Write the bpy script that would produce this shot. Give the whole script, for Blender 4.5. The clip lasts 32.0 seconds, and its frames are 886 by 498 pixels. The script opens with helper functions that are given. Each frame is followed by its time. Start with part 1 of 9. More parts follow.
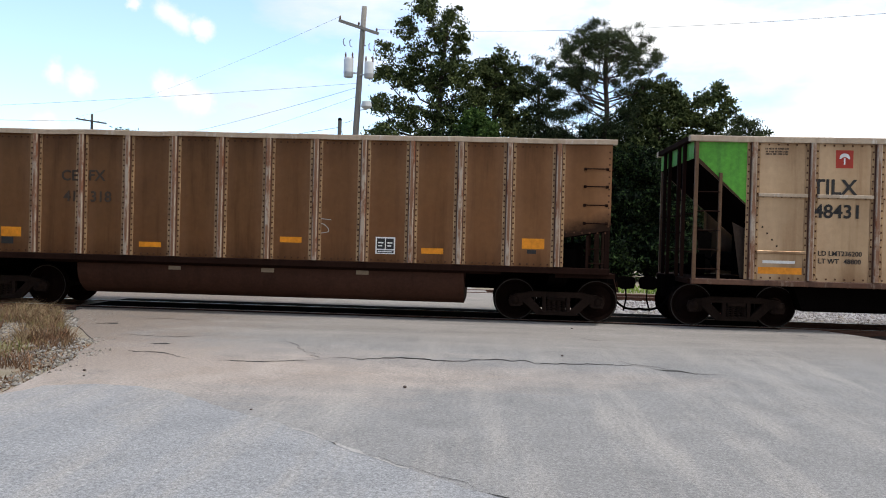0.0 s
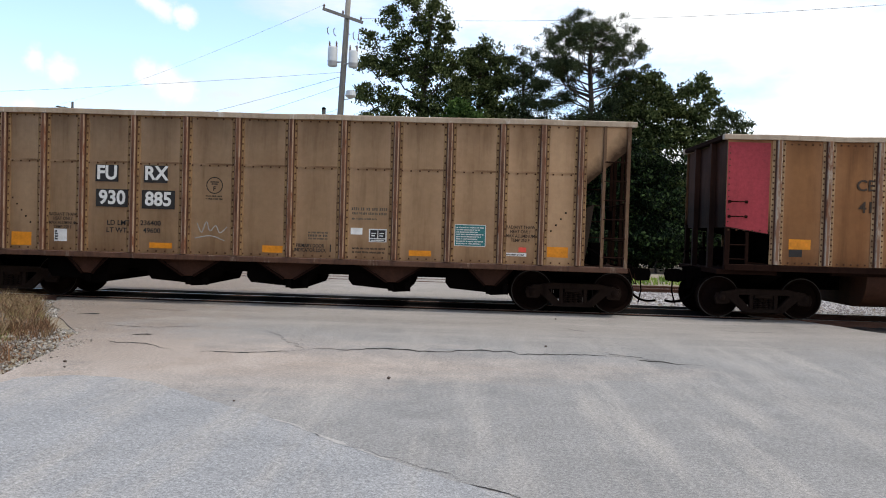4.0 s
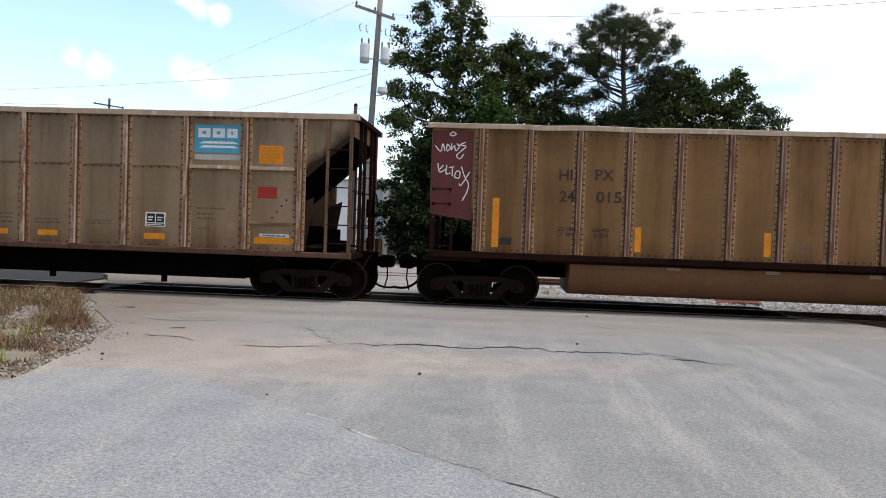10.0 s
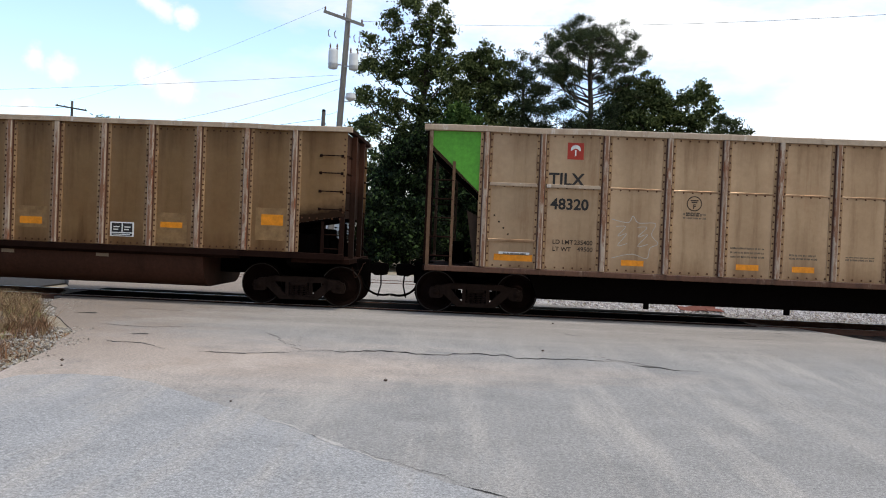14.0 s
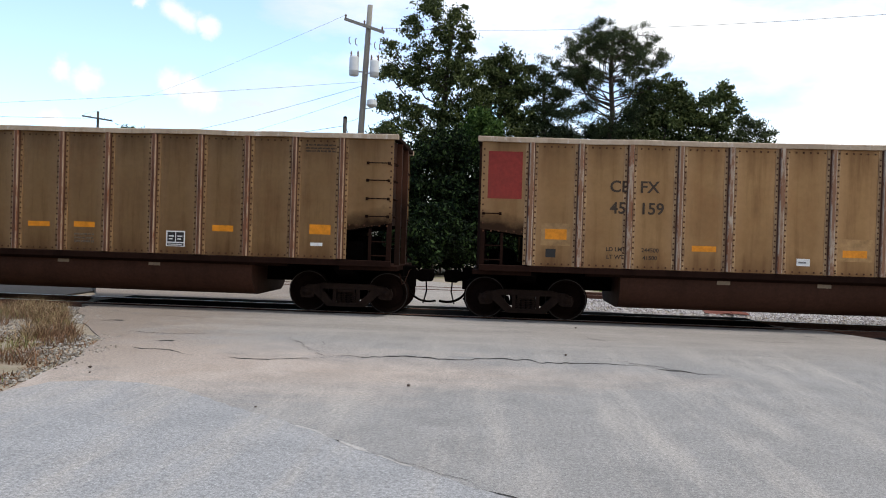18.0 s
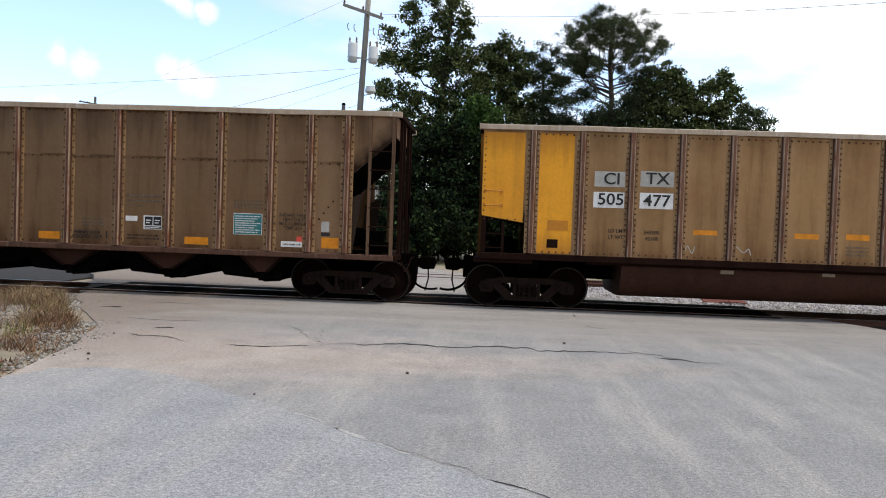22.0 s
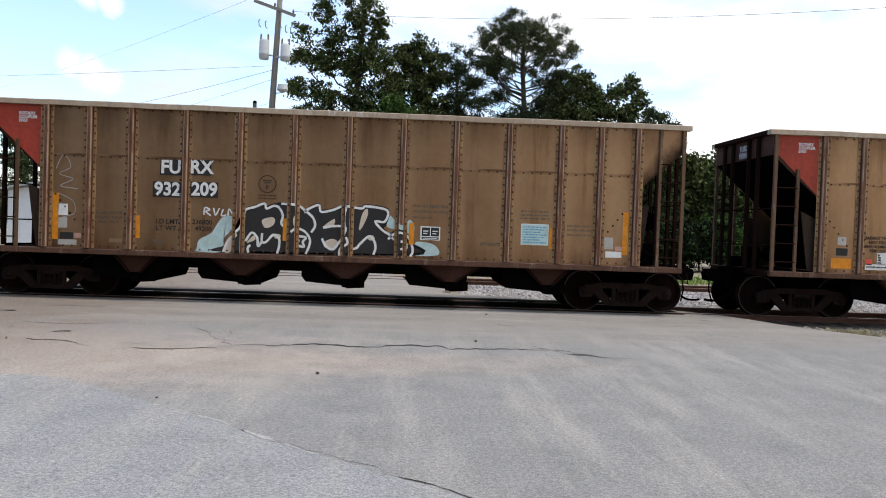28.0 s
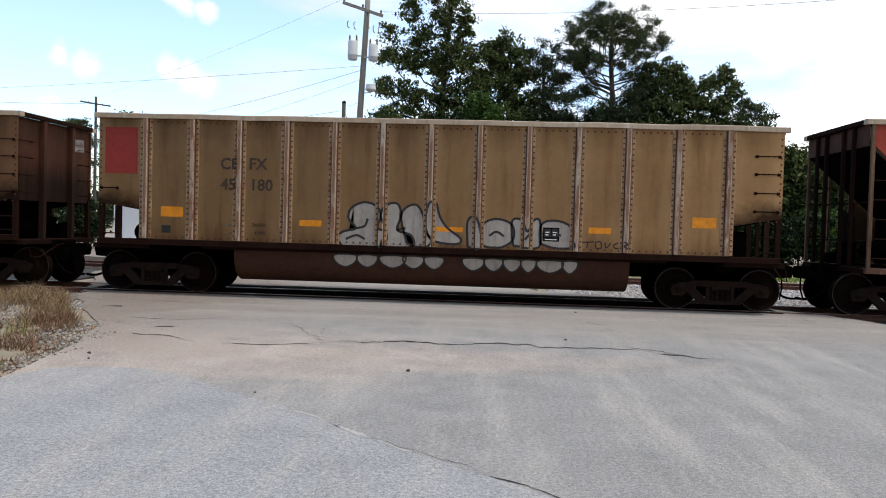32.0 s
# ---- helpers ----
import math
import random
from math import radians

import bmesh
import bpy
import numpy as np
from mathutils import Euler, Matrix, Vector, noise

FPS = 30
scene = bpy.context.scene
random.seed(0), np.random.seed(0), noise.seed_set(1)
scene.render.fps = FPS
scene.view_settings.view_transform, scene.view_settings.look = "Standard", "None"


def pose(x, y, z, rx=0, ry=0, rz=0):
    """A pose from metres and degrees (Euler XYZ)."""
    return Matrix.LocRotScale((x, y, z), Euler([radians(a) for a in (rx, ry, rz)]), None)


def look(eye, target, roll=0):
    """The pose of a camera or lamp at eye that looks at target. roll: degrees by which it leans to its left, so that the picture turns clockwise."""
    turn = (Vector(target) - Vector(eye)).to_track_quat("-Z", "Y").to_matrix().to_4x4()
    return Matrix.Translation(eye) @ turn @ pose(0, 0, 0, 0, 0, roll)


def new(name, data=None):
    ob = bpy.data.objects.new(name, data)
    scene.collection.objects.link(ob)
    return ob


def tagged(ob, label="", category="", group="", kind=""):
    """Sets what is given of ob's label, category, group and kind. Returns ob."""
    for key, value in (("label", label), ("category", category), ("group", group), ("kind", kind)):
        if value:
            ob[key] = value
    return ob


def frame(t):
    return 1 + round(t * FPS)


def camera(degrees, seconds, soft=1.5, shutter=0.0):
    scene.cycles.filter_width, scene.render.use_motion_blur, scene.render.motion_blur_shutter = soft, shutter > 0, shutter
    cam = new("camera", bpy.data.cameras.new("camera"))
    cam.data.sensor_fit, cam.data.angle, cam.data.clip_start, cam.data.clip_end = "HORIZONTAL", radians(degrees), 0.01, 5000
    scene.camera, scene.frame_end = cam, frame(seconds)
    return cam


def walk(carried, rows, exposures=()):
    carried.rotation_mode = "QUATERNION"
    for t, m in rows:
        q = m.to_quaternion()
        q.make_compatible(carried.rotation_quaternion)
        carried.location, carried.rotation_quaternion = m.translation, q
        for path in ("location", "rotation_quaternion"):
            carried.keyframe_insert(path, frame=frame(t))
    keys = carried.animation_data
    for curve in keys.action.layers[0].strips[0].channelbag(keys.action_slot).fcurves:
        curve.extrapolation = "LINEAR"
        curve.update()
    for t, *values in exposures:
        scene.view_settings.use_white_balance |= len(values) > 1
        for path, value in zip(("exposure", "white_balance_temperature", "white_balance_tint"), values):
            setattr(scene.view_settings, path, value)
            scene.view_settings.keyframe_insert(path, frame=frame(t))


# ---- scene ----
cam = camera(58.0, 32.0, soft=1.0)
PATH = [
    (0.0, pose(-0.001, 0.006, 1.726, 89.37, -1.54, 3.31)),
    (0.5, pose(0.001, 0.001, 1.733, 89.48, -1.49, 3.13)),
    (1.0, pose(0.000, -0.008, 1.731, 89.58, -1.52, 3.19)),
    (1.5, pose(-0.002, -0.006, 1.726, 89.25, -1.56, 3.23)),
    (2.0, pose(-0.001, -0.003, 1.732, 89.09, -1.63, 2.95)),
    (2.5, pose(0.003, -0.002, 1.732, 89.04, -1.66, 2.49)),
    (4.5, pose(-0.008, 0.030, 1.738, 88.59, -1.68, 2.18)),
    (5.0, pose(-0.017, 0.021, 1.739, 88.55, -1.83, 2.54)),
    (5.5, pose(-0.017, 0.006, 1.734, 88.94, -1.97, 2.99)),
    (6.0, pose(-0.012, -0.008, 1.736, 88.95, -2.10, 3.23)),
    (6.5, pose(-0.020, 0.008, 1.732, 89.10, -2.29, 3.28)),
    (7.0, pose(-0.020, -0.005, 1.732, 89.18, -2.32, 3.00)),
    (7.5, pose(-0.015, -0.007, 1.734, 89.01, -2.31, 2.90)),
    (8.0, pose(-0.003, -0.004, 1.732, 88.84, -2.26, 2.90)),
    (8.5, pose(-0.003, 0.003, 1.731, 88.76, -2.21, 2.52)),
    (9.0, pose(-0.003, 0.019, 1.729, 88.66, -2.04, 2.36)),
    (9.5, pose(-0.013, 0.026, 1.724, 88.52, -2.01, 3.50)),
    (10.0, pose(-0.016, 0.018, 1.736, 88.36, -1.97, 4.36)),
    (10.5, pose(-0.017, 0.018, 1.736, 88.35, -1.90, 4.59)),
    (11.0, pose(-0.013, 0.012, 1.737, 88.23, -1.90, 4.82)),
    (11.5, pose(-0.006, -0.000, 1.738, 88.14, -1.96, 3.95)),
    (12.0, pose(-0.019, 0.002, 1.739, 88.00, -2.15, 2.88)),
    (12.5, pose(-0.029, 0.010, 1.730, 88.02, -2.53, 2.45)),
    (13.0, pose(-0.023, 0.014, 1.733, 88.32, -2.61, 2.33)),
    (13.5, pose(-0.018, 0.012, 1.730, 88.76, -2.62, 3.08)),
    (15.5, pose(0.028, -0.038, 1.731, 89.24, -1.12, -3.51)),
    (16.0, pose(0.021, -0.052, 1.733, 89.54, -1.05, -3.18)),
    (16.5, pose(0.008, -0.045, 1.733, 89.54, -1.19, -1.42)),
    (17.0, pose(0.008, -0.048, 1.729, 89.54, -1.62, 1.99)),
    (17.5, pose(0.006, -0.032, 1.731, 89.29, -1.75, 3.13)),
    (18.0, pose(0.004, -0.026, 1.732, 89.26, -1.82, 3.64)),
    (18.5, pose(-0.006, -0.012, 1.724, 89.34, -1.94, 5.23)),
    (19.0, pose(-0.004, -0.006, 1.728, 89.10, -2.03, 7.41)),
    (19.5, pose(0.001, 0.008, 1.733, 88.84, -2.08, 7.69)),
    (20.0, pose(-0.002, 0.018, 1.730, 88.89, -2.13, 7.11)),
    (20.5, pose(0.004, 0.016, 1.731, 88.41, -2.04, 5.69)),
    (21.0, pose(-0.003, 0.006, 1.728, 88.17, -2.02, 4.87)),
    (21.5, pose(-0.007, 0.000, 1.727, 88.33, -2.00, 4.29)),
    (22.0, pose(-0.012, -0.003, 1.738, 88.35, -2.03, 3.50)),
    (22.5, pose(-0.005, -0.010, 1.732, 88.32, -1.92, 2.65)),
    (23.0, pose(-0.008, -0.012, 1.731, 88.17, -1.86, 1.56)),
    (23.5, pose(-0.013, -0.007, 1.726, 88.12, -2.00, 1.08)),
    (24.0, pose(-0.012, -0.005, 1.727, 88.10, -2.32, 0.90)),
    (24.5, pose(-0.010, -0.014, 1.724, 88.11, -2.52, 0.96)),
    (25.0, pose(-0.008, -0.012, 1.731, 87.96, -2.66, 0.70)),
    (25.5, pose(-0.006, -0.015, 1.728, 88.05, -2.61, 0.55)),
    (26.0, pose(-0.006, -0.007, 1.731, 88.64, -2.66, 0.70)),
    (26.5, pose(-0.008, -0.005, 1.728, 88.65, -2.65, 1.49)),
    (28.5, pose(0.062, 0.011, 1.707, 88.55, -1.69, -7.31)),
    (29.0, pose(0.063, 0.005, 1.710, 87.99, -1.52, -13.30)),
    (29.5, pose(0.061, 0.009, 1.708, 87.75, -1.45, -15.27)),
    (30.0, pose(0.040, 0.032, 1.708, 87.84, -1.47, -11.75)),
    (30.5, pose(0.027, 0.027, 1.706, 88.42, -1.52, -5.91)),
    (31.0, pose(0.030, 0.021, 1.719, 88.22, -1.52, -1.78)),
    (31.5, pose(0.013, 0.014, 1.722, 88.16, -1.65, 1.32)),
    (32.0, pose(0.006, 0.019, 1.727, 88.19, -1.67, 3.62)),
]
walk(cam, PATH, ())

# how far the train has run along the track, in metres, at each second
RUN = [
    (0.0, -0.98), (1.0, 3.34), (2.0, 7.64), (2.5, 9.8), (4.5, 18.43), (5.0, 20.58),
    (6.0, 24.93), (7.0, 29.28), (8.0, 33.64), (9.0, 38.02), (10.0, 42.24), (11.0, 46.39),
    (12.0, 50.67), (13.0, 54.93), (13.5, 57.08), (15.5, 65.64), (16.0, 67.77), (17.0, 72.0),
    (18.0, 76.19), (19.0, 80.34), (20.0, 84.45), (21.0, 88.53), (22.0, 92.66), (23.0, 96.71),
    (24.0, 100.74), (25.0, 104.88), (26.0, 109.01), (26.5, 111.05), (28.5, 119.2), (29.0, 121.24),
    (30.0, 125.3), (31.0, 129.32), (32.0, 133.39),
]

scene.view_settings.exposure = 0.0

# ---- sky and sun ----
world = bpy.data.worlds.new("world")
scene.world = world
world.use_nodes = True
wn, wl = world.node_tree.nodes, world.node_tree.links
wn.clear()
SUN_EL, SUN_AZ = radians(73), radians(116)


def wnode(kind, **props):
    nd = wn.new(kind)
    for key, value in props.items():
        nd.inputs[key].default_value = value
    return nd


sky = wn.new("ShaderNodeTexSky")
sky.sky_type = "NISHITA"
sky.sun_disc = False
sky.sun_elevation = SUN_EL
sky.sun_rotation = SUN_AZ
sky.air_density, sky.dust_density, sky.ozone_density = 1.0, 1.2, 1.6
tc = wn.new("ShaderNodeTexCoord")
cloud_map = wn.new("ShaderNodeMapping")
cloud_map.inputs["Location"].default_value = (2.2, 0.2, 0.35)
cloud_map.inputs["Scale"].default_value = (1.0, 1.0, 2.6)
wl.new(tc.outputs["Generated"], cloud_map.inputs["Vector"])
banks = wnode("ShaderNodeTexNoise", Scale=1.7, Detail=9.0, Roughness=0.55)
wl.new(cloud_map.outputs["Vector"], banks.inputs["Vector"])
split = wn.new("ShaderNodeSeparateXYZ")
wl.new(tc.outputs["Generated"], split.inputs["Vector"])
# the cloud cover is heavier towards the east (+x)
cover = wn.new("ShaderNodeMath")
cover.operation = "MULTIPLY_ADD"
cover.inputs[1].default_value = 0.45
wl.new(split.outputs["X"], cover.inputs[0])
wl.new(banks.outputs["Fac"], cover.inputs[2])
# scattered small puffs in the clear part: ragged heaps round a few directions
puffs = wnode("ShaderNodeTexNoise", Scale=22.0, Detail=6.0, Roughness=0.6)
wl.new(tc.outputs["Generated"], puffs.inputs["Vector"])
ragged = wn.new("ShaderNodeVectorMath")
ragged.operation = "MULTIPLY_ADD"
ragged.inputs[1].default_value = (0.05, 0.0, 0.04)
wl.new(puffs.outputs["Color"], ragged.inputs[0])
wl.new(tc.outputs["Generated"], ragged.inputs[2])
puff = None
for px, py, pz, pr in ((-0.482, 0.859, 0.173, 0.016), (-0.460, 0.872, 0.166, 0.017), (-0.381, 0.908, 0.172, 0.018), (-0.362, 0.918, 0.164, 0.022), (-0.344, 0.926, 0.157, 0.018), (-0.371, 0.894, 0.251, 0.020), (-0.361, 0.900, 0.243, 0.020), (-0.340, 0.910, 0.238, 0.014), (-0.495, 0.861, 0.114, 0.018), (-0.403, 0.878, 0.258, 0.012)):
    near = wn.new("ShaderNodeVectorMath")
    near.operation = "DISTANCE"
    near.inputs[1].default_value = (px + 0.025, py, pz + 0.02)
    wl.new(ragged.outputs["Vector"], near.inputs[0])
    fade = wn.new("ShaderNodeMapRange")
    fade.interpolation_type = "SMOOTHSTEP"
    fade.inputs["From Min"].default_value, fade.inputs["From Max"].default_value = pr * 0.35, pr * 1.1
    fade.inputs["To Min"].default_value, fade.inputs["To Max"].default_value = 0.9, 0.0
    wl.new(near.outputs["Value"], fade.inputs["Value"])
    if puff is None:
        puff = fade.outputs["Result"]
    else:
        both = wn.new("ShaderNodeMath")
        both.operation = "MAXIMUM"
        wl.new(puff, both.inputs[0])
        wl.new(fade.outputs["Result"], both.inputs[1])
        puff = both.outputs["Value"]
ramp = wn.new("ShaderNodeValToRGB")
ramp.color_ramp.elements[0].position, ramp.color_ramp.elements[1].position = 0.45, 0.56
wl.new(cover.outputs["Value"], ramp.inputs["Fac"])
sky_bg = wnode("ShaderNodeBackground", Strength=0.3)
wl.new(sky.outputs["Color"], sky_bg.inputs["Color"])
# the veil of cloud is brightest on the sun's side of the sky and greyer away from it
glow = wn.new("ShaderNodeVectorMath")
glow.operation = "DOT_PRODUCT"
glow.inputs[1].default_value = (1.0, 0.4, 0.05)
wl.new(tc.outputs["Generated"], glow.inputs[0])
veil = wn.new("ShaderNodeMapRange")
veil.interpolation_type = "SMOOTHSTEP"
veil.inputs["From Min"].default_value, veil.inputs["From Max"].default_value = -0.75, 0.6
veil.inputs["To Min"].default_value, veil.inputs["To Max"].default_value = 0.13, 1.3
wl.new(glow.outputs["Value"], veil.inputs["Value"])
cloud_bg = wnode("ShaderNodeBackground")
wl.new(veil.outputs["Result"], cloud_bg.inputs["Strength"])
cloud_bg.inputs["Color"].default_value = (0.97, 0.985, 1.0, 1)
mixer = wn.new("ShaderNodeMixShader")
wl.new(ramp.outputs["Color"], mixer.inputs["Fac"])
wl.new(sky_bg.outputs["Background"], mixer.inputs[1])
wl.new(cloud_bg.outputs["Background"], mixer.inputs[2])
wout = wn.new("ShaderNodeOutputWorld")
# the puffs stand in full sunlight, white against the blue
puff_bg = wnode("ShaderNodeBackground", Strength=1.08)
puff_bg.inputs["Color"].default_value = (0.99, 0.995, 1.0, 1)
puff_mix = wn.new("ShaderNodeMixShader")
wl.new(puff, puff_mix.inputs["Fac"])
wl.new(mixer.outputs["Shader"], puff_mix.inputs[1])
wl.new(puff_bg.outputs["Background"], puff_mix.inputs[2])
wl.new(puff_mix.outputs["Shader"], wout.inputs["Surface"])

sun = new("sun", bpy.data.lights.new("sun", "SUN"))
sun.data.energy, sun.data.angle, sun.data.color = 2.5, radians(11), (1.0, 0.96, 0.9)
sun_dir = Vector((math.sin(SUN_AZ) * math.cos(SUN_EL), math.cos(SUN_AZ) * math.cos(SUN_EL), math.sin(SUN_EL)))
sun.matrix_world = look(sun_dir * 60, (0, 0, 0))


# ---- materials ----
def material(name, rough=0.7, metal=0.0):
    m = bpy.data.materials.new(name)
    m.use_nodes = True
    b = m.node_tree.nodes["Principled BSDF"]
    b.inputs["Specular IOR Level"].default_value = 0.3
    b.inputs["Roughness"].default_value, b.inputs["Metallic"].default_value = rough, metal
    return m, m.node_tree.nodes, m.node_tree.links, b


def rgba(c):
    return (*c, 1.0)


def noise_node(nodes, links, coords, scale, detail=6.0, rough=0.6, stretch=(1, 1, 1)):
    mp = nodes.new("ShaderNodeMapping")
    mp.inputs["Scale"].default_value = stretch
    links.new(coords, mp.inputs["Vector"])
    nz = nodes.new("ShaderNodeTexNoise")
    nz.inputs["Scale"].default_value, nz.inputs["Detail"].default_value, nz.inputs["Roughness"].default_value = scale, detail, rough
    links.new(mp.outputs["Vector"], nz.inputs["Vector"])
    return nz.outputs["Fac"]


def ramp_node(nodes, links, fac, stops):
    r = nodes.new("ShaderNodeValToRGB")
    el = r.color_ramp.elements
    while len(el) < len(stops):
        el.new(0.5)
    for e, (p, c) in zip(el, stops):
        e.position, e.color = p, rgba(c) if len(c) == 3 else c
    links.new(fac, r.inputs["Fac"])
    return r.outputs["Color"]


def mix_node(nodes, links, fac, a, b, blend="MIX"):
    x = nodes.new("ShaderNodeMix")
    x.data_type, x.blend_type = "RGBA", blend
    for sock, v in ((x.inputs["Factor"], fac), (x.inputs["A"], a), (x.inputs["B"], b)):
        if isinstance(v, (int, float)):
            sock.default_value = v
        elif isinstance(v, tuple):
            sock.default_value = rgba(v)
        else:
            links.new(v, sock)
    return x.outputs["Result"]


def bump_node(nodes, links, b, height, strength=0.3, distance=0.01):
    bp = nodes.new("ShaderNodeBump")
    bp.inputs["Strength"].default_value, bp.inputs["Distance"].default_value = strength, distance
    links.new(height, bp.inputs["Height"])
    links.new(bp.outputs["Normal"], b.inputs["Normal"])


def mask_ramp(nodes, links, fac, lo, hi):
    return ramp_node(nodes, links, fac, [(lo, (0, 0, 0)), (hi, (1, 1, 1))])


def coords_of(nodes, kind="Object"):
    return nodes.new("ShaderNodeTexCoord").outputs[kind]


def grimy(name, base, dirt, rough=0.6, metal=0.0, amount=0.55, streak=1.0, fine=14.0, bump=0.12, pale=None, grainy=(0.72, 1.12), foot=None, spec=0.3, soot=None, bays=None):
    """Painted or bare sheet with cloudy dirt, vertical runs and fine grain."""
    m, n, l, b = material(name, rough, metal)
    b.inputs["Specular IOR Level"].default_value = spec
    co = plain_co = coords_of(n)
    rnd = n.new("ShaderNodeObjectInfo").outputs["Random"]
    shift = n.new("ShaderNodeVectorMath")
    shift.operation = "MULTIPLY_ADD"
    cx = n.new("ShaderNodeCombineXYZ")
    for k in ("X", "Y", "Z"):
        l.new(rnd, cx.inputs[k])
    shift.inputs[1].default_value = (37.0, 11.0, 23.0)
    l.new(cx.outputs["Vector"], shift.inputs[0])
    l.new(co, shift.inputs[2])
    co = shift.outputs["Vector"]
    big = noise_node(n, l, co, 0.55, 5, 0.6)
    runs = noise_node(n, l, co, 5.0 * streak, 5, 0.65, (1, 1, 0.09))
    grain = noise_node(n, l, co, fine, 4, 0.7)
    c = mix_node(n, l, mask_ramp(n, l, big, 0.38, 0.72), base, tuple(0.6 * x + 0.4 * y for x, y in zip(base, dirt)))
    f = mask_ramp(n, l, runs, 0.5, 0.78)
    c = mix_node(n, l, f, c, mix_node(n, l, amount, c, dirt))
    if pale:
        wear = noise_node(n, l, co, 3.2, 7, 0.75, (1.6, 1, 0.35))
        c = mix_node(n, l, mask_ramp(n, l, wear, 0.57, 0.66), c, pale)
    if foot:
        # coal dust, rust and painted shade below the top edge, above the sill
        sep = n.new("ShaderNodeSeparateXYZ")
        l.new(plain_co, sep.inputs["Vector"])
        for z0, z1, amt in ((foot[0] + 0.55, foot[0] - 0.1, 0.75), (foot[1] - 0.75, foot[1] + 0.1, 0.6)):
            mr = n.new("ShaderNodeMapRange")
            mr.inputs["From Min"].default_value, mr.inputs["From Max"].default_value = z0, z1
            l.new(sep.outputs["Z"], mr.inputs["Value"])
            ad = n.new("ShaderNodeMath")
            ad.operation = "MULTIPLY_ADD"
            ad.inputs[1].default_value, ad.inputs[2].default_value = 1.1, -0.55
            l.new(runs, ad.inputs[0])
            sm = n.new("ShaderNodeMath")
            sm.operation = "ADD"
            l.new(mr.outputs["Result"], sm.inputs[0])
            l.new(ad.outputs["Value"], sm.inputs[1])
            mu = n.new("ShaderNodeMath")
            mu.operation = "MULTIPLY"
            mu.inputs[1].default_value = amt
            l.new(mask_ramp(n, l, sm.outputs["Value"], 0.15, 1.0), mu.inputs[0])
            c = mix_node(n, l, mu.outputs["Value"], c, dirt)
    if bays:
        # sheet a little paler towards each rib, browner in the middle of the bay
        def mth(op, a, bb, cc=0.0):
            k = n.new("ShaderNodeMath")
            k.operation = op
            for sock, v in zip(k.inputs, (a, bb, cc)):
                if isinstance(v, (int, float)):
                    sock.default_value = v
                else:
                    l.new(v, sock)
            return k.outputs["Value"]
        turn = mth("FRACT", mth("MULTIPLY_ADD", sep.outputs["X"], 1.0 / bays[1], 40.0 - bays[0] / bays[1]), 0.0)
        near = mth("MULTIPLY", mth("ABSOLUTE", mth("SUBTRACT", turn, 0.5), 0.0), 2.0)
        near = mth("ADD", near, mth("MULTIPLY_ADD", noise_node(n, l, co, 1.3, 5, 0.6, (1, 1, 0.4)), 0.7, -0.35))
        c = mix_node(n, l, mth("MULTIPLY", mask_ramp(n, l, near, 0.35, 0.85), 0.55), c, tuple(min(1.0, 1.25 * x + 0.025) for x in base))
        rust = noise_node(n, l, co, 1.1, 6, 0.7, (1, 1, 0.7))
        c = mix_node(n, l, mth("MULTIPLY", mask_ramp(n, l, rust, 0.5, 0.72), 0.5), c, tuple(0.55 * x + 0.45 * y for x, y in zip(base, (0.22, 0.075, 0.025))))
    if soot:
        # coal soot that has crept up from the open ends along the slope sheet
        level, rise, reach = soot
        ax = n.new("ShaderNodeMath")
        ax.operation = "ABSOLUTE"
        l.new(sep.outputs["X"], ax.inputs[0])
        ln = n.new("ShaderNodeMath")
        ln.operation = "MULTIPLY_ADD"
        ln.inputs[1].default_value, ln.inputs[2].default_value = rise, level - 7.27 * rise
        l.new(ax.outputs["Value"], ln.inputs[0])
        gap = n.new("ShaderNodeMath")
        gap.operation = "SUBTRACT"
        l.new(ln.outputs["Value"], gap.inputs[0])
        l.new(sep.outputs["Z"], gap.inputs[1])
        am = n.new("ShaderNodeMath")
        am.operation = "MULTIPLY_ADD"
        am.inputs[1].default_value = 1.0 / reach
        l.new(gap.outputs["Value"], am.inputs[0])
        wob = n.new("ShaderNodeMath")
        wob.operation = "MULTIPLY_ADD"
        wob.inputs[1].default_value, wob.inputs[2].default_value = 1.6, 0.1
        l.new(noise_node(n, l, co, 1.6, 6, 0.65), wob.inputs[0])
        l.new(wob.outputs["Value"], am.inputs[2])
        only = n.new("ShaderNodeMath")
        only.operation = "MULTIPLY"
        l.new(mask_ramp(n, l, am.outputs["Value"], 0.15, 1.1), only.inputs[0])
        past = n.new("ShaderNodeMapRange")
        past.inputs["From Min"].default_value, past.inputs["From Max"].default_value = 6.1, 6.25
        l.new(ax.outputs["Value"], past.inputs["Value"])
        l.new(past.outputs["Result"], only.inputs[1])
        c = mix_node(n, l, only.outputs["Value"], c, tuple(0.3 * x for x in dirt))
    g = ramp_node(n, l, grain, [(0.25, (grainy[0],) * 3), (0.75, (grainy[1],) * 3)])
    c = mix_node(n, l, 1.0, c, g, "MULTIPLY")
    l.new(c, b.inputs["Base Color"])
    rr = n.new("ShaderNodeMapRange")
    rr.inputs["To Min"].default_value, rr.inputs["To Max"].default_value = max(0.05, rough - 0.12), min(1.0, rough + 0.18)
    l.new(big, rr.inputs["Value"])
    l.new(rr.outputs["Result"], b.inputs["Roughness"])
    bump_node(n, l, b, grain, bump, 0.01)
    return m


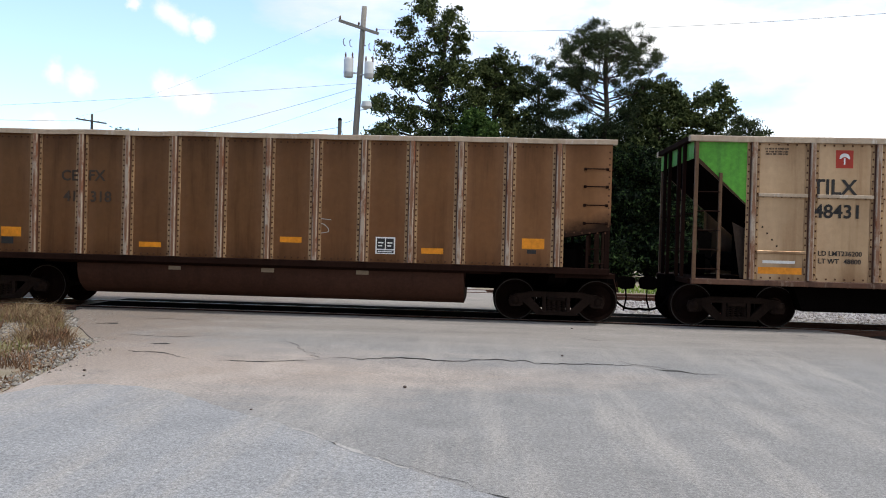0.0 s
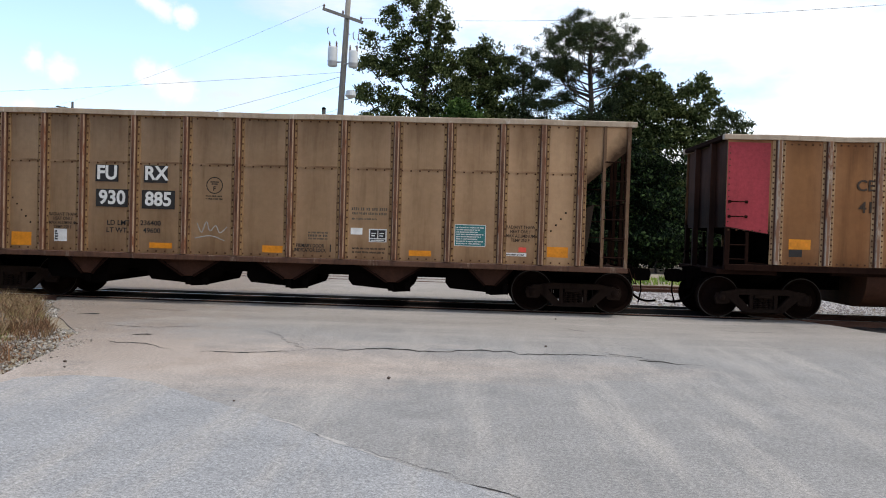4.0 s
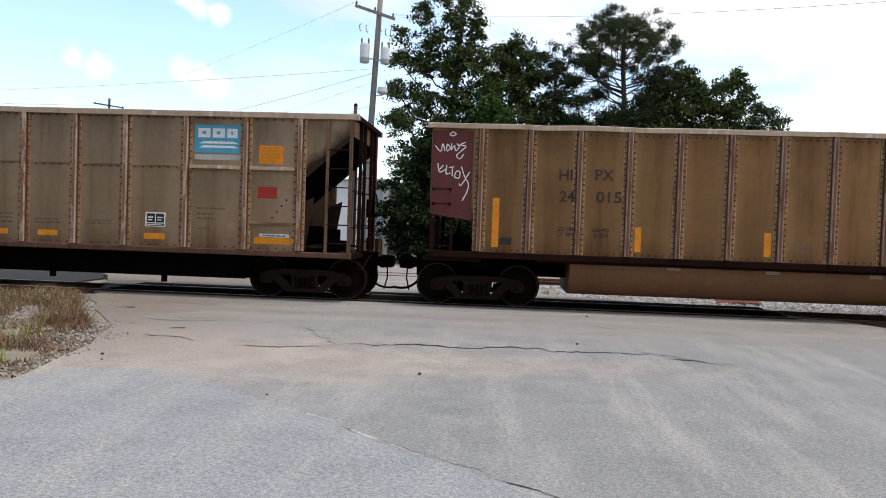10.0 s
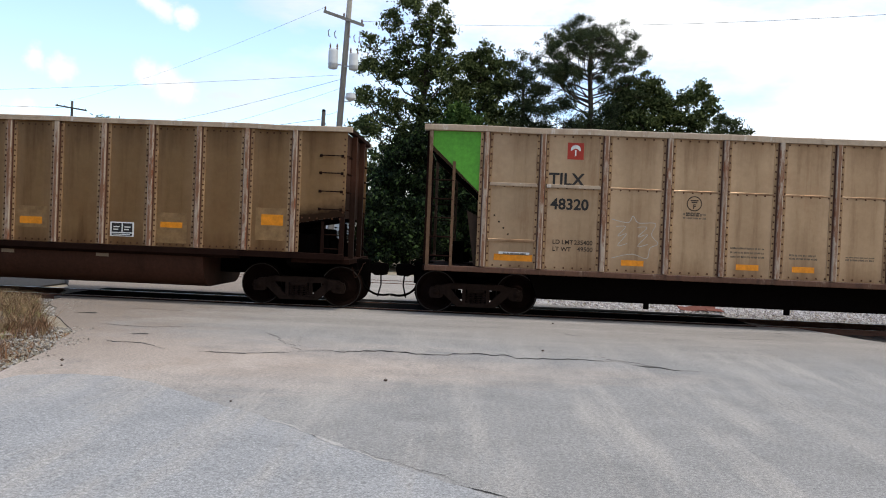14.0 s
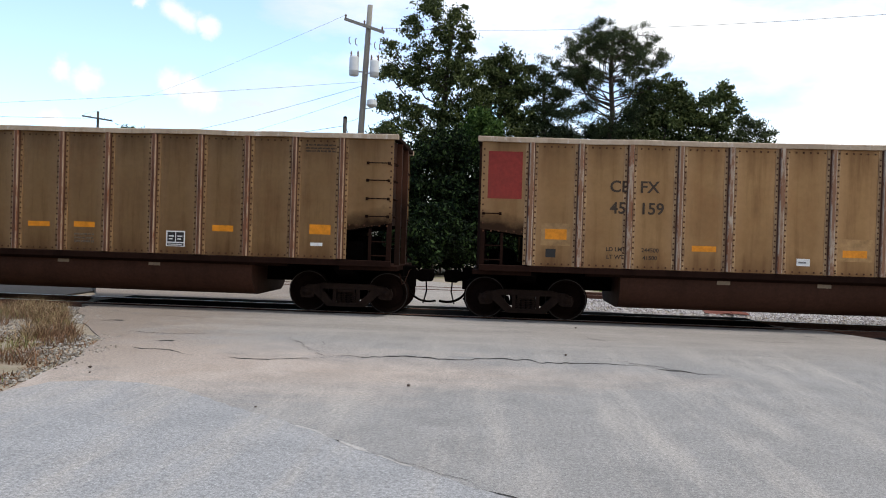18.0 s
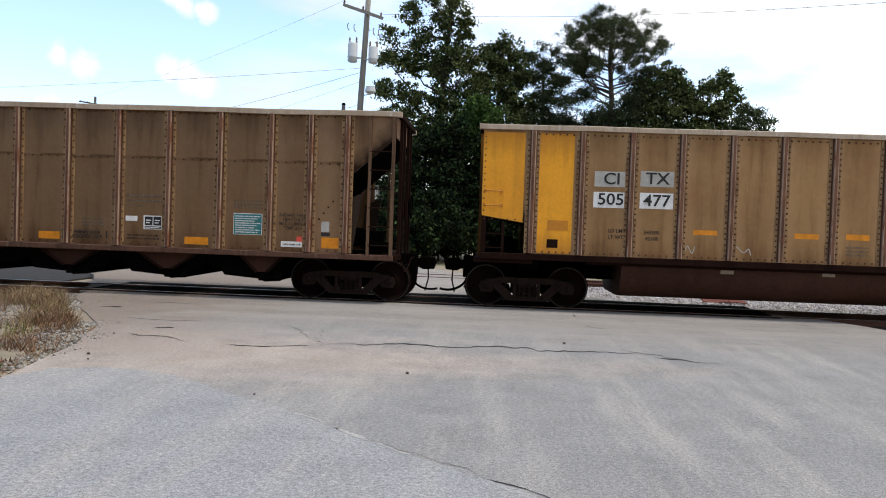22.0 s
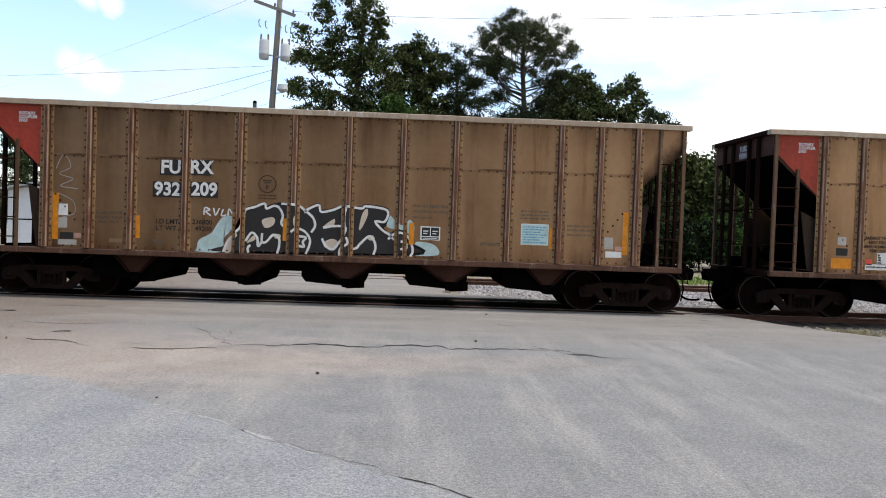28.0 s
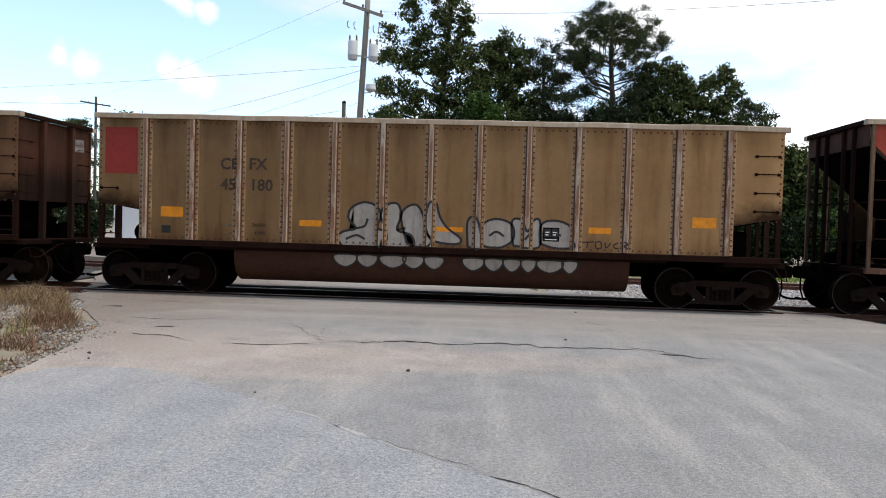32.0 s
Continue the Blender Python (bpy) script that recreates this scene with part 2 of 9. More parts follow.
def plain(name, c, rough=0.6, metal=0.0, var=0.25, scale=6.0):
    m, n, l, b = material(name, rough, metal)
    nz = noise_node(n, l, coords_of(n), scale, 5, 0.65)
    lo, hi = tuple(x * (1 - var) for x in c), tuple(min(1, x * (1 + var)) for x in c)
    l.new(ramp_node(n, l, nz, [(0.3, lo), (0.7, hi)]), b.inputs["Base Color"])
    bump_node(n, l, b, nz, 0.1, 0.004)
    return m


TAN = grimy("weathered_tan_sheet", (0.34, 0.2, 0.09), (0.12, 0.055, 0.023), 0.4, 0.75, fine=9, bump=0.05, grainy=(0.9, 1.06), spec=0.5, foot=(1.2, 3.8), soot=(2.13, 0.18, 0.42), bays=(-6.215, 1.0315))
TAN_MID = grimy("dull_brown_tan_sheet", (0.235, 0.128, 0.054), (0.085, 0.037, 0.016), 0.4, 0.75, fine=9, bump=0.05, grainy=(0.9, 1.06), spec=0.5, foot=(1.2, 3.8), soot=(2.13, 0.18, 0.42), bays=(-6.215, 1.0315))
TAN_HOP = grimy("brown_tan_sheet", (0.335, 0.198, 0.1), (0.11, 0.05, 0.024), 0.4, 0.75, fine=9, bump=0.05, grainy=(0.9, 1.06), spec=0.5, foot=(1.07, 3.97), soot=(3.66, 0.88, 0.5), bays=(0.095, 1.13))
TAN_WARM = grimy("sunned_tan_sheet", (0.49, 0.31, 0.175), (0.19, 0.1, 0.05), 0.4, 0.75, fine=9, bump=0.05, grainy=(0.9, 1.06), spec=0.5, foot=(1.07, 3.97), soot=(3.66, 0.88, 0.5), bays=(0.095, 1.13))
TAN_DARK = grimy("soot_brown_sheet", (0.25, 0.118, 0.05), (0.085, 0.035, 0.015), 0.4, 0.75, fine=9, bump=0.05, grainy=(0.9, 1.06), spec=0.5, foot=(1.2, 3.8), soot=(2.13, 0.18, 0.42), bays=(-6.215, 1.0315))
# brown end paint with soot; the ends' shade put into the base colour
END_DARK = grimy("sooty_shaded_end_sheet", (0.085, 0.036, 0.022), (0.008, 0.005, 0.004), 0.65, fine=9, grainy=(0.85, 1.08), spec=0.1, foot=(2.5, 6.0))
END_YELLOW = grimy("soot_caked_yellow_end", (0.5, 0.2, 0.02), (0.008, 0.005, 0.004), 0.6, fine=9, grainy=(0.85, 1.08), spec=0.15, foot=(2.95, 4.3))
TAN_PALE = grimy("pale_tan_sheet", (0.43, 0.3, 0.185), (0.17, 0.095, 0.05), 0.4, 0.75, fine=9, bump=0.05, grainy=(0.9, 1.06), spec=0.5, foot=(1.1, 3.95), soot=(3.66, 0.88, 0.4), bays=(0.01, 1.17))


def rib_material(name, face, edge, sheet, dirt, rubbed=False):
    """Hat-section stiffener: rusty crown, corners rubbed pale, feet in the sheet's paint with rust bleeding from the rivets."""
    m, n, l, b = material(name, 0.6)
    co = coords_of(n)
    rnd = n.new("ShaderNodeObjectInfo").outputs["Random"]
    ofs = n.new("ShaderNodeCombineXYZ")
    for k in ("X", "Z"):
        l.new(rnd, ofs.inputs[k])
    sc = n.new("ShaderNodeVectorMath")
    sc.operation = "MULTIPLY_ADD"
    sc.inputs[1].default_value = (41.0, 1.0, 57.0)
    l.new(ofs.outputs["Vector"], sc.inputs[0])
    l.new(co, sc.inputs[2])
    cs = sc.outputs["Vector"]
    sep = n.new("ShaderNodeSeparateXYZ")
    l.new(co, sep.inputs["Vector"])
    off = n.new("ShaderNodeMath")
    off.operation = "ABSOLUTE"
    l.new(sep.outputs["X"], off.inputs[0])
    off = off.outputs["Value"]
    runs = noise_node(n, l, cs, 9, 6, 0.7, (1.2, 1, 0.22))
    blot = noise_node(n, l, cs, 2.6, 5, 0.65, (1, 1, 0.5))
    crown = mix_node(n, l, mask_ramp(n, l, blot, 0.4, 0.62), face, dirt)
    worn = mix_node(n, l, mask_ramp(n, l, runs, 0.44, 0.6), edge, tuple(0.5 * (x + y) for x, y in zip(edge, face)))
    rusty = (0.20, 0.075, 0.035)
    worn = mix_node(n, l, mask_ramp(n, l, noise_node(n, l, cs, 4.5, 6, 0.75, (1.5, 1, 0.35)), 0.5, 0.6), worn, rusty)
    if rubbed:
        # paint gone from the whole crown: pale metal with rust coming through in long patches
        crown = mix_node(n, l, mask_ramp(n, l, noise_node(n, l, cs, 3.0, 7, 0.72, (1.2, 1, 0.3)), 0.46, 0.58), edge, tuple(0.6 * x + 0.4 * y for x, y in zip(face, edge)))
        crown = mix_node(n, l, mask_ramp(n, l, blot, 0.40, 0.50), crown, (0.21, 0.105, 0.058))
    foot = mix_node(n, l, mask_ramp(n, l, runs, 0.38, 0.62), sheet, tuple(0.35 * x + 0.65 * y for x, y in zip(sheet, dirt)))
    c = mix_node(n, l, mask_ramp(n, l, off, 0.022, 0.032), crown, worn)
    # dark side walls: shade between crown and foot put into the colour
    c = mix_node(n, l, mask_ramp(n, l, off, 0.05, 0.056), c, dirt)
    c = mix_node(n, l, mask_ramp(n, l, off, 0.068, 0.08), c, foot)
    l.new(c, b.inputs["Base Color"])
    bump_node(n, l, b, runs, 0.12, 0.01)
    return m


RIB_PALE = rib_material("rubbed_pale_rib", (0.25, 0.14, 0.08), (0.41, 0.33, 0.255), (0.48, 0.31, 0.16), (0.08, 0.032, 0.018), True)
RIB_RUST = rib_material("rusty_rib", (0.17, 0.075, 0.04), (0.36, 0.25, 0.17), (0.40, 0.245, 0.11), (0.075, 0.03, 0.016))
SILL = grimy("scuffed_rusty_sill", (0.12, 0.056, 0.033), (0.035, 0.016, 0.010), 0.65, amount=0.8, streak=1.4, pale=(0.2, 0.14, 0.1))
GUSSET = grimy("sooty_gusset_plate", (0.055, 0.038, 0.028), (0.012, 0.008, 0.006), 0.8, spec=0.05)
POST = grimy("grimy_tan_post", (0.17, 0.098, 0.056), (0.035, 0.018, 0.011), 0.65, amount=0.85, pale=(0.27, 0.19, 0.13), spec=0.15)
END_TAN = grimy("dusty_end_sheet", (0.19, 0.10, 0.05), (0.06, 0.028, 0.016), 0.6, fine=9, grainy=(0.85, 1.08))
CHORD = grimy("scuffed_top_chord", (0.46, 0.36, 0.26), (0.2, 0.125, 0.075), 0.5, amount=0.6, pale=(0.56, 0.5, 0.43), grainy=(0.85, 1.08))
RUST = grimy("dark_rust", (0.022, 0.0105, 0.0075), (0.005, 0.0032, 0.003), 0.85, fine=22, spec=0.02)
TUB = grimy("rusty_tub_paint", (0.062, 0.027, 0.017), (0.018, 0.009, 0.006), 0.65, streak=0.6, spec=0.1)
TUB_TAN = grimy("dusty_tan_tub_paint", (0.175, 0.088, 0.044), (0.1, 0.045, 0.024), 0.6, streak=0.6, spec=0.15, grainy=(0.85, 1.1))
# sooty steel, taken blacker to put the underframe's shade into its colour
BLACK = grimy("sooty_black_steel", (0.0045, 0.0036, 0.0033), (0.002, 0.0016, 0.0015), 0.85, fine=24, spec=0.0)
RIVET = grimy("rusted_rivet_heads", (0.115, 0.052, 0.029), (0.04, 0.018, 0.011), 0.75, fine=40, spec=0.1)
# bogie iron and wheels likewise darkened for the shade beneath the wagons
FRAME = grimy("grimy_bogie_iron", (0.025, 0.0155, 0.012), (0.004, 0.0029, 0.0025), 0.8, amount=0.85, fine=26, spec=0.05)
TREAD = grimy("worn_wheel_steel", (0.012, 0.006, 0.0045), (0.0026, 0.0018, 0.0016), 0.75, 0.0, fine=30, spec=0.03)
SHINE = plain("polished_tread_steel", (0.42, 0.41, 0.40), 0.28, 1.0, 0.15)
RIM = plain("dull_rim_steel", (0.035, 0.03, 0.027), 0.4, 0.4, 0.9, 2)
# coal soot taken blacker, the shade of the open ends put into it
SOOT_SHADE = grimy("shaded_coal_soot", (0.007, 0.0052, 0.0046), (0.0025, 0.002, 0.0018), 0.95, fine=20, spec=0.0)
RAIL = grimy("rusty_rail_steel", (0.13, 0.06, 0.04), (0.07, 0.035, 0.025), 0.75, fine=30)
CRIMSON = grimy("faded_crimson_paint", (0.42, 0.045, 0.06), (0.22, 0.03, 0.035), 0.55)
MAROON = grimy("dull_maroon_paint", (0.13, 0.03, 0.027), (0.06, 0.02, 0.02), 0.6)
RED = grimy("dusty_red_paint", (0.42, 0.055, 0.03), (0.2, 0.04, 0.025), 0.6)
GREEN = grimy("bright_green_paint", (0.10, 0.36, 0.035), (0.05, 0.14, 0.03), 0.5)
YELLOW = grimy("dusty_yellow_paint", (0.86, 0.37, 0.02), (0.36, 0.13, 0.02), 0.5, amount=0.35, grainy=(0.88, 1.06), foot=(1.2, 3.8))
ORANGE = plain("orange_reflector", (0.66, 0.235, 0.014), 0.45, 0, 0.2, 9)
WHITE = plain("stencil_white", (0.72, 0.71, 0.68), 0.6, 0, 0.12, 9)
SILVER = grimy("silver_spray_paint", (0.36, 0.33, 0.295), (0.16, 0.11, 0.08), 0.5, amount=0.7, streak=2.0, fine=9, grainy=(0.8, 1.1))
INK = plain("stencil_black", (0.025, 0.023, 0.022), 0.6, 0, 0.2, 9)
FADED = plain("faded_stencil", (0.13, 0.10, 0.07), 0.7, 0, 0.3, 9)
TEAL = plain("teal_placard", (0.035, 0.17, 0.17), 0.5, 0, 0.15, 7)
BLUE = plain("blue_placard", (0.07, 0.32, 0.45), 0.5, 0, 0.12, 7)
AQUA = plain("pale_aqua_spray", (0.45, 0.58, 0.56), 0.6, 0, 0.2, 4)
PINKRED = plain("red_sticker", (0.75, 0.09, 0.06), 0.5, 0, 0.1, 7)


BRICKRED = grimy("dull_brick_red_paint", (0.27, 0.03, 0.021), (0.14, 0.025, 0.018), 0.6)


# ---- mesh helpers ----
def box(bm, x0, x1, y0, y1, z0, z1):
    v = [bm.verts.new((x, y, z)) for x in (x0, x1) for y in (y0, y1) for z in (z0, z1)]
    for f in ((0, 1, 3, 2), (4, 6, 7, 5), (0, 4, 5, 1), (2, 3, 7, 6), (0, 2, 6, 4), (1, 5, 7, 3)):
        bm.faces.new([v[i] for i in f])
    return bm


def prism(bm, outline, y0, y1):
    """An outline of (x, z) pushed from y0 to y1."""
    a = [bm.verts.new((x, y0, z)) for x, z in outline]
    b = [bm.verts.new((x, y1, z)) for x, z in outline]
    bm.faces.new(a)
    bm.faces.new(b[::-1])
    for i in range(len(a)):
        j = (i + 1) % len(a)
        bm.faces.new((a[j], a[i], b[i], b[j]))
    return bm


def slab(bm, outline, z0, z1):
    """An outline of (x, y) pushed from z0 to z1."""
    a = [bm.verts.new((x, y, z0)) for x, y in outline]
    b = [bm.verts.new((x, y, z1)) for x, y in outline]
    bm.faces.new(a)
    bm.faces.new(b[::-1])
    for i in range(len(a)):
        j = (i + 1) % len(a)
        bm.faces.new((a[j], a[i], b[i], b[j]))
    return bm


def rod(bm, p, q, r, r2=None, seg=8):
    p, q = Vector(p), Vector(q)
    w = (q - p).normalized()
    s = w.orthogonal().normalized()
    t = w.cross(s)
    r2 = r if r2 is None else r2
    rings = []
    for c, rr in ((p, r), (q, r2)):
        rings.append([bm.verts.new(c + (s * math.cos(a) + t * math.sin(a)) * rr) for a in (2 * math.pi * k / seg for k in range(seg))])
    for k in range(seg):
        j = (k + 1) % seg
        bm.faces.new((rings[0][k], rings[0][j], rings[1][j], rings[1][k]))
    bm.faces.new(rings[0][::-1])
    bm.faces.new(rings[1])
    return bm


def hose(bm, pts, r, seg=6):
    """A round bar bent along the points, as one skin."""
    pts = [Vector(p) for p in pts]
    rings, side = [], None
    for i, p in enumerate(pts):
        w = (pts[min(i + 1, len(pts) - 1)] - pts[max(i - 1, 0)]).normalized()
        side = w.orthogonal() if side is None else side - w * side.dot(w)
        side.normalize()
        t = w.cross(side)
        rings.append([bm.verts.new(p + (side * math.cos(a) + t * math.sin(a)) * r) for a in (2 * math.pi * k / seg for k in range(seg))])
    for ra, rb in zip(rings, rings[1:]):
        for k in range(seg):
            j = (k + 1) % seg
            bm.faces.new((ra[k], ra[j], rb[j], rb[k]))
    bm.faces.new(rings[0][::-1])
    bm.faces.new(rings[-1])
    return bm


def lathe(bm, profile, seg=32, axis="Y", caps=True):
    """A profile of (radius, height) turned about an axis."""
    rings = []
    for r, h in profile:
        ring = []
        for k in range(seg):
            a = 2 * math.pi * k / seg
            u, v = r * math.cos(a), r * math.sin(a)
            ring.append(bm.verts.new((u, h, v) if axis == "Y" else (u, v, h)))
        rings.append(ring)
    for ra, rb in zip(rings, rings[1:]):
        for k in range(seg):
            j = (k + 1) % seg
            bm.faces.new((ra[k], ra[j], rb[j], rb[k]))
    if caps:
        bm.faces.new(rings[0])
        bm.faces.new(rings[-1][::-1])
    return bm


def mesh_of(bm, name, mat, smooth=False, bevel=0.0):
    if bevel:
        bmesh.ops.bevel(bm, geom=list(bm.edges), offset=bevel, segments=1, affect="EDGES")
    bmesh.ops.recalc_face_normals(bm, faces=bm.faces)
    me = bpy.data.meshes.new(name)
    bm.to_mesh(me)
    bm.free()
    me.materials.append(mat)
    if smooth:
        for p in me.polygons:
            p.use_smooth = True
    return me


def part(name, bm, mat, parent, label="", smooth=False, bevel=0.0):
    ob = new(name, mesh_of(bm, name, mat, smooth, bevel))
    ob.parent = parent
    return tagged(ob, label)


def piece(name, me, parent, loc=(0, 0, 0), m=None):
    """One more object on a shared mesh."""
    ob = new(name, me)
    ob.parent = parent
    ob.matrix_basis = m if m is not None else Matrix.Translation(loc)
    return ob


def thing(name, loc, label, category, group=""):
    ob = new(name)
    ob.empty_display_size = 0.3
    ob.location = loc
    return tagged(ob, label, category, group)


def raw(name, verts, faces, mat, parent=None, smooth=False):
    me = bpy.data.meshes.new(name)
    me.from_pydata(verts, [], faces)
    me.materials.append(mat)
    me.update()
    ob = new(name, me)
    if parent:
        ob.parent = parent
    return ob


LETTERS = {}


def text_mesh(words, size, mat, align="CENTER", bold=0.0, wide=1.0):
    key = (words, size, mat.name, align, bold, wide)
    if key not in LETTERS:
        cu = bpy.data.curves.new("lettering", "FONT")
        cu.body, cu.size, cu.align_x, cu.align_y, cu.offset, cu.extrude = words, size, align, "CENTER", bold, 0.001
        cu.resolution_u = 3
        ob = bpy.data.objects.new("lettering", cu)
        scene.collection.objects.link(ob)
        dg = bpy.context.evaluated_depsgraph_get()
        me = bpy.data.meshes.new_from_object(ob.evaluated_get(dg))
        bpy.data.objects.remove(ob)
        bpy.data.curves.remove(cu)
        me.transform(Matrix.Diagonal((wide, 1, 1, 1)))
        me.materials.clear()
        me.materials.append(mat)
        LETTERS[key] = me
    return LETTERS[key]


def lettering(words, x, z, size, mat, parent, y, align="CENTER", bold=0.0, wide=1.0, name="lettering"):
    """Words on a side that faces -y."""
    ob = new(name, text_mesh(words, size, mat, align, bold, wide))
    ob.parent = parent
    ob.matrix_basis = pose(x, y, z, 90, 0, 0)
    return ob


def decal(name, x0, x1, z0, z1, mat, parent, y, label="", thick=0.003):
    """A thin painted or glued panel; a line of unreadable writing becomes a row of word-long bars."""
    if name.endswith("_line"):
        rw = random.Random(int(1000 * (x0 + 3 * z0)))
        bm, x, h = bmesh.new(), x0, z1 - z0
        while x < x1 - h:
            w = min(x1 - x, h * rw.choice((1.6, 2.4, 3.1, 4.0, 4.8)))
            u = x
            while u < x + w - 0.3 * h:
                box(bm, u, min(u + 0.62 * h, x1), y - thick, y, z0 - rw.uniform(0, 0.15) * h, z1 + rw.uniform(0, 0.25) * h)
                u += 0.86 * h
            x += w + 0.8 * h
        return tagged(part(name, bm, mat, parent, label), kind="stuff")
    return part(name, box(bmesh.new(), x0, x1, y - thick, y, z0, z1), mat, parent, label)


def ribbon(bm, pts, width, y, thick=0.002):
    """A sprayed line along (x, z) points on a side that faces -y."""
    n = len(pts)
    left, right = [], []
    for i, (x, z) in enumerate(pts):
        a, b = pts[max(0, i - 1)], pts[min(n - 1, i + 1)]
        d = Vector((b[0] - a[0], b[1] - a[1]))
        d = d.normalized() if d.length > 1e-6 else Vector((1, 0))
        left.append(bm.verts.new((x - d.y * width / 2, y, z + d.x * width / 2)))
        right.append(bm.verts.new((x + d.y * width / 2, y, z - d.x * width / 2)))
    for i in range(n - 1):
        bm.faces.new((left[i], left[i + 1], right[i + 1], right[i]))
    return bm


def curve_pts(ctrl, per=6, closed=False):
    """Catmull-Rom through control points."""
    out, n = [], len(ctrl)
    rng = range(n) if closed else range(n - 1)
    for i in rng:
        if closed:
            p = [ctrl[(i + k - 1) % n] for k in range(4)]
        else:
            p = [ctrl[min(max(i + k - 1, 0), n - 1)] for k in range(4)]
        for k in range(per):
            t = k / per
            out.append(tuple(0.5 * (2 * b + (c - a) * t + (2 * a - 5 * b + 4 * c - d) * t * t + (3 * b - a - 3 * c + d) * t ** 3)
                             for a, b, c, d in zip(*p)))
    out.append(ctrl[0] if closed else ctrl[-1])
    return out


# ---- ground, road and tracks ----
TRACK_Y, TRACK2_Y = 18.55, 27.55
GAUGE = 0.7525


def ground_material():
    m, n, l, b = material("dry_verge_soil", 0.95)
    co = coords_of(n)
    big = noise_node(n, l, co, 0.35, 6, 0.6)
    mid = noise_node(n, l, co, 2.2, 6, 0.65)
    fine = noise_node(n, l, co, 26, 4, 0.7)
    c = ramp_node(n, l, mid, [(0.3, (0.21, 0.16, 0.11)), (0.55, (0.27, 0.23, 0.17)), (0.75, (0.33, 0.29, 0.24))])
    grass = ramp_node(n, l, fine, [(0.3, (0.06, 0.085, 0.03)), (0.7, (0.15, 0.16, 0.07))])
    c = mix_node(n, l, mask_ramp(n, l, big, 0.56, 0.68), c, grass)
    l.new(c, b.inputs["Base Color"])
    bump_node(n, l, b, fine, 0.6, 0.03)
    return m


def asphalt_material(name="worn_sun_bleached_asphalt", fresh=False):
    m, n, l, b = material(name, 0.9)
    co = coords_of(n)
    sep = n.new("ShaderNodeSeparateXYZ")
    l.new(co, sep.inputs["Vector"])
    grit = noise_node(n, l, co, 72, 3, 0.8)
    speck = noise_node(n, l, co, 26, 5, 0.8)
    mid = noise_node(n, l, co, 1.3, 7, 0.65)
    big = noise_node(n, l, co, 0.22, 5, 0.55)
    # swept wheel tracks, fanning out from the crossing
    tracks = noise_node(n, l, co, 1.0, 9, 0.7, (1.5, 0.2, 1))
    across = noise_node(n, l, co, 1.0, 11, 0.74, (0.24, 1.3, 1))
    c = ramp_node(n, l, mid, [(0.25, (0.222, 0.22, 0.216)), (0.6, (0.278, 0.275, 0.27)), (0.85, (0.322, 0.316, 0.31))])
    if fresh:
        c = ramp_node(n, l, mid, [(0.25, (0.25, 0.257, 0.265)), (0.6, (0.31, 0.316, 0.324)), (0.85, (0.355, 0.36, 0.363))])
    c = mix_node(n, l, mask_ramp(n, l, tracks, 0.48, 0.7), c, (0.38, 0.36, 0.335))
    # washed-on sand before the rails, thickest towards the gravel verge
    def math_node(op, a, bb, cc=None):
        k = n.new("ShaderNodeMath")
        k.operation = op
        for s, v in zip(k.inputs, (a, bb, cc)):
            if v is None:
                continue
            if isinstance(v, (int, float)):
                s.default_value = v
            else:
                l.new(v, s)
        return k.outputs["Value"]
    # distance from a slanting line that runs from the verge to the right
    line = math_node("MULTIPLY_ADD", sep.outputs["X"], 0.05, 10.2)
    gap = math_node("SUBTRACT", sep.outputs["Y"], line)
    band = math_node("ABSOLUTE", gap, 0.0)
    band = math_node("MULTIPLY_ADD", band, -0.3, 1.0)
    west = math_node("MULTIPLY_ADD", sep.outputs["X"], -0.13, -0.1)
    amount = math_node("ADD", math_node("ADD", band, west), math_node("MULTIPLY_ADD", across, 1.1, -0.66))
    amount = math_node("ADD", amount, math_node("MULTIPLY_ADD", mid, 0.9, -0.5))
    sand = mask_ramp(n, l, amount, 0.25, 0.95)
    sandc = ramp_node(n, l, mid, [(0.3, (0.36, 0.285, 0.228)), (0.7, (0.47, 0.40, 0.345))])
    c = mix_node(n, l, math_node("MULTIPLY", sand, 0.1 if fresh else 0.72), c, sandc)
    # older, greyer paving next to the rails
    old = mask_ramp(n, l, math_node("MULTIPLY_ADD", sep.outputs["Y"], 0.25, math_node("MULTIPLY_ADD", across, 1.2, -3.4)), 0.1, 0.9)
    c = mix_node(n, l, math_node("MULTIPLY", old, 0.9), c, ramp_node(n, l, across, [(0.3, (0.24, 0.22, 0.195)), (0.5, (0.31, 0.285, 0.258)), (0.7, (0.40, 0.368, 0.332))]))
    if not fresh:
        warp = n.new("ShaderNodeVectorMath")
        warp.operation = "MULTIPLY_ADD"
        wn3 = n.new("ShaderNodeTexNoise")
        wn3.inputs["Scale"].default_value, wn3.inputs["Detail"].default_value = 1.6, 5.0
        l.new(co, wn3.inputs["Vector"])
        l.new(wn3.outputs["Color"], warp.inputs[0])
        warp.inputs[1].default_value = (0.7, 0.7, 0.0)
        l.new(co, warp.inputs[2])
        vor = n.new("ShaderNodeTexVoronoi")
        vor.feature = "DISTANCE_TO_EDGE"
        vor.inputs["Scale"].default_value = 0.75
        l.new(warp.outputs["Vector"], vor.inputs["Vector"])
        line_mask = ramp_node(n, l, vor.outputs["Distance"], [(0.005, (1, 1, 1)), (0.022, (0, 0, 0))])
        where = mask_ramp(n, l, noise_node(n, l, co, 0.45, 3, 0.5), 0.43, 0.52)
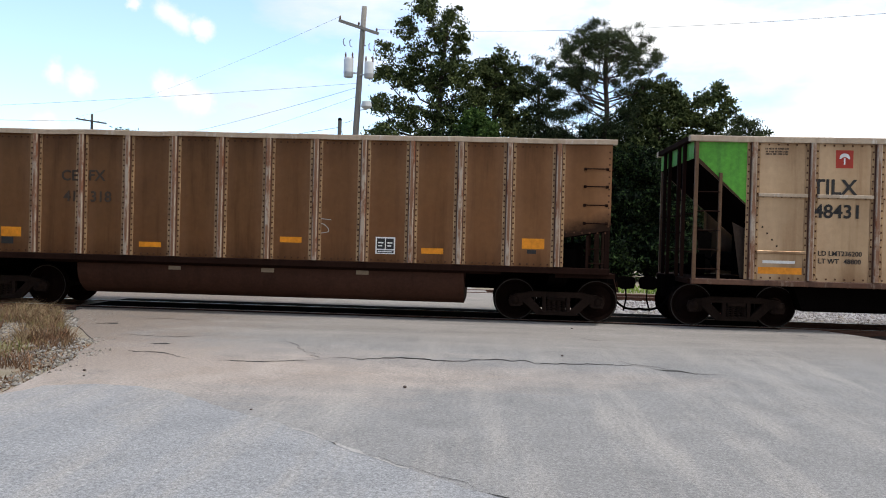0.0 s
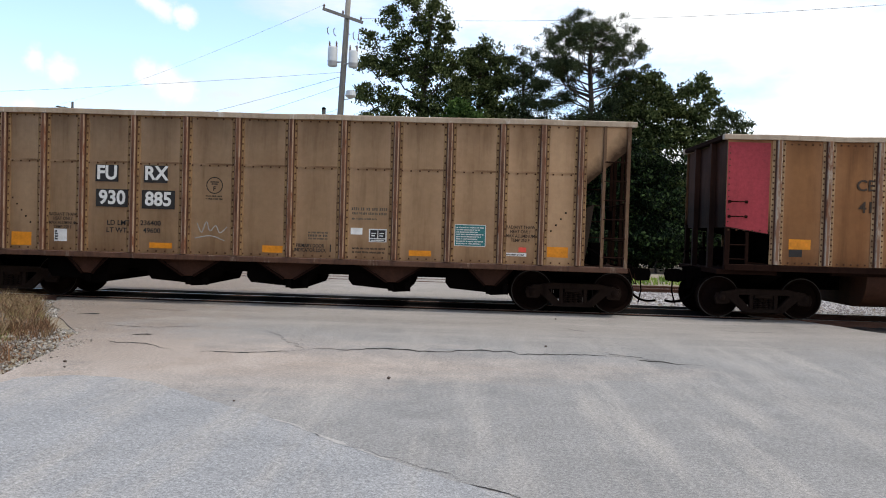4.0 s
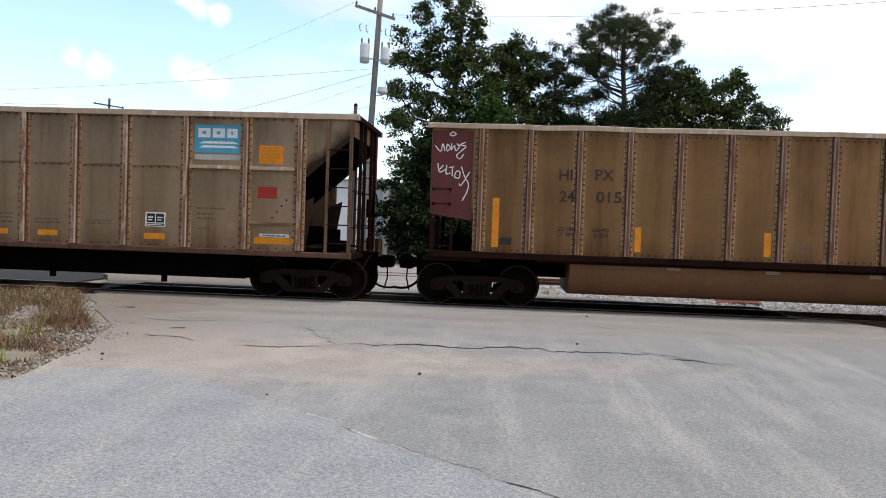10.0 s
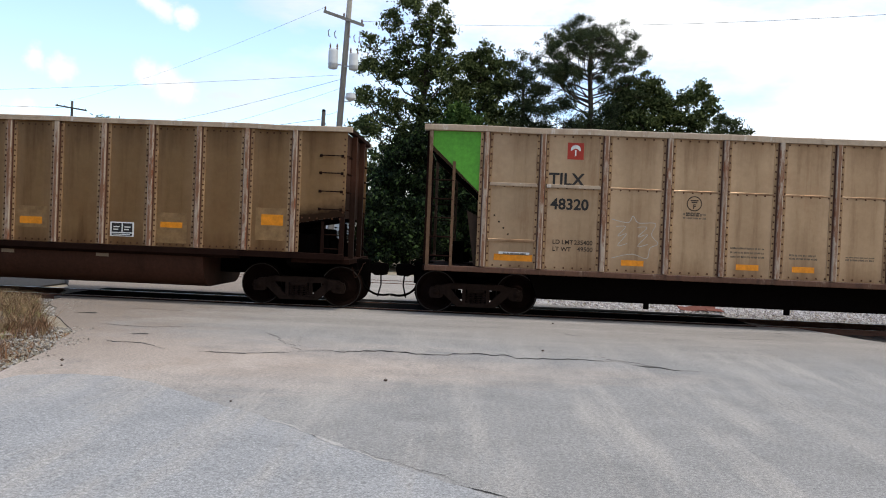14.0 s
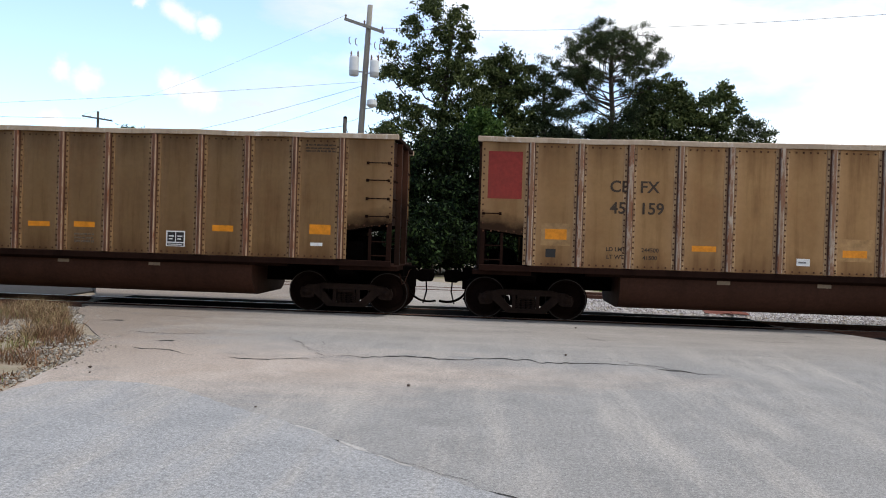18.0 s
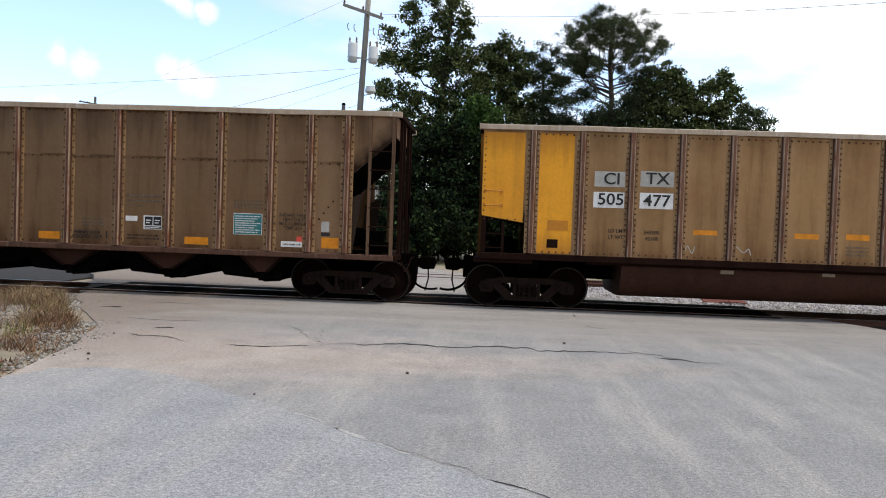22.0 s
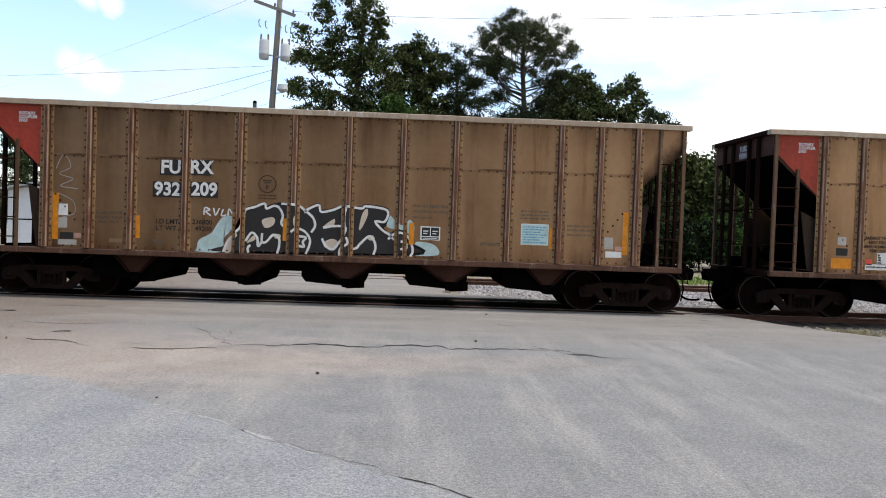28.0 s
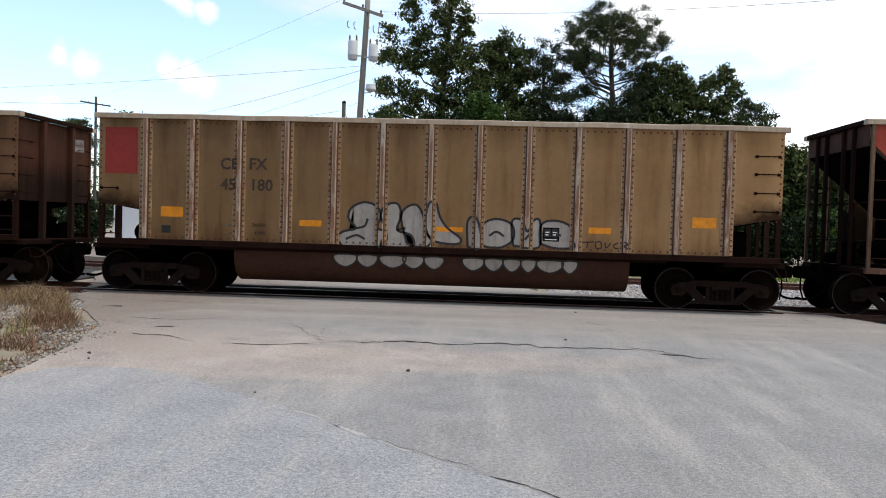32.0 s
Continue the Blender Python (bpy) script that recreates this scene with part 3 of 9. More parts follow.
        aged = mask_ramp(n, l, math_node("MULTIPLY_ADD", sep.outputs["Y"], 0.1, 0.0), 1.1, 1.25)
        fine_cracks = math_node("MULTIPLY", math_node("MULTIPLY", line_mask, where), math_node("MULTIPLY", aged, 0.85))
        c = mix_node(n, l, fine_cracks, c, (0.07, 0.065, 0.06))
        # dull brown mud tracked out of the verge
        mud = math_node("ADD", math_node("MULTIPLY_ADD", sep.outputs["X"], -0.3, -1.1), math_node("MULTIPLY_ADD", mid, 1.9, -0.95))
        mud = math_node("MULTIPLY", mask_ramp(n, l, mud, 0.0, 0.9), mask_ramp(n, l, math_node("MULTIPLY_ADD", sep.outputs["Y"], 0.1, 0.0), 0.9, 1.1))
        c = mix_node(n, l, math_node("MULTIPLY", mud, 0.8), c, (0.225, 0.18, 0.143))
    stain = mask_ramp(n, l, noise_node(n, l, co, 0.9, 7, 0.65), 0.58, 0.72)
    c = mix_node(n, l, math_node("MULTIPLY", stain, 0.42), c, (0.16, 0.16, 0.16))
    c = mix_node(n, l, 1.0, c, ramp_node(n, l, speck, [(0.3, (0.52, 0.515, 0.51)), (0.7, (1.3, 1.28, 1.26))]), "MULTIPLY")
    c = mix_node(n, l, 1.0, c, ramp_node(n, l, grit, [(0.32, (0.52, 0.52, 0.52)), (0.68, (1.33, 1.31, 1.29))]), "MULTIPLY")
    l.new(c, b.inputs["Base Color"])
    bump_node(n, l, b, grit, 0.5, 0.008)
    return m


SOIL = ground_material()
ASPHALT = asphalt_material()
DARK_BALLAST = plain("dark_ballast", (0.03, 0.026, 0.023), 1.0, 0, 0.6, 16)
BALLAST = plain("grey_ballast_bed", (0.30, 0.28, 0.26), 0.95, 0, 0.45, 16)
STONE, sn, sl, sb = material("crushed_granite", 0.9)
_isl = sn.new("ShaderNodeNewGeometry").outputs["Random Per Island"]
sl.new(ramp_node(sn, sl, _isl, [(0.0, (0.17, 0.15, 0.14)), (0.5, (0.37, 0.345, 0.335)), (1.0, (0.56, 0.535, 0.52))]), sb.inputs["Base Color"])
GRAVEL, vn, vl, vb = material("dusty_verge_gravel", 0.95)
vl.new(ramp_node(vn, vl, vn.new("ShaderNodeNewGeometry").outputs["Random Per Island"], [(0.0, (0.09, 0.076, 0.062)), (0.6, (0.21, 0.19, 0.165)), (1.0, (0.38, 0.36, 0.33))]), vb.inputs["Base Color"])
TIE = plain("creosoted_timber", (0.07, 0.05, 0.04), 0.9, 0, 0.4, 12)
CRACK = plain("crack_filled_with_grit", (0.03, 0.027, 0.025), 0.95, 0, 0.4, 30)

# the sheet dips slightly either side of the crossing and runs out to the horizon
gx = [-2500, -600, -200, -90, -50] + [-40 + 2 * k for k in range(41)] + [50, 90, 200, 600, 2500]
gy = [-400, -80, -30, -12, -4] + [2 * k for k in range(31)] + [70, 100, 200, 600, 2500]
gverts = [(x, y, (-0.022 if x < 1 and y < 16.5 else -0.16) + ((0.02 if x < 1 and y < 16.5 else 0.05) * noise.noise(Vector((x * 0.15, y * 0.15, 0))) if abs(x) < 60 and abs(y) < 80 else 0)) for y in gy for x in gx]
gfaces = [(j * len(gx) + i, j * len(gx) + i + 1, (j + 1) * len(gx) + i + 1, (j + 1) * len(gx) + i) for j in range(len(gy) - 1) for i in range(len(gx) - 1)]
tagged(raw("ground", gverts, gfaces, SOIL), "dry sandy soil with patchy grass beside the tracks", "ground", kind="structure")

ROAD_EDGE = [(-30, -25), (-14, -6), (-5.6, 2), (-4.9, 5), (-4.95, 7.2), (-5.2, 8.8), (-5.5, 10.4), (-6.1, 12.1), (-7.4, 14.1), (-8.6, 16.2), (-9.6, 18.5),
             (-12.5, 25), (-15, 31), (-28, 35.2), (-28, 38.6), (-9, 37.0), (-1.5, 31), (0.6, 26), (1.4, 21.5), (5.2, 19.6), (6.9, 18.2), (7.6, 16.6), (8.3, 15.1), (9.3, 13.9), (11, 13.1), (13, 12.3), (20, 10.2),
             (45, 3), (60, -25)]
edge = []
for (ax, ay), (bx, by) in zip(ROAD_EDGE, ROAD_EDGE[1:] + ROAD_EDGE[:1]):
    steps = max(1, min(14, int(math.hypot(bx - ax, by - ay) / 0.5)))
    for k in range(steps):
        t = k / steps
        x, y = ax + (bx - ax) * t, ay + (by - ay) * t
        w = (0.5 if y > 17 else 0.16) if abs(x) < 30 and y > 0 else 0
        edge.append((x + w * noise.noise(Vector((x * 1.1, y * 1.1, 3))), y + w * noise.noise(Vector((x * 1.1, y * 1.1, 9)))))
road = part("road", slab(bmesh.new(), edge, -0.3, 0.0), ASPHALT, None, "worn grey asphalt road with sandy streaks and cracks")
tagged(road, category="road", kind="structure")


PATCH = asphalt_material("bluish_newer_asphalt", True)
patch_edge = [(-5.15, 7.6), (-5.0, 8.1), (-4.87, 8.55), (-4.38, 8.76), (-3.84, 8.73), (-3.27, 8.41), (-2.55, 7.75), (-2.05, 7.38), (-1.46, 6.84), (-1.09, 6.45), (-0.67, 6.06), (-0.2, 5.66), (0.1, 5.42), (0.34, 5.2), (0.65, 4.9), (1.4, 4.1), (2.6, 2.4), (5.0, -2.0), (4.0, -9.0), (-6, -9), (-5.7, 1.9), (-5.0, 4.9), (-5.05, 7.0)]
outline = []
for (ax, ay), (bx, by) in zip(patch_edge, patch_edge[1:] + patch_edge[:1]):
    steps = max(1, min(12, int(math.hypot(bx - ax, by - ay) / 0.08)))
    for k in range(steps):
        t = k / steps
        x, y = ax + (bx - ax) * t, ay + (by - ay) * t
        outline.append((x + 0.05 * noise.noise(Vector((x * 5, y * 5, 3))), y + 0.05 * noise.noise(Vector((x * 5, y * 5, 9)))))
# black stained paving inside and beside the rails, train shade added to its colour
TARRY_SHADE = grimy("tarry_shaded_paving", (0.016, 0.0155, 0.015), (0.008, 0.0075, 0.007), 0.95, fine=40, spec=0.0)
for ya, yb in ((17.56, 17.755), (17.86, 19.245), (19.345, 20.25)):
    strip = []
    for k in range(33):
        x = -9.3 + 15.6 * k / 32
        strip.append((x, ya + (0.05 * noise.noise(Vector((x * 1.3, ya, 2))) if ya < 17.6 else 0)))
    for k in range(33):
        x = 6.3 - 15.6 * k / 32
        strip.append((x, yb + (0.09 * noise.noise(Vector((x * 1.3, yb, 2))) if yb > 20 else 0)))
    part("crossing_strip", slab(bmesh.new(), strip, -0.05, 0.006), TARRY_SHADE, road, "black tarry paving strip by the rail with painted shade")
part("asphalt_patch", slab(bmesh.new(), outline, -0.02, 0.003), PATCH, road, "newer blue-grey asphalt patch")


FRINGE = plain("pale_washed_sand", (0.34, 0.322, 0.30), 0.95, 0, 0.25, 25)
rf = random.Random(12)
run_in, run_out = [], []
for k in range(20, len(outline) - 120):
    x, y = outline[k]
    if y < 5.0 or x < -1.75:
        continue
    w = 0.004 + 0.05 * max(0.0, noise.noise(Vector((x * 1.7, y * 1.7, 21))) + 0.22)
    run_in.append((x - 0.7 * w + rf.uniform(-0.02, 0.02), y - 0.7 * w + rf.uniform(-0.02, 0.02)))
    run_out.append((x + 0.45 * w + rf.uniform(-0.02, 0.02), y + 0.45 * w + rf.uniform(-0.02, 0.02)))
bm = bmesh.new()
va = [bm.verts.new((x, y, 0.0055)) for x, y in run_in]
vb = [bm.verts.new((x, y, 0.0055)) for x, y in run_out]
for k in range(len(va) - 1):
    bm.faces.new((va[k], va[k + 1], vb[k + 1], vb[k]))
part("sand_fringe", bm, FRINGE, road, "thin line of pale sand along the patch")


def crack(pts, width, rough=0.05, depth=6):
    """A jagged open crack along the road."""
    rc = random.Random(len(pts) + int(100 * width))
    line = []
    for (ax, ay), (bx, by) in zip(pts, pts[1:]):
        for k in range(depth):
            t = k / depth
            x, y = ax + (bx - ax) * t, ay + (by - ay) * t
            jag = 0.28 * rough * (rc.random() - 0.5)
            line.append((x + rough * noise.noise(Vector((x * 4, y * 4, 1))), y + rough * noise.noise(Vector((x * 5, y * 5, 7))) + jag))
    line.append(pts[-1])
    bm = bmesh.new()
    n = len(line)
    a, b = [], []
    for i, (x, y) in enumerate(line):
        w = width * (0.35 + 0.9 * abs(noise.noise(Vector((x * 3.1, y * 2.7, 5))))) * min(1, 4 * min(i + 0.2, n - 1 - i + 0.2) / n)
        a.append(bm.verts.new((x, y + w, 0.004)))
        b.append(bm.verts.new((x, y - w, 0.004)))
    for i in range(n - 1):
        bm.faces.new((b[i], b[i + 1], a[i + 1], a[i]))
    return part("crack", bm, CRACK, road, "dark open crack")


crack([(-3.84, 10.64), (-3.36, 10.73), (-2.91, 10.78), (-2.33, 11.1)], 0.035, 0.1, 8)
crack([(-2.5, 11.0), (-2.04, 11.34), (-1.74, 11.28), (-1.29, 11.55), (-0.89, 11.45), (-0.54, 11.42), (0.04, 11.66), (0.6, 11.64), (0.75, 11.45), (1.29, 11.59), (1.73, 11.6), (2.06, 11.56), (2.37, 11.3)], 0.065, 0.16, 10)
crack([(2.3, 11.3), (2.5, 11.22), (2.68, 11.19), (2.78, 11.06)], 0.08, 0.05)
crack([(-1.35, 11.56), (-1.2, 11.58), (-0.95, 11.47), (-0.7, 11.44)], 0.06, 0.04)
crack([(-5.3, 11.37), (-5.03, 11.23), (-4.88, 11.34), (-4.58, 11.2), (-4.06, 10.74)], 0.035, 0.09, 8)
crack([(-5.2, 12.08), (-5.05, 12.16), (-4.9, 12.17)], 0.12, 0.05)
crack([(-7.27, 14.45), (-7.1, 14.58), (-6.89, 14.62)], 0.12, 0.05)
crack([(-7.05, 15.55), (-6.2, 15.7), (-5.3, 15.6)], 0.02, 0.08)
crack([(1.78, 12.08), (2.06, 11.73), (2.37, 11.61), (2.62, 11.29), (2.81, 11.05), (3.3, 10.9)], 0.03, 0.16, 8)
crack([(-3.43, 13.24), (-2.92, 12.33), (-2.56, 11.51), (-2.28, 10.99)], 0.02, 0.14, 8)
crack([(6.24, 16.66), (6.37, 16.24), (6.54, 15.68)], 0.05, 0.08)
crack([(-6.2, 13.1), (-5.2, 13.0), (-4.4, 13.4)], 0.03, 0.16, 8)
crack([(1.72, 14.75), (1.9, 14.5), (2.09, 14.36)], 0.045, 0.03)
crack([(-2.77, 12.92), (-2.59, 12.35), (-2.53, 11.8), (-2.38, 11.22)], 0.014, 0.12)
crack([(-1.83, 7.18), (-1.63, 6.99), (-1.4, 6.79)], 0.005, 0.06)
crack([(-0.98, 6.4), (-0.31, 5.8), (-0.05, 5.58)], 0.005, 0.08)
crack([(-0.05, 5.54), (0.09, 5.45), (0.24, 5.33), (0.4, 5.18), (0.8, 4.8), (1.3, 4.3)], 0.011, 0.05)
crack([(3.6, 4.28), (4.1, 4.63), (4.54, 4.86), (4.95, 4.98), (6.5, 5.6)], 0.005, 0.08)
crack([(4.95, 4.98), (5.5, 5.5), (5.82, 5.98), (6.0, 6.9)], 0.005, 0.06)
crack([(3.9, 13.2), (5.4, 13.0), (6.6, 13.1)], 0.012, 0.1)
crack([(0.9, 13.5), (1.6, 13.45), (2.2, 13.7)], 0.008, 0.08)
crack([(4.4, 15.4), (5.2, 15.1), (5.9, 15.3)], 0.014, 0.1)


def pebble(x, y, r, mat, label):
    bm = bmesh.new()
    bmesh.ops.create_icosphere(bm, subdivisions=1, radius=r)
    for v in bm.verts:
        v.co *= 0.8 + 0.35 * noise.noise(v.co * 9 + Vector((x, y, 0)))
        v.co.z *= 0.6
    ob = part("road_stone", bm, mat, None, label)
    ob.location = (x, y, r * 0.42)
    tagged(ob, category="stone", group="loose stones on the road")


for x, y, r in ((-0.93, 9.22, 0.035), (1.16, 12.29, 0.035), (-4.92, 9.54, 0.03), (-4.75, 9.2, 0.02), (1.72, 16.3, 0.03), (-2.3, 7.75, 0.02)):
    pebble(x, y, r, TIE, "small dark stone lying on the asphalt")


def rail_line(y0, label):
    """One running rail with its foot, web and head."""
    prof = [(-0.07, -0.175), (0.07, -0.175), (0.07, -0.162), (0.011, -0.145), (0.011, -0.04), (0.036, -0.03), (0.036, 0.0), (0.028, 0.008), (-0.028, 0.008), (-0.036, 0.0), (-0.036, -0.03), (-0.011, -0.04), (-0.011, -0.145), (-0.07, -0.162)]
    bm = bmesh.new()
    a = [bm.verts.new((-130, y0 + u, 0.012 + v)) for u, v in prof]
    b = [bm.verts.new((130, y0 + u, 0.012 + v)) for u, v in prof]
    bm.faces.new(a)
    bm.faces.new(b[::-1])
    for i in range(len(a)):
        j = (i + 1) % len(a)
        bm.faces.new((a[j], a[i], b[i], b[j]))
    ob = part("rail", bm, RAIL, None, label)
    part("running_surface", box(bmesh.new(), -130, 130, y0 - 0.024, y0 + 0.024, 0.018, 0.022), SHINE, ob, "polished rail top")
    return tagged(ob, category="rail", group="rails", kind="structure")


for ty in (TRACK_Y, TRACK2_Y):
    for side in (-1, 1):
        rail_line(ty + side * GAUGE, "rusty steel rail with a polished top")


def ballast_bed(ty, spans, name, mat):
    for x0, x1 in spans:
        bm = bmesh.new()
        prof = [(-2.3, -0.3), (-1.5, -0.11), (1.5, -0.11), (2.3, -0.3)]
        a = [bm.verts.new((x0, ty + u, v)) for u, v in prof]
        b = [bm.verts.new((x1, ty + u, v)) for u, v in prof]
        bm.faces.new(a)
        bm.faces.new(b[::-1])
        for i in range(4):
            j = (i + 1) % 4
            bm.faces.new((a[j], a[i], b[i], b[j]))
        tagged(part(name, bm, mat, None, "crushed stone track bed"), category="ballast", kind="structure")


ballast_bed(TRACK_Y, ((-130, -9.5), (6.0, 130)), "ballast_bed", DARK_BALLAST)
ballast_bed(TRACK2_Y, ((-130, -12.8),), "ballast_bed", DARK_BALLAST)
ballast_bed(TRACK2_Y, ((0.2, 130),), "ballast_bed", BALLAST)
tagged(part("ballast_bed", box(bmesh.new(), -130, -11.5, 20.7, 25.4, -0.3, -0.1), DARK_BALLAST, None, "dark ground between the tracks"), category="ballast", kind="structure")
rng = random.Random(5)
tie_me = mesh_of(box(bmesh.new(), -0.115, 0.115, -1.3, 1.3, -0.29, -0.095), "sleeper", TIE, bevel=0.012)
for ty, spans in ((TRACK_Y, ((-30, -9.8), (6.4, 40))), (TRACK2_Y, ((-30, -13), (0.6, 40)))):
    for x0, x1 in spans:
        x = x0
        while x < x1:
            ob = new("sleeper", tie_me)
            ob.matrix_basis = pose(x, ty + rng.uniform(-0.05, 0.05), 0, 0, 0, rng.uniform(-1, 1))
            tagged(ob, "dark creosoted timber sleeper under the rails", "sleeper", "sleepers")
            x += 0.52


def scatter_stones(name, spans, count, size, seed, label, mat=STONE):
    """Loose angular stones as one sheet of many small solids."""
    r = np.random.RandomState(seed)
    base = np.array([(1, 0, 0), (-1, 0, 0), (0, 1, 0), (0, -1, 0), (0, 0, 0.8), (0, 0, -0.5)], float)
    tri = np.array([(0, 2, 4), (2, 1, 4), (1, 3, 4), (3, 0, 4), (2, 0, 5), (1, 2, 5), (3, 1, 5), (0, 3, 5)])
    verts, faces, k = [], [], 0
    area = np.array([(b[1] - b[0]) * (b[3] - b[2]) for b in spans], float)
    pick = r.choice(len(spans), count, p=area / area.sum())
    for s in pick:
        x0, x1, y0, y1, z = spans[s]
        x, y = r.uniform(x0, x1), r.uniform(y0, y1)
        sc = size * r.uniform(0.55, 1.5)
        v = base * (0.7 + 0.6 * r.rand(6, 1)) * sc
        a = r.uniform(0, 6.28)
        ca, sa = math.cos(a), math.sin(a)
        vx = v[:, 0] * ca - v[:, 1] * sa + x
        vy = v[:, 0] * sa + v[:, 1] * ca + y
        verts.append(np.stack([vx, vy, v[:, 2] + z + sc * 0.25], 1))
        faces.append(tri + k)
        k += 6
    ob = raw(name, np.concatenate(verts).tolist(), np.concatenate(faces).tolist(), mat)
    return tagged(ob, label, "gravel", kind="stuff")


scatter_stones("ballast_stones", [(1.0, 34, 20.2, 21.6, -0.13), (1.6, 34, 21.6, 25.4, -0.13), (0.8, 30, 25.4, 26.3, -0.1)], 26000, 0.034, 3, "pale grey crushed stone between the two tracks")
scatter_stones("trackside_gravel", [(7.4, 36, 15.0, 17.1, -0.15), (12, 36, 13.6, 15.0, -0.15)], 9000, 0.03, 13, "dusty brown-grey gravel between the asphalt and the rails", GRAVEL)
scatter_stones("verge_gravel", [(-6.5, -5.35, 9.9, 11.4, -0.015), (-6.8, -5.9, 11.4, 12.6, -0.015), (-9.2, -7.6, 15.0, 16.8, -0.02), (-18, -9.0, 16.4, 17.3, -0.06), (-5.6, -5.2, 8.4, 9.9, -0.015), (-11, -7.4, 11.5, 15.2, -0.02)], 7500, 0.02, 4, "loose grey gravel at the edge of the asphalt", GRAVEL)


def scrap(x, y, length, width, turn, tilt, label):
    """A bent scrap of rusty sheet lying on the stones."""
    bm = bmesh.new()
    n = 7
    rows = []
    for k in range(n + 1):
        u = length * (k / n - 0.5)
        dz = 0.05 * noise.noise(Vector((u * 3, x, y)))
        w = width * (0.7 + 0.5 * abs(noise.noise(Vector((u * 4, y, x)))))
        rows.append([bm.verts.new((u, v * w, z + dz)) for v, z in ((-0.5, 0.0), (0.5, 0.03), (0.5, 0.045), (-0.5, 0.015))])
    for a, b in zip(rows, rows[1:]):
        for i in range(4):
            bm.faces.new((a[i], a[(i + 1) % 4], b[(i + 1) % 4], b[i]))
    bm.faces.new(rows[0][::-1])
    bm.faces.new(rows[-1])
    ob = part("scrap_sheet", bm, SCRAP, None, label)
    ob.matrix_basis = pose(x, y, -0.06, tilt, 0, turn)
    tagged(ob, category="scrap", group="scrap on the ballast")


SCRAP = grimy("flaking_red_scrap", (0.19, 0.07, 0.052), (0.10, 0.045, 0.035), 0.85, spec=0.1)
for args in ((6.2, 22.4, 0.8, 0.35, 8, 12), (6.6, 22.7, 0.6, 0.3, -20, 20), (6.75, 22.2, 0.5, 0.22, 15, 8)):
    scrap(*args, "bent piece of reddish rusty scrap on the ballast")


# ---- weeds and grass ----
def blade_material(name, lo, hi):
    m, n, l, b = material(name, 0.85)
    isl = n.new("ShaderNodeNewGeometry").outputs["Random Per Island"]
    l.new(ramp_node(n, l, isl, [(0.0, lo), (1.0, hi)]), b.inputs["Base Color"])
    return m


DRY = blade_material("dead_straw_grass", (0.09, 0.058, 0.03), (0.36, 0.25, 0.14))
LUSH = blade_material("fresh_green_grass", (0.09, 0.16, 0.02), (0.27, 0.36, 0.07))
MIXED = blade_material("olive_weeds", (0.10, 0.12, 0.04), (0.34, 0.30, 0.13))


def grass(name, where, count, height, mat, seed, label, z=-0.13, lean=0.5, width=0.012):
    """Thin bent blades rooted where the test allows."""
    r = random.Random(seed)
    verts, faces = [], []
    x0, x1, y0, y1, ok = where
    made = 0
    while made < count:
        x, y = r.uniform(x0, x1), r.uniform(y0, y1)
        if not ok(x, y):
            continue
        made += 1
        h = height * r.uniform(0.35, 1.15) * (0.6 + 0.7 * abs(noise.noise(Vector((x * 1.3, y * 1.3, seed)))))
        a, q = r.uniform(0, 6.283), r.uniform(0, 6.283)
        w = width * r.uniform(0.6, 1.4)
        dx, dy = math.cos(a) * w, math.sin(a) * w
        k = h * lean * r.uniform(0.1, 1)
        lx, ly = math.cos(q) * k, math.sin(q) * k
        i = len(verts)
        verts += [(x - dx, y - dy, z), (x + dx, y + dy, z), (x + lx * 0.35 + dx * 0.7, y + ly * 0.35 + dy * 0.7, z + h * 0.6),
                  (x + lx * 0.35 - dx * 0.7, y + ly * 0.35 - dy * 0.7, z + h * 0.6), (x + lx, y + ly, z + h)]
        faces += [(i, i + 1, i + 2, i + 3), (i + 3, i + 2, i + 4)]
    return tagged(raw(name, verts, faces, mat), label, "grass", kind="stuff")


def road_left(y):
    pts = [(2, -5.6), (5, -4.9), (7.2, -4.95), (8.8, -5.2), (10.4, -5.5), (12.1, -6.1), (14.1, -7.4), (16.2, -8.6), (18.5, -9.6)]
    for (ya, xa), (yb, xb) in zip(pts, pts[1:]):
        if ya <= y <= yb:
            return xa + (xb - xa) * (y - ya) / (yb - ya)
    return -9.6


RUSSET = blade_material("russet_dead_weeds", (0.07, 0.038, 0.02), (0.24, 0.13, 0.07))
STRIP = lambda x, y: x < road_left(y) - 0.3 - 0.8 * max(0, 1 - abs(y - 10.6) / 0.9)
grass("dry_weeds", (-18, -5.2, 10.9, 16.5, lambda x, y: STRIP(x, y) and noise.noise(Vector((x * 1.1, y * 1.1, 2))) > 0.0), 24000, 0.36, DRY, 7, "tangled dead straw-coloured weeds beside the road", z=-0.03, lean=1.7, width=0.005)
grass("russet_weeds", (-18, -5.2, 9.6, 16.5, lambda x, y: STRIP(x, y) and noise.noise(Vector((x * 0.8, y * 0.8, 12))) > 0.02), 16000, 0.3, RUSSET, 17, "reddish-brown dead weeds among the straw", z=-0.03, lean=1.5, width=0.006)
grass("green_grass", (-10, -5.0, 5.0, 10.9, lambda x, y: x < road_left(y) - 0.2 and (noise.noise(Vector((x * 0.7 + 4, y * 0.7, 2))) > 0.0 or y < 8.0) and y < 9.0 + 0.9 * (-5.9 - x)), 11000, 0.3, LUSH, 8, "fresh green grass at the edge of the asphalt", z=-0.07, lean=0.6, width=0.006)
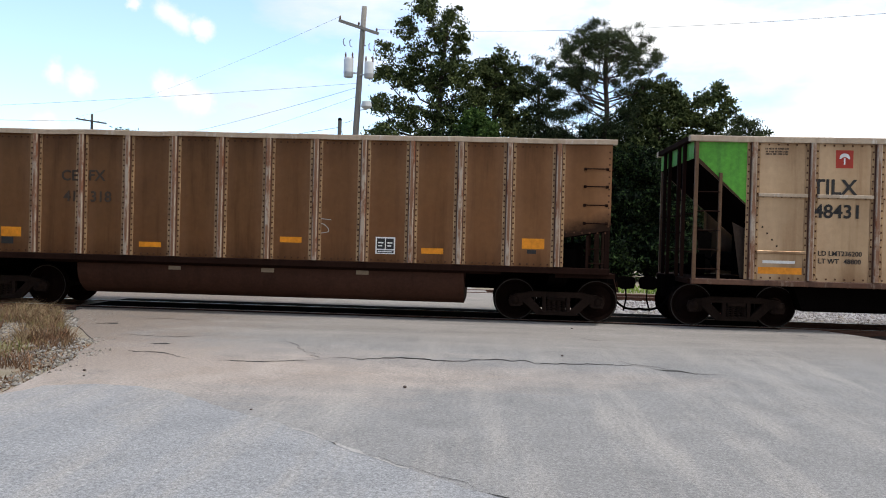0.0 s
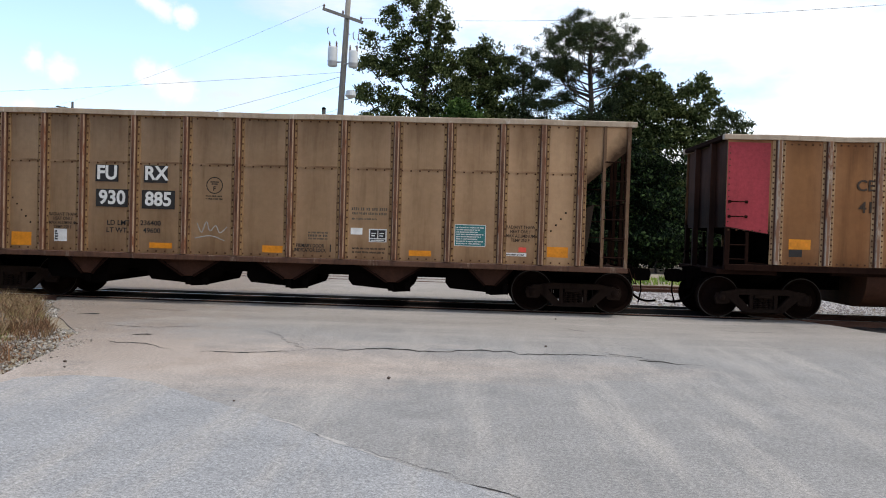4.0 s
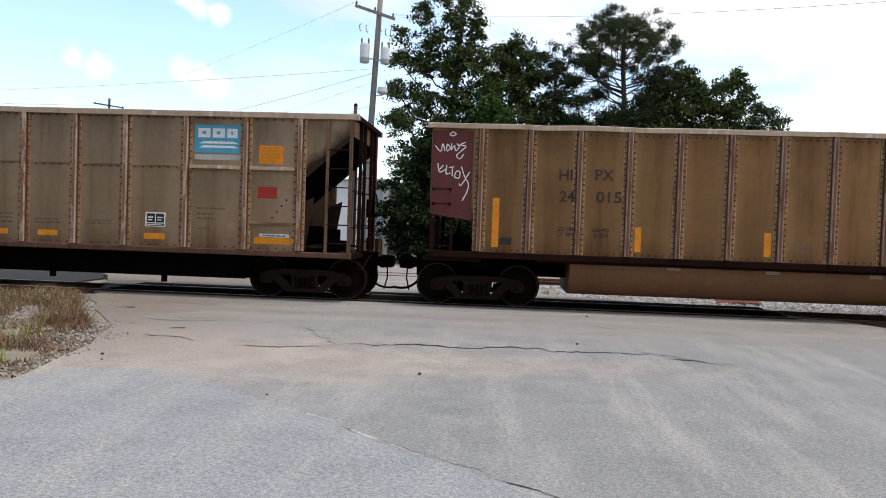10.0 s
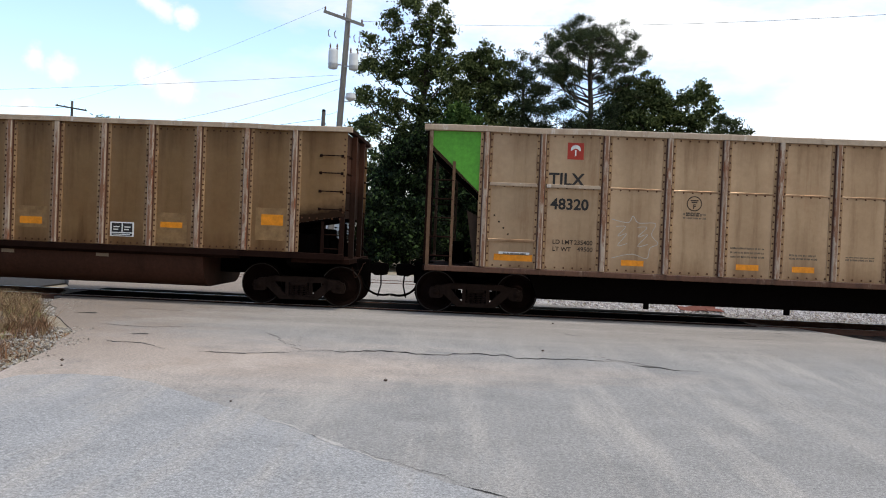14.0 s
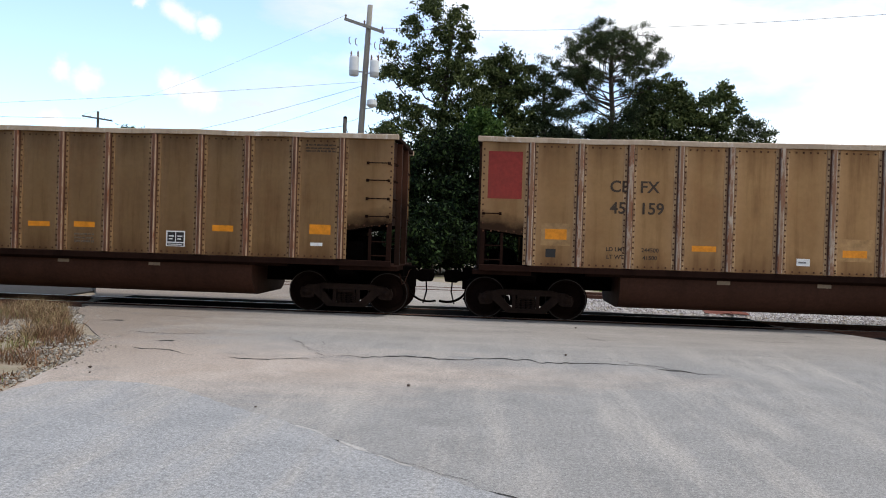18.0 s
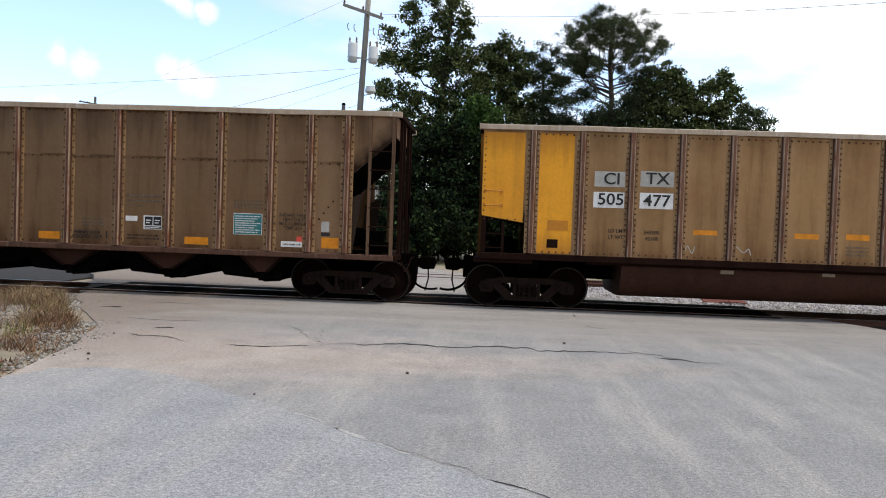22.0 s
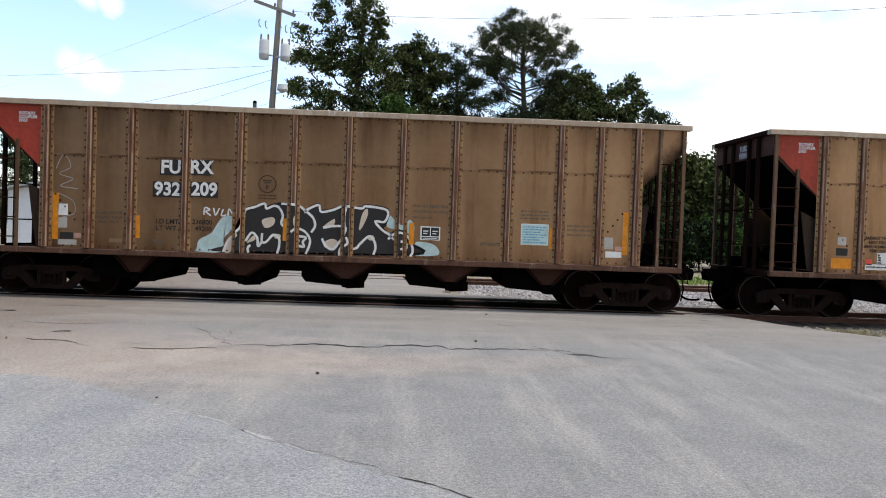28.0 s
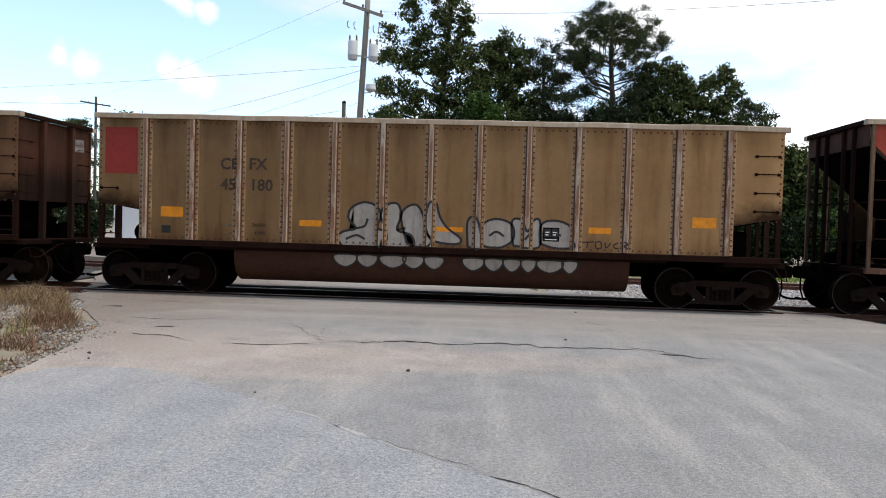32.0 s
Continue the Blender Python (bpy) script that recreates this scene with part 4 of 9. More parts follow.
grass("olive_weeds", (-18, -5.4, 9.0, 16.4, lambda x, y: STRIP(x, y) and noise.noise(Vector((x * 0.7, y * 0.7, 22))) > 0.0), 7000, 0.28, MIXED, 27, "olive green weeds among the dead stalks", z=-0.03, lean=1.2, width=0.006)
grass("weed_litter", (-9, -4.9, 6.0, 12.5, lambda x, y: x < road_left(y) - 0.02 and noise.noise(Vector((x * 1.6, y * 1.6, 6))) > -0.15), 8000, 0.1, RUSSET, 18, "flattened brown litter along the road edge", z=-0.05, lean=2.2)
grass("trackside_weeds", (7.2, 40, 11.0, 16.6, lambda x, y: y > 15.9 - 0.95 * (x - 7.2) ** 0.55 + 0.15 and y < 16.6 - 0.10 * (x - 7.2) and noise.noise(Vector((x * 0.9, y * 0.8, 4))) > 0.0), 15000, 0.2, MIXED, 9, "low olive weeds between the asphalt and the rails", z=-0.15, lean=1.2, width=0.004)
grass("dry_tufts", (7.6, 30, 11.5, 16.4, lambda x, y: y > 15.9 - 0.95 * (x - 7.2) ** 0.55 + 0.05 and y < 16.2 - 0.10 * (x - 7.2) and noise.noise(Vector((x * 1.2, y * 0.9, 14))) > 0.08), 6000, 0.24, DRY, 19, "pale dry tufts at the edge of the ballast", z=-0.15, lean=1.3, width=0.004)
grass("far_grass", (-40, 60, 31.0, 36.5, lambda x, y: y > 31.5 + max(0, 5.2 - 0.9 * (x + 1.5)) if x < 4 else True), 12000, 0.22, LUSH, 10, "strip of rough green grass behind the second track", width=0.03)


# ---- marker posts ----
POSTWHITE = plain("chalky_white_post_paint", (0.68, 0.68, 0.66), 0.7, 0, 0.15, 9)
for px, py in ((-0.73, 29.2), (0.39, 29.2)):
    stub = part("marker_post", box(bmesh.new(), -0.09, 0.09, -0.07, 0.07, -0.3, 0.11), POSTWHITE, None, "short white marker post beside the second track", bevel=0.02)
    stub.location = (px, py, 0)
    tagged(stub, category="post", group="marker posts")


# ---- building ----
SIDING = grimy("white_metal_siding", (0.80, 0.82, 0.82), (0.64, 0.65, 0.65), 0.5, 0.0, 0.3, 0.5, 6, 0.03, grainy=(0.94, 1.03))
TRIM = plain("grey_metal_trim", (0.42, 0.44, 0.45), 0.5)
DOORBLUE = plain("grey_blue_door", (0.26, 0.33, 0.40), 0.5, 0, 0.08, 3)
DARKGLASS = plain("dark_window_glass", (0.03, 0.035, 0.04), 0.12, 0, 0.2, 2)
shed = thing("metal_building", (0, 40, 0), "low white metal building with a grey door", "building")
FX = [-19.5, -11.45, -5.6]
part("wall", prism(bmesh.new(), [(-19.5, -0.2), (-11.45, -0.2), (-11.45, 3.78), (-16.0, 3.66), (-19.5, 2.9)], 0, 0.2), SIDING, shed, "white corrugated front wall")
part("wall", prism(bmesh.new(), [(-11.42, -0.2), (-6.1, -0.2), (-6.1, 3.86), (-11.42, 3.80)], -0.25, 0.0), SIDING, shed, "white corrugated front wall")
part("side_wall", box(bmesh.new(), -6.3, -6.1, 0, 14, -0.2, 3.85), SIDING, shed)
part("roof", prism(bmesh.new(), [(-19.7, 2.94), (-16.0, 3.7), (-5.9, 3.9), (-5.9, 3.98), (-16.0, 3.8), (-19.7, 3.02)], -0.4, 14.2), TRIM, shed, "thin grey eave and roof")
rib_me = mesh_of(box(bmesh.new(), -0.014, 0.014, -0.012, 0, 0, 3.6), "siding_rib", SIDING)
for k in range(16):
    piece("siding_rib", rib_me, shed, (-11.2 + 0.32 * k, -0.25, -0.1))
rib_low = mesh_of(box(bmesh.new(), -0.02, 0.02, -0.02, 0, 0, 3.0), "siding_rib", SIDING)
for k in range(16):
    piece("siding_rib", rib_low, shed, (-16.2 + 0.3 * k, 0, -0.1))
lap_me = mesh_of(box(bmesh.new(), -16.0, -12.6, -0.05, -0.02, 0, 0.025), "lap_line", TRIM)
for k in range(11):
    piece("lap_line", lap_me, shed, (0, 0, 0.2 + 0.19 * k))
door = part("door", box(bmesh.new(), -12.45, -11.5, -0.06, 0.0, -0.1, 2.12), DOORBLUE, shed, "grey-blue steel door")
for x0, x1, z0, z1 in ((-12.53, -12.45, -0.1, 2.2), (-11.5, -11.44, -0.1, 2.2), (-12.45, -11.5, 2.12, 2.2)):
    part("door_frame", box(bmesh.new(), x0, x1, -0.08, 0, z0, z1), TRIM, door)
win = part("window", box(bmesh.new(), -13.85, -13.2, -0.06, 0, 0.1, 1.6), TRIM, shed, "narrow window beside the door")
part("pane", box(bmesh.new(), -13.78, -13.55, -0.07, -0.06, 0.2, 1.5), DARKGLASS, win)
part("pane", box(bmesh.new(), -13.50, -13.27, -0.07, -0.06, 0.2, 1.5), DARKGLASS, win)
part("wall_light", lathe(bmesh.new(), [(0.02, -0.22), (0.1, -0.2), (0.14, -0.05), (0.1, 0)], 12), BLACK, shed).location = (-12.1, 0, 2.98)
part("utility_box", box(bmesh.new(), -7.0, -6.1, -0.55, -0.25, 0, 1.0), TAN, shed, "tan cabinet against the wall")

# ---- poles and wires ----
WOOD = grimy("weathered_pole_timber", (0.26, 0.245, 0.215), (0.14, 0.125, 0.105), 0.9, streak=2.5, fine=20)
WOOD_DARK = grimy("dark_pole_timber", (0.075, 0.07, 0.065), (0.04, 0.036, 0.034), 0.9, streak=2.5, fine=20)
CAN = plain("grey_transformer_paint", (0.50, 0.52, 0.53), 0.45, 0, 0.08, 3)
PORCELAIN = plain("brown_porcelain", (0.14, 0.09, 0.07), 0.3)
WIRE = plain("dull_cable", (0.09, 0.09, 0.10), 0.6)


def tapered(bm, p, q, r0, r1, seg=12, cuts=6):
    """A round shaft in one skin from p to q."""
    p, q = Vector(p), Vector(q)
    rings = []
    for k in range(cuts + 1):
        t = k / cuts
        c, r = p.lerp(q, t), r0 + (r1 - r0) * t
        rings.append([bm.verts.new(c + Vector((math.cos(6.28319 * i / seg) * r, math.sin(6.28319 * i / seg) * r, 0))) for i in range(seg)])
    for a, b in zip(rings, rings[1:]):
        for i in range(seg):
            j = (i + 1) % seg
            bm.faces.new((a[i], a[j], b[j], b[i]))
    bm.faces.new(rings[0][::-1])
    bm.faces.new(rings[-1])
    return bm


pole = thing("utility_pole", (-6.3, 35, 0), "tall weathered timber utility pole with two transformers", "utility pole")
top = Vector((0.54, 0, 11.9))
part("shaft", tapered(bmesh.new(), (0, 0, -0.3), top, 0.165, 0.115), WOOD, pole, smooth=True)


def on_pole(z):
    return top * (z / 11.9)


arm_l, arm_r = Vector((-0.55, 0.0, 11.25)), Vector((1.22, 0.0, 10.68))
arm = bmesh.new()
d = (arm_r - arm_l).normalized()
up = Vector((-d.z, 0, d.x))
vs = []
for p in (arm_l, arm_r):
    for sy in (-0.2, -0.1):
        for sz in (-0.06, 0.06):
            vs.append(arm.verts.new(p + up * sz + Vector((0, sy, 0))))
for f in ((0, 1, 3, 2), (4, 6, 7, 5), (0, 4, 5, 1), (2, 3, 7, 6), (0, 2, 6, 4), (1, 5, 7, 3)):
    arm.faces.new([vs[i] for i in f])
part("crossarm", arm, WOOD, pole, "sloping timber crossarm")
ins_prof = [(0.02, 0), (0.05, 0.03), (0.03, 0.06), (0.055, 0.09), (0.03, 0.13), (0.02, 0.16)]
for t in (0.03, 0.5, 0.95):
    part("insulator", lathe(bmesh.new(), ins_prof, 10, "Z"), PORCELAIN, pole).location = arm_l.lerp(arm_r, t) + Vector((0, -0.15, 0.07))
for x, z in ((-0.28, 10.3), (0.0, 10.25), (0.62, 10.3), (0.85, 10.1), (1.08, 10.05)):
    bm = bmesh.new()
    hose(bm, [(x, -0.15, z + 0.16), (x - 0.05, -0.15, z + 0.1), (x - 0.03, -0.15, z - 0.1), (x + 0.04, -0.15, z - 0.16)], 0.02)
    part("cutout_fuse", bm, PORCELAIN, pole)


def transformer(x, z, h, w):
    can = part("transformer", lathe(bmesh.new(), [(w * 0.86, 0), (w, 0.04), (w, h * 0.22), (w * 1.04, h * 0.24), (w * 1.04, h * 0.28), (w, h * 0.3), (w, h * 0.9), (w * 0.8, h)], 20, "Z"), CAN, pole, "grey steel transformer can", True)
    can.location = (x, -0.2, z)
    for u in (-0.14, 0.16):
        b = part("bushing", lathe(bmesh.new(), [(0.045, 0), (0.05, 0.05), (0.025, 0.1), (0.045, 0.14), (0.02, 0.26)], 8, "Z"), PORCELAIN, can)
        b.location = (u, 0, h - 0.02)
    part("hanger", box(bmesh.new(), -0.1 if x > 0.3 else 0.1, 0.35 if x < 0.3 else -0.4, 0.05, 0.12, h * 0.2, h * 0.27), TRIM, can)
    return can


transformer(-0.06, 8.75, 0.85, 0.21)
transformer(0.84, 8.72, 0.72, 0.2)
fixture = part("yard_light", lathe(bmesh.new(), [(0.05, 0.3), (0.2, 0.26), (0.24, 0.05), (0.2, 0.0), (0.1, -0.06)], 16, "Z"), CAN, pole, "grey yard light on a bracket")
fixture.location = (0.78, -0.25, 7.43)
part("bracket", hose(bmesh.new(), [(-0.45, 0.2, -0.1), (0, 0.1, -0.06), (0.1, 0, 0.0)], 0.02), TRIM, fixture)
part("ground_wire", hose(bmesh.new(), [on_pole(z) + Vector((0.14, -0.14, 0)) for z in (0.2, 3, 6, 8, 10)], 0.012, 4), WIRE, pole)

post = thing("timber_post", (-6.37, 33, 0), "short dark creosoted timber pole beside the utility pole", "pole")
part("shaft", tapered(bmesh.new(), (0, 0, -0.3), (0.03, 0, 6.62), 0.1, 0.08), WOOD_DARK, post, smooth=True)
part("cap", lathe(bmesh.new(), [(0.085, 0), (0.085, 0.05), (0.04, 0.1)], 12, "Z"), BLACK, post).location = (0.03, 0, 6.6)
part("guy_wire", hose(bmesh.new(), [(0.05, 0, 6.3), (0.35, 0.9, 5.2), (-0.2, 2.0, 1.0)], 0.012, 4), WIRE, post)

far_pole = thing("utility_pole", (-46.2, 90, 0), "distant timber utility pole with a crossarm", "utility pole")
part("shaft", tapered(bmesh.new(), (0, 0, -0.3), (0, 0, 15.2), 0.2, 0.13), WOOD_DARK, far_pole, smooth=True)
part("crossarm", prism(bmesh.new(), [(-1.8, 14.55), (1.8, 14.05), (1.8, 14.2), (-1.8, 14.7)], -0.25, -0.1), WOOD_DARK, far_pole)
for u in (-1.6, -0.8, 0.9, 1.65):
    part("insulator", lathe(bmesh.new(), ins_prof, 8, "Z"), PORCELAIN, far_pole).location = (u, -0.17, 14.42 - 0.139 * u)


def wire(name, a, b, sag, r, label):
    """A hanging line between two supports."""
    a, b = Vector(a), Vector(b)
    n = 24
    pts = [a.lerp(b, k / n) - Vector((0, 0, sag * 4 * (k / n) * (1 - k / n))) for k in range(n + 1)]
    return tagged(part(name, hose(bmesh.new(), pts, r, 4), WIRE, None, label), category="cable", group="overhead lines")


P0 = Vector((-6.3, 34.8, 0))
wire("power_line", P0 + Vector((-0.5, 0, 11.4)), (-47.8, 90, 14.9), 0.5, 0.005, "thin overhead power line")
wire("power_line", P0 + Vector((1.2, 0, 10.85)), (45, 8, 11.6), 2.2, 0.007, "thin overhead power line above the trees")
wire("power_line", P0 + Vector((0.4, 0, 8.5)), (-60, 52, 9.2), 0.5, 0.007, "slack service cable between the poles")
wire("power_line", P0 + Vector((0.3, 0, 8.3)), (-46.2, 90, 11.5), 0.6, 0.009, "service cable running to the distant pole")
wire("power_line", P0 + Vector((0.3, 0, 7.9)), (-46.2, 88, 9.6), 1.0, 0.006, "thin service cable below it")
wire("power_line", (-46.2, 90, 14.4), (-120, 60, 15.0), 1.5, 0.018, "thin overhead power line")
wire("power_line", P0 + Vector((0.2, 0, 6.9)), (-6.3, 33, 6.5), 0.05, 0.008, "short cable between the two poles")
wire("power_line", (-6.37, 33, 6.3), (-40, 45, 4.0), 0.4, 0.009, "service drop to the west")

# ---- trees ----
BARK = plain("dark_rough_bark", (0.06, 0.048, 0.038), 0.95, 0, 0.4, 5)


def leaf_material(name, lo, mid, hi, through_light=0.35):
    m, n, l, b = material(name, 0.75)
    b.inputs["Specular IOR Level"].default_value = 0.08
    isl = n.new("ShaderNodeNewGeometry").outputs["Random Per Island"]
    patch = noise_node(n, l, coords_of(n), 0.9, 3, 0.6)
    c = ramp_node(n, l, isl, [(0.0, lo), (0.6, mid), (1.0, hi)])
    c = mix_node(n, l, 1.0, c, ramp_node(n, l, patch, [(0.3, (0.65, 0.7, 0.7)), (0.7, (1.25, 1.2, 1.0))]), "MULTIPLY")
    l.new(c, b.inputs["Base Color"])
    tr = n.new("ShaderNodeBsdfTranslucent")
    l.new(c, tr.inputs["Color"])
    mx = n.new("ShaderNodeMixShader")
    mx.inputs["Fac"].default_value = through_light
    l.new(b.outputs["BSDF"], mx.inputs[1])
    l.new(tr.outputs["BSDF"], mx.inputs[2])
    l.new(mx.outputs["Shader"], n["Material Output"].inputs["Surface"])
    return m


BROAD = leaf_material("broad_leaves", (0.022, 0.033, 0.012), (0.066, 0.087, 0.034), (0.18, 0.21, 0.09), 0.26)
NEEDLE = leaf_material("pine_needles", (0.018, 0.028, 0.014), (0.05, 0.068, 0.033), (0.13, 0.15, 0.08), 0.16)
# leaf green cut to near black, the understorey's shade put into it
UNDER = leaf_material("shaded_understorey_leaves", (0.003, 0.006, 0.003), (0.009, 0.017, 0.008), (0.05, 0.085, 0.03), 0.1)
YOUNG = leaf_material("light_leaves", (0.025, 0.05, 0.014), (0.06, 0.11, 0.03), (0.12, 0.19, 0.05), 0.25)


def tree(name, base, trunk_top, lobes, clumps, per, leaf, spread, mat, seed, label, r0=0.28, aspect=0.45, shell=0.55, limbs=60, stout=0.5, every=1):
    """A trunk, limbs that reach to leaf clumps, and a crown of many small leaves in uneven lobes.
    lobes: centre and half-sizes, from the tree's base."""
    r = np.random.RandomState(seed)
    root = thing(name, base, label, "tree")
    tp = Vector(trunk_top)
    wood = bmesh.new()
    pts = [Vector((0, 0, -0.3))]
    for k in range(1, 7):
        t = k / 6
        pts.append(tp * t + Vector((r.uniform(-0.12, 0.12), r.uniform(-0.12, 0.12), 0)) * (1 if k < 6 else 0))
    for k in range(6):
        rod(wood, pts[k], pts[k + 1], r0 * (1 - 0.6 * k / 6), r0 * (1 - 0.6 * (k + 1) / 6), 9)
    vol = np.array([l[3] * l[4] * l[5] for l in lobes]) ** 0.7
    pick = r.choice(len(lobes), clumps, p=vol / vol.sum())
    u = r.normal(size=(clumps, 3))
    u /= np.linalg.norm(u, axis=1)[:, None]
    rad = (shell + (1 - shell) * r.rand(clumps) ** 0.6) * r.uniform(0.85, 1.22, clumps)
    rad[r.rand(clumps) < 0.3] *= 0.55
    lb = np.array(lobes)[pick]
    centres = lb[:, :3] + u * lb[:, 3:] * rad[:, None]
    # one curved limb for each lobe, and twigs from the nearest limb to the clumps
    nodes = []
    for q in lobes[::every]:
        c = Vector(q[:3])
        t = min(0.97, max(0.2, (c.z - 0.5 * c.xy.length - 0.9) / max(0.5, tp.z)))
        s = tp * t
        mid = s.lerp(c, 0.5) + Vector((0.12 * (c.x - s.x) + r.uniform(-0.25, 0.25), r.uniform(-0.3, 0.3), -0.14 * (c - s).length))
        rr = r0 * (1 - 0.6 * t) * stout
        chain = [s, s.lerp(mid, 0.5) + Vector((r.uniform(-0.1, 0.1), 0, -0.03)), mid, mid.lerp(c, 0.5) + Vector((r.uniform(-0.12, 0.12), 0, 0.05)), c]
        for k in range(4):
            rod(wood, chain[k], chain[k + 1], rr * (1 - 0.2 * k), rr * (1 - 0.2 * (k + 1)), 6)
        nodes += chain[1:]
    na = np.array([tuple(q) for q in nodes])
    for i in range(0, clumps, max(1, clumps // limbs)):
        d = np.linalg.norm((na - centres[i]) * np.array([1, 1, 1.3]) + np.array([0, 0, 0.3]), axis=1)
        s = nodes[int(d.argmin())]
        c = Vector(centres[i])
        mid = s.lerp(c, 0.5) + Vector((r.uniform(-0.12, 0.12), r.uniform(-0.1, 0.1), r.uniform(-0.12, 0.08)))
        rod(wood, s, mid, r0 * 0.09, r0 * 0.06, 4)
        rod(wood, mid, c, r0 * 0.06, r0 * 0.03, 4)
    part("trunk", wood, BARK, root, "dark trunk with spreading limbs")
    counts = np.maximum(4, (per * r.uniform(0.4, 1.5, clumps)).astype(int))
    cc = np.repeat(centres, counts, axis=0)
    sz = np.repeat(r.uniform(0.55, 1.35, clumps), counts)[:, None] * spread
    pos = cc + r.normal(size=cc.shape) * sz * np.array([1, 1, 0.62])
    n = len(pos)
    a = r.normal(size=(n, 3))
    a /= np.linalg.norm(a, axis=1)[:, None]
    b = np.cross(a, r.normal(size=(n, 3)))
    b /= np.linalg.norm(b, axis=1)[:, None]
    s = (leaf * r.uniform(0.6, 1.4, n))[:, None]
    v = np.stack([pos - a * s, pos + b * s * aspect, pos + a * s, pos - b * s * aspect], 1).reshape(-1, 3)
    me = bpy.data.meshes.new("crown")
    me.vertices.add(4 * n)
    me.vertices.foreach_set("co", v.ravel())
    me.loops.add(4 * n)
    me.loops.foreach_set("vertex_index", np.arange(4 * n))
    me.polygons.add(n)
    me.polygons.foreach_set("loop_start", np.arange(0, 4 * n, 4))
    me.materials.append(mat)
    me.update(calc_edges=True)
    crown = new("crown", me)
    crown.parent = root
    tagged(crown, "leafy crown with gaps", kind="stuff")
    return root


def rounds(*rows):
    """Round lobes from (x, z, radius)."""
    return [(x, 0.25 * math.sin(5 * x + 3 * z), z, r, 1.05 * r + 0.15, 0.95 * r) for x, z, r in rows]


tree("broadleaf_tree", (-3.6, 45, 0), (0.9, 0, 13.8), rounds((-0.3, 14.7, 0.8), (1.2, 14.3, 0.75), (-1.3, 13.7, 0.75), (0.5, 13.4, 1.0), (1.75, 13.0, 0.75), (-2.5, 12.4, 0.6), (-0.8, 12.3, 1.0), (1.1, 11.9, 1.1), (-2.75, 11.1, 0.6), (-1.3, 10.8, 1.0),
    (0.3, 10.6, 1.1), (1.9, 10.8, 0.9), (-2.75, 9.5, 0.75), (-1.3, 9.0, 1.1), (1.0, 8.8, 1.2), (2.2, 9.0, 0.9), (-2.3, 7.6, 1.1), (-0.1, 7.2, 1.5), (1.9, 7.0, 1.3), (-1.6, 5.2, 1.7), (1.0, 4.9, 1.9), (-1.3, 2.4, 1.8), (1.0, 2.0, 1.8)), 1180, 54, 0.09, 0.18, BROAD, 21, "tall dark green broadleaf tree with an open crown", 0.24, 0.5, 0.25, 260)
tree("broadleaf_tree", (0.1, 46.5, 0), (0.1, 0, 11.8), rounds((0.15, 12.5, 0.6), (-0.7, 11.8, 0.7), (0.9, 11.8, 0.7), (0.0, 11.1, 1.1), (1.3, 10.5, 0.9), (-1.0, 10.2, 0.9), (0.3, 9.4, 1.3), (1.4, 8.6, 1.1), (-0.9, 8.2, 1.3), (0.5, 7.0, 1.6), (-0.3, 4.8, 1.9), (1.0, 4.4, 1.7), (0.2, 1.9, 2.0)), 900, 56, 0.095, 0.18, BROAD, 22, "dense dark green broadleaf tree", 0.22, 0.5, 0.25, 160)
tree("young_tree", (-0.9, 43.5, 0), (0, 0, 7.2), rounds((0, 8.4, 0.55), (-0.4, 7.7, 0.6), (0.5, 7.6, 0.65), (0.0, 6.8, 0.9)), 110, 80, 0.10, 0.19, YOUNG, 23, "young light green tree in front of the taller ones", 0.10)
# the old pine: limbs leave the trunk one above another and carry separate pads of needles
rp = np.random.RandomState(8)
pads = []
while len(pads) < 165:
    u = rp.normal(size=3)
    u /= np.linalg.norm(u)
    q = rp.uniform(0.25, 1.0) ** 0.55 * (1 + 0.1 * math.sin(7 * u[0] + 4 * u[2]))
    x, y, z = 3.05 * u[0] * q, 2.3 * u[1] * q, 12.0 + 2.25 * u[2] * q
    if z < 11.2 and abs(x) < 0.7 or z < 9.9:
        continue
    if min([(x - p[0]) ** 2 + (y - p[1]) ** 2 + 2 * (z - p[2]) ** 2 for p in pads] + [9]) < 0.13:
        continue
    r = rp.uniform(0.16, 0.34)
    pads.append((x, y, z, r * 1.15, r * 1.15, r * 0.85))
pads += [(-2.0, 0.2, 11.5, 0.4, 0.5, 0.25), (-1.8, -0.3, 10.7, 0.5, 0.6, 0.3), (-2.5, 0, 10.2, 0.6, 0.7, 0.35), (2.3, 0, 10.8, 0.6, 0.7, 0.35), (1.6, 0.4, 10.3, 0.7, 0.8, 0.4), (2.5, 0, 9.9, 0.8, 0.9, 0.5), (-1.2, 0.3, 9.5, 0.8, 0.9, 0.5), (1.3, 0, 9.3, 1.0, 1, 0.6), (-2.2, 0, 9.0, 1.1, 1, 0.6), (0.4, 0, 8.2, 1.8, 1.3, 0.8)]
tree("pine_tree", (6.2, 45.5, 0), (0.15, 0, 13.6), pads, 2550, 26, 0.1, 0.13, NEEDLE, 24, "tall pine with an open rounded crown and bare forking limbs", 0.24, 0.13, 0.1, 420, 0.36, 5)
